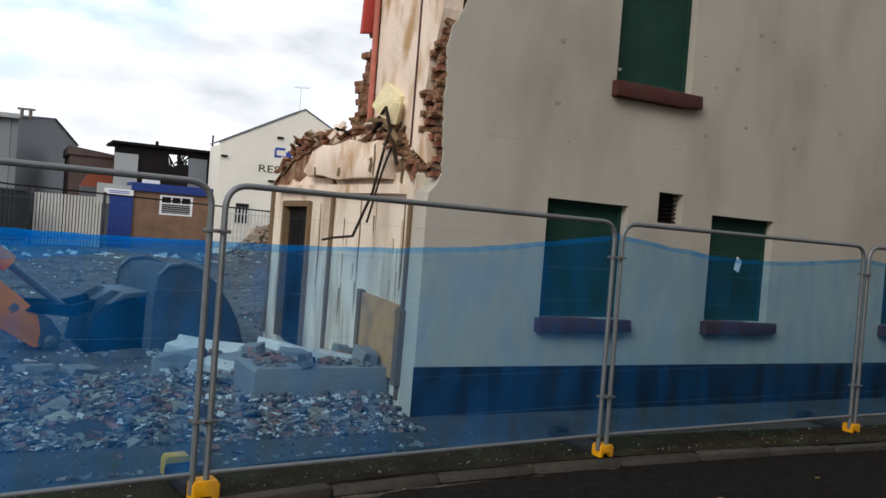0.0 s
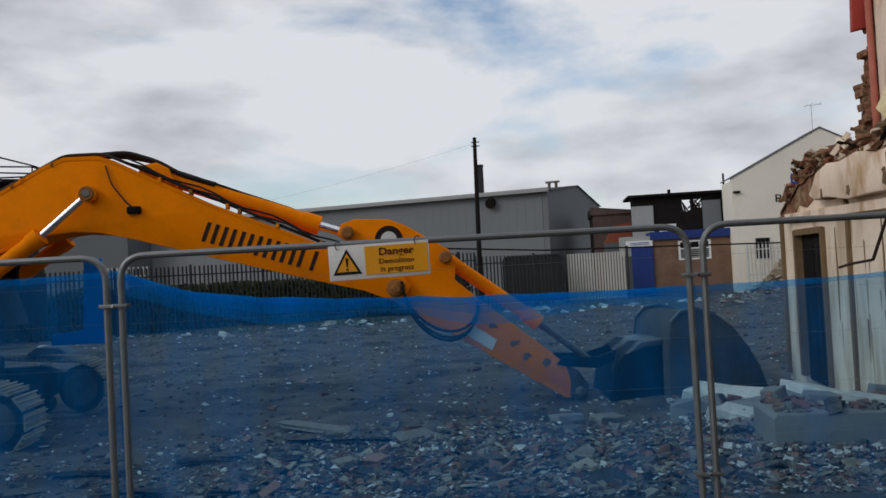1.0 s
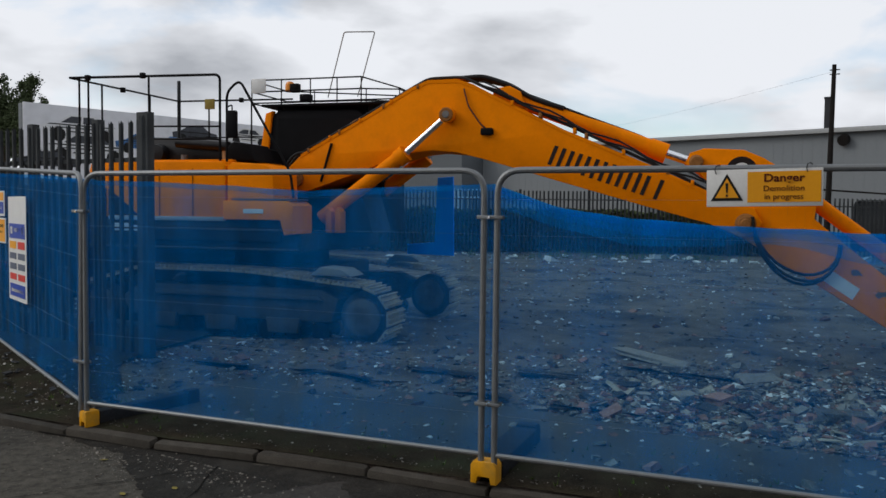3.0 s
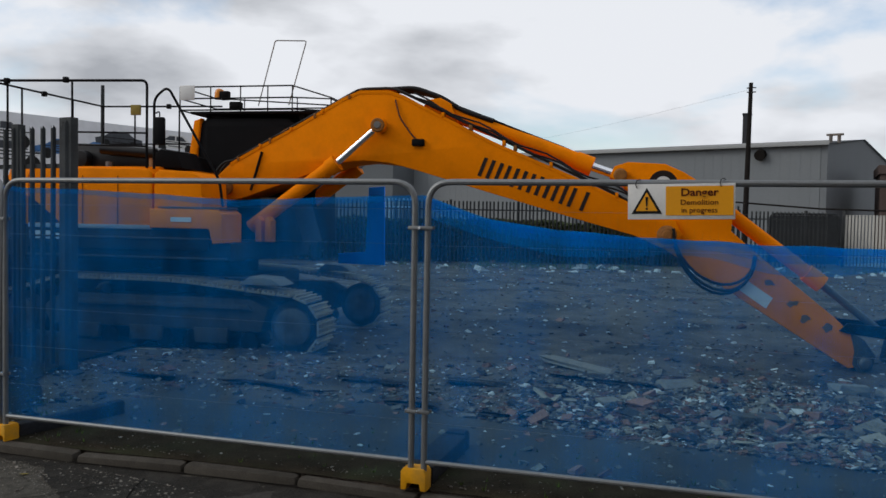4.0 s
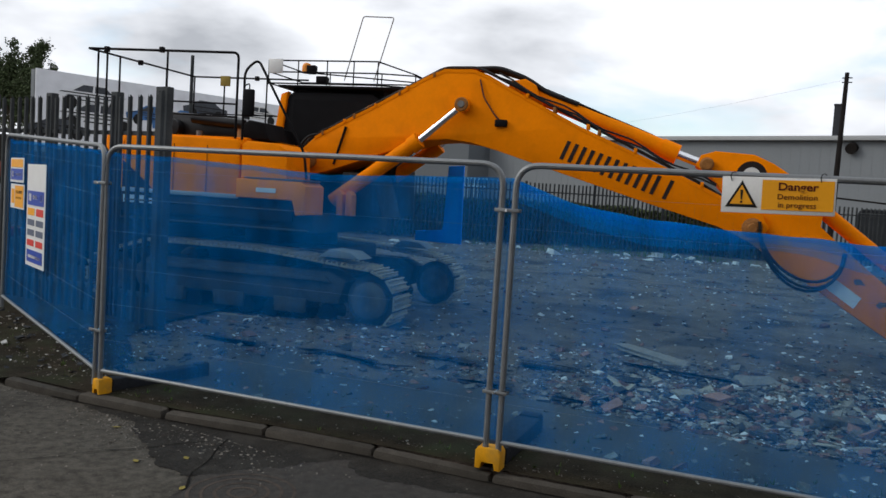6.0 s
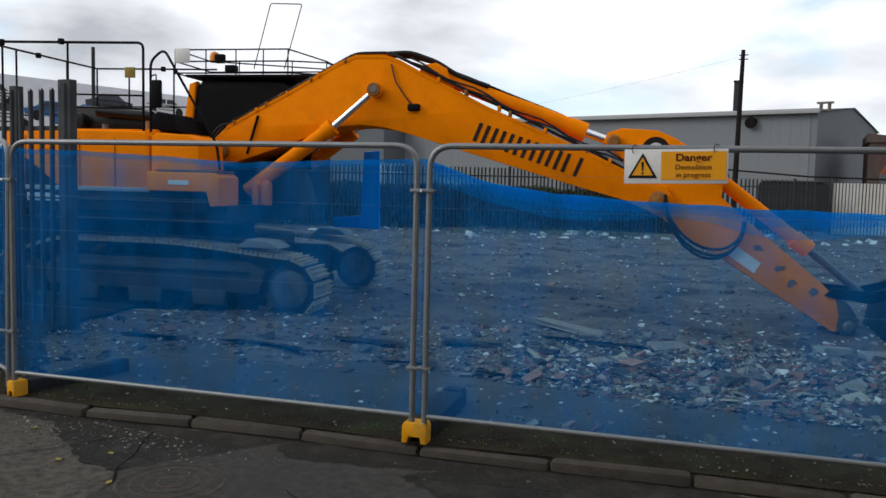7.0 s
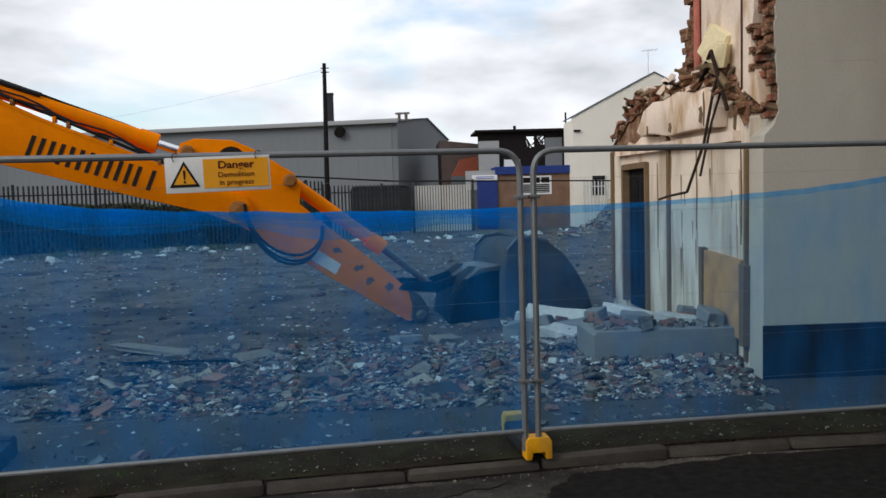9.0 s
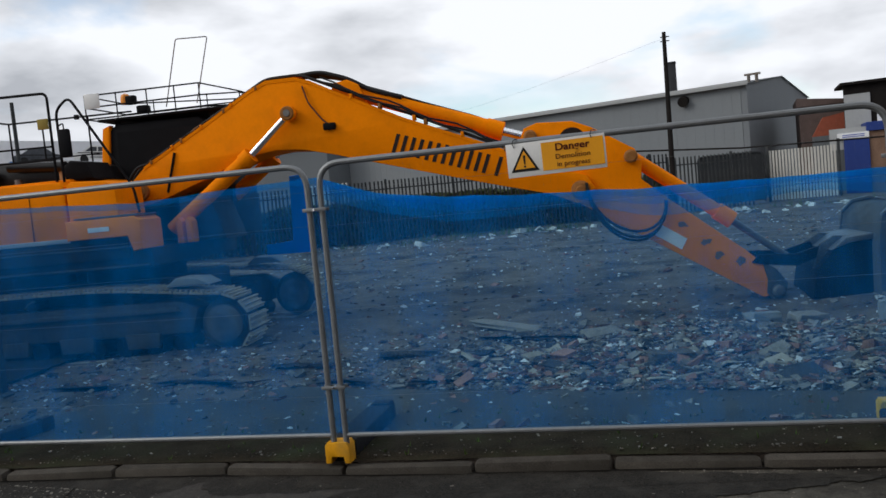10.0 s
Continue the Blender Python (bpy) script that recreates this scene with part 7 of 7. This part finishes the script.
for k in range(4):
    rod(bm, (3.9 + 0.2 * k, 0.75, 8.77 + 0.015 * k), (3.9 + 0.2 * k, 1.25, 8.77 + 0.015 * k), 0.008, 5)
part("aerial", bm, STEEL, rest, "television aerial")

pole = thing("utility_pole", "plain dark wooden utility pole in front of the warehouse", "pole", pose(-2.40, 34, 0))
bm = bmesh.new()
rod(bm, (-0.06, 0, -0.1), (0.02, 0, 6.83), 0.11, 12, 0.07)
part("shaft", bm, SOOTSHADE, pole)
for z in (6.5, 6.65):
    bm = bmesh.new()
    rod(bm, (-0.12, 0, z), (0.2, 0, z), 0.02, 6)
    part("cross_pin", bm, SOOTSHADE, pole)
bm = bmesh.new()
tube(bm, [(-2.38 - 2.2 * k, 34 + 1.2 * k, 6.6 - 0.9 * math.sin(math.pi * k / 12) - 0.05 * k) for k in range(13)], 0.0035, 4)
tagged(part("overhead_wire", bm, STEEL, None, "thin overhead wire from the pole"), "thin overhead wire from the pole", "wire")

stack = thing("flue_stack", "dark steel flue rising behind the warehouse", "chimney", pose(-9.0, 110, 0))
bm = bmesh.new()
box(bm, (-0.48, -0.48, -0.1), (0.48, 0.48, 15.1), 0.05)
part("shaft", bm, STACK, stack)
bm = bmesh.new()
box(bm, (-0.54, -0.54, 15.1), (0.54, 0.54, 15.35), 0.04)
part("cap", bm, STACK, stack)

# ---- unseen blocks across the street, added to shade the road and the facade ----
shade_block = thing("unseen_shade_block", "unseen plain brick block added to shade the street", "house", pose(1.0, -1.2, 0))
bm = bmesh.new()
box(bm, (0, -7, -0.3), (38, 0, 11.4))
part("wall", bm, BROWN, shade_block, smooth=False)
bm = bmesh.new()
slab(bm, [(-7.3, 11.401), (-3.5, 13.6), (0.3, 11.401)], -38.2, 0.2)
bm.transform(Matrix.Rotation(radians(90), 4, "Z"))
part("roof", bm, SOOTSHADE, shade_block, "dark slate roof", smooth=False)
# second unseen block, set closer to cut sky light on the facade's right
corner = thing("unseen_shade_house", "unseen plain brick block added to shade the facade", "house", pose(6.0, 3.4, 0))
bm = bmesh.new()
box(bm, (0, -4.4, -0.3), (18, 0, 10.6))
part("wall", bm, BROWN, corner, smooth=False)
bm = bmesh.new()
slab(bm, [(-4.5, 10.601), (-2.2, 12.4), (0.25, 10.601)], -18.2, 0.2)
bm.transform(Matrix.Rotation(radians(90), 4, "Z"))
part("roof", bm, SOOTSHADE, corner, "dark slate roof", smooth=False)

# ---- yard on the far side of the palisade ----
ban = thing("banner_building", "long grey unit carrying a banner printed with cars", "building", pose(-24.2, 18.6, 0, 0, 0, 80))
bm = bmesh.new()
box(bm, (0, 0.02, -0.1), (10.2, 0.25, 4.95))
part("wall", bm, SHEDGREY, ban, smooth=False)
bm = bmesh.new()
box(bm, (0.02, -0.04, 2.6), (10.1, 0.0, 4.98))
part("banner", bm, PHOTO_SKY, ban, "pale printed banner", smooth=False)
random.seed(21)


def printed_car(x, z, s, m):
    """A plain car-shaped patch of the print."""
    bm = bmesh.new()
    slab(bm, [(x - 1.7 * s, z), (x - 1.75 * s, z + 0.35 * s), (x - 1.1 * s, z + 0.5 * s), (x - 0.5 * s, z + 0.85 * s), (x + 0.6 * s, z + 0.85 * s), (x + 1.1 * s, z + 0.5 * s), (x + 1.7 * s, z + 0.4 * s), (x + 1.7 * s, z)], -0.046, -0.042)
    part("printed_car", bm, m, ban, "printed car shape", smooth=False)
    for dx in (-1.0, 1.0):
        bm = bmesh.new()
        spin_profile(bm, (x + dx * s, -0.049, z), [(0.05, -0.002), (0.3 * s, -0.002), (0.3 * s, 0.002), (0.05, 0.002)], n=12)
        part("printed_wheel", bm, SIGNBLACK, ban, smooth=False)
    bm = bmesh.new()
    slab(bm, [(x - 0.9 * s, z + 0.5 * s), (x - 0.45 * s, z + 0.78 * s), (x + 0.5 * s, z + 0.78 * s), (x + 0.85 * s, z + 0.5 * s)], -0.052, -0.047)
    part("printed_glass", bm, PHOTO_DARK, ban, smooth=False)
    bm = bmesh.new()
    slab(bm, [(x - 0.06 * s, z + 0.48 * s), (x - 0.02 * s, z + 0.80 * s), (x + 0.06 * s, z + 0.80 * s), (x + 0.04 * s, z + 0.48 * s)], -0.056, -0.053)
    part("printed_pillar", bm, m, ban, smooth=False)
    for dz, w, mt in ((0.40, 1.5, SIGNBLACK), (0.28, 1.2, PHOTO_DARK), (0.12, 0.6, SIGNBLACK)):
        bm = bmesh.new()
        slab(bm, [(x - w * s, z + dz * s), (x - w * s * 0.9, z + (dz + 0.045) * s), (x + w * s, z + (dz + 0.03) * s), (x + w * s * 0.8, z + (dz - 0.02) * s)], -0.056, -0.053)
        part("printed_line", bm, mt, ban, smooth=False)


for k, (x, z, s, m) in enumerate([(1.9, 4.05, 0.78, WHITE), (2.1, 3.35, 0.9, WHITE), (0.8, 3.0, 0.6, PHOTO_DARK), (4.1, 3.75, 0.6, PHOTO_BLUE), (9.3, 3.6, 0.6, PHOTO_BLUE), (5.6, 3.5, 0.9, PHOTO_BLUE), (8.2, 3.4, 0.8, PHOTO_DARK), (6.2, 4.25, 0.55, PHOTO_DARK), (4.6, 2.95, 0.7, SIGNWHITE), (8.6, 4.3, 0.6, SIGNWHITE), (7.0, 2.9, 0.6, PHOTO_BLUE)]):
    printed_car(x, z, s, m)
canopy = thing("yard_canopy", "dark steel canopy frame in the yard", "canopy", pose(-27.0, 16.4, 0, 0, 0, 10))
for x in (-6, -0.1):
    bm = bmesh.new()
    box(bm, (x, 0, 0), (x + 0.25, 0.25, 4.6), 0.01)
    part("leg", bm, SOOTSHADE, canopy)
bm = bmesh.new()
box(bm, (-6.2, -0.1, 4.601), (3.2, 0.3, 4.70), 0.02)
part("beam", bm, SOOTSHADE, canopy)
bm = bmesh.new()
box(bm, (-6, 2.3, 0), (2.8, 2.5, 2.9))
part("back_panel", bm, SOOTSHADE, canopy, smooth=False)


def van(x, y, ang, m, label):
    v = thing("parked_van", label, "van", pose(x, y, -0.02, 0, 0, ang), "vehicles in the yard")
    bm = bmesh.new()
    slab(bm, [(-2.4, 0.35), (-2.4, 2.1), (-2.2, 2.25), (1.0, 2.25), (1.5, 1.45), (2.35, 1.2), (2.45, 0.35)], -0.95, 0.95, 0.08)
    part("body", bm, m, v)
    bm = bmesh.new()
    slab(bm, [(0.3, 1.45), (0.3, 2.05), (0.98, 2.05), (1.35, 1.45)], -0.962, 0.962)
    part("window", bm, GLASSDARK, v, smooth=False)
    for wx in (-1.5, 1.5):
        for wy in (-0.85, 0.85):
            bm = bmesh.new()
            spin_profile(bm, (wx, wy, 0.34), [(0.05, -0.13), (0.3, -0.13), (0.34, -0.09), (0.34, 0.09), (0.3, 0.13), (0.05, 0.13)], n=18)
            part("wheel", bm, RUBBER, v)


van(-12.2, 13.6, 4, BLACK, "black parked van behind the palisade")
van(-15.5, 15.5, 12, DARKGREY, "dark parked van behind the palisade")
van(-22.5, 14.5, 8, SHEDGREY2, "grey parked van behind the palisade")
trailer = thing("red_trailer", "red flatbed trailer parked behind the palisade", "trailer", pose(-16.2, 12.2, 0, 0, 0, 6))
bm = bmesh.new()
box(bm, (-2.6, -0.06, 1.62), (1.6, 0.06, 1.92), 0.02)
part("side_board", bm, DULLRED, trailer, "red painted side board")
bm = bmesh.new()
box(bm, (-2.6, 0.06, 1.50), (1.6, 1.8, 1.62), 0.02)
part("bed", bm, BLACK, trailer)
for k in range(6):
    bm = bmesh.new()
    box(bm, (-2.0 + 0.4 * k, -0.066, 1.72), (-1.75 + 0.4 * k, -0.061, 1.84))
    part("pale_mark", bm, SIGNWHITE, trailer, smooth=False)
for x in (-2.3, 1.3):
    bm = bmesh.new()
    box(bm, (x - 0.08, 0.2, 0.0), (x + 0.08, 0.36, 1.5), 0.01)
    part("support", bm, DULLRED if x > 0 else BLACK, trailer)
bm = bmesh.new()
box(bm, (0.2, 0.1, 0.45), (0.9, 0.5, 0.62), 0.02)
part("toolbox", bm, DULLRED, trailer)


def tree(x, y, h, seed):
    rnd = random.Random(seed)
    t = thing("tree", "tall leafy green tree with a ragged crown", "tree", pose(x, y, 0), "trees beyond the yard")
    bm = bmesh.new()
    rod(bm, (0, 0, -0.2), (0.2, 0, h * 0.55), 0.35, 10, 0.16)
    limbs = []
    for k in range(11):
        z = h * rnd.uniform(0.28, 0.62)
        q = rnd.uniform(0, 6.28)
        e = Vector((math.cos(q) * h * rnd.uniform(0.03, 0.10), math.sin(q) * h * rnd.uniform(0.03, 0.10), min(h * 0.96, z + h * rnd.uniform(0.15, 0.36))))
        rod(bm, (0.1, 0, z), e, 0.12, 6, 0.03)
        limbs.append(e)
    limbs.append(Vector((0.2, 0, h * 0.95)))
    part("trunk", bm, BARK, t)
    verts, faces = [], []
    for e in limbs:
        for c in range(9):
            rise = rnd.gauss(0, h * 0.07)
            wide_at = 0.035 * (1.0 - 0.6 * max(0.0, min(1.0, (e.z + rise) / h - 0.55) / 0.45))
            cc = e + Vector((rnd.gauss(0, h * wide_at), rnd.gauss(0, h * wide_at), min(rise, h * 0.99 - e.z)))
            for _ in range(46):
                p = cc + Vector((rnd.gauss(0, h * 0.015), rnd.gauss(0, h * 0.015), rnd.gauss(0, h * 0.017)))
                u = Vector((rnd.gauss(0, 1), rnd.gauss(0, 1), rnd.gauss(0, 1))).normalized()
                v = u.orthogonal().normalized()
                s = h * rnd.uniform(0.006, 0.012)
                b = len(verts)
                verts += [p - u * s, p + v * s * 0.6, p + u * s, p - v * s * 0.6]
                faces.append((b, b + 1, b + 2, b + 3))
    me = bpy.data.meshes.new("crown")
    me.from_pydata(verts, [], faces)
    me.materials.append(LEAF)
    ob = new("crown", me)
    ob.parent = t


for k, (x, y, h) in enumerate([(-116.2, 62, 13.1), (-111.8, 62, 13.3), (-106.3, 62, 14.9), (-103.6, 63, 14.6), (-99.2, 62, 16.3), (-97.0, 66, 15.8), (-95.1, 62, 16.7), (-91.3, 62, 16.0), (-89.2, 62, 16.2), (-113.8, 66, 12.6), (-120.5, 62, 12.6), (-126, 62, 12.8), (-101.5, 66, 14.6)]):
    tree(x, y, h, 100 + k)

lamp = thing("lamp_column", "plain grey steel column standing in the yard", "pole", pose(-18.75, 20.0, 0))
bm = bmesh.new()
rod(bm, (0, 0, -0.1), (0, 0, 5.44), 0.06, 10, 0.05)
part("shaft", bm, PALE, lamp)

# ---- small things on the ground ----
random.seed(33)
leaf_bm = bmesh.new()
slab(leaf_bm, [(-0.03, 0.0), (-0.012, 0.016), (0.010, 0.018), (0.034, 0.003), (0.012, -0.016), (-0.014, -0.013)], -0.0007, 0.0007)
leaf_bm.transform(Matrix.Rotation(radians(90), 4, "X"))
leaf_me = mesh_of("fallen_leaf", leaf_bm, DEADLEAF)
for x, y in [(-6.6, 6.35), (-6.25, 6.45), (-4.9, 6.75), (-4.2, 6.35), (-4.0, 6.6), (-3.6, 6.2), (3.2, 7.0), (3.55, 7.1), (4.1, 7.35), (5.2, 7.4), (5.9, 7.2), (2.4, 6.6), (6.6, 7.6), (-2.2, 5.4), (7.4, 7.2), (4.7, 6.9)]:
    ob = new("fallen_leaf", leaf_me)
    ob.matrix_world = pose(x, y, -0.0705, random.uniform(-6, 6), random.uniform(-6, 6), random.uniform(0, 360))
    tagged(ob, "yellow fallen leaf on the asphalt", "leaf", "fallen leaves")
verts, faces = [], []
for k in range(900):
    x = random.choice((random.uniform(-12, -5.8), random.uniform(-16, 12), random.uniform(-15, 2)))
    y = edge_y(x) + random.uniform(0.13, 1.4) if k < 420 else 30 + 0.45 * (x + 17) - random.uniform(0.2, 2.5)
    z = ground_z(x, y)
    for _ in range(4):
        q, hgt = random.uniform(0, 6.28), random.uniform(0.02, 0.06) * (1 if k < 420 else 6)
        dx, dy = math.cos(q), math.sin(q)
        b = len(verts)
        verts += [(x - 0.006 * dy, y + 0.006 * dx, z - 0.01), (x + 0.006 * dy, y - 0.006 * dx, z - 0.01), (x + dx * hgt * 0.6, y + dy * hgt * 0.6, z + hgt)]
        faces.append((b, b + 1, b + 2))
me = bpy.data.meshes.new("weeds")
me.from_pydata(verts, [], faces)
me.materials.append(WEED)
tagged(new("weeds", me), "sparse green weeds along the verge and far fence", "weeds", kind="stuff")
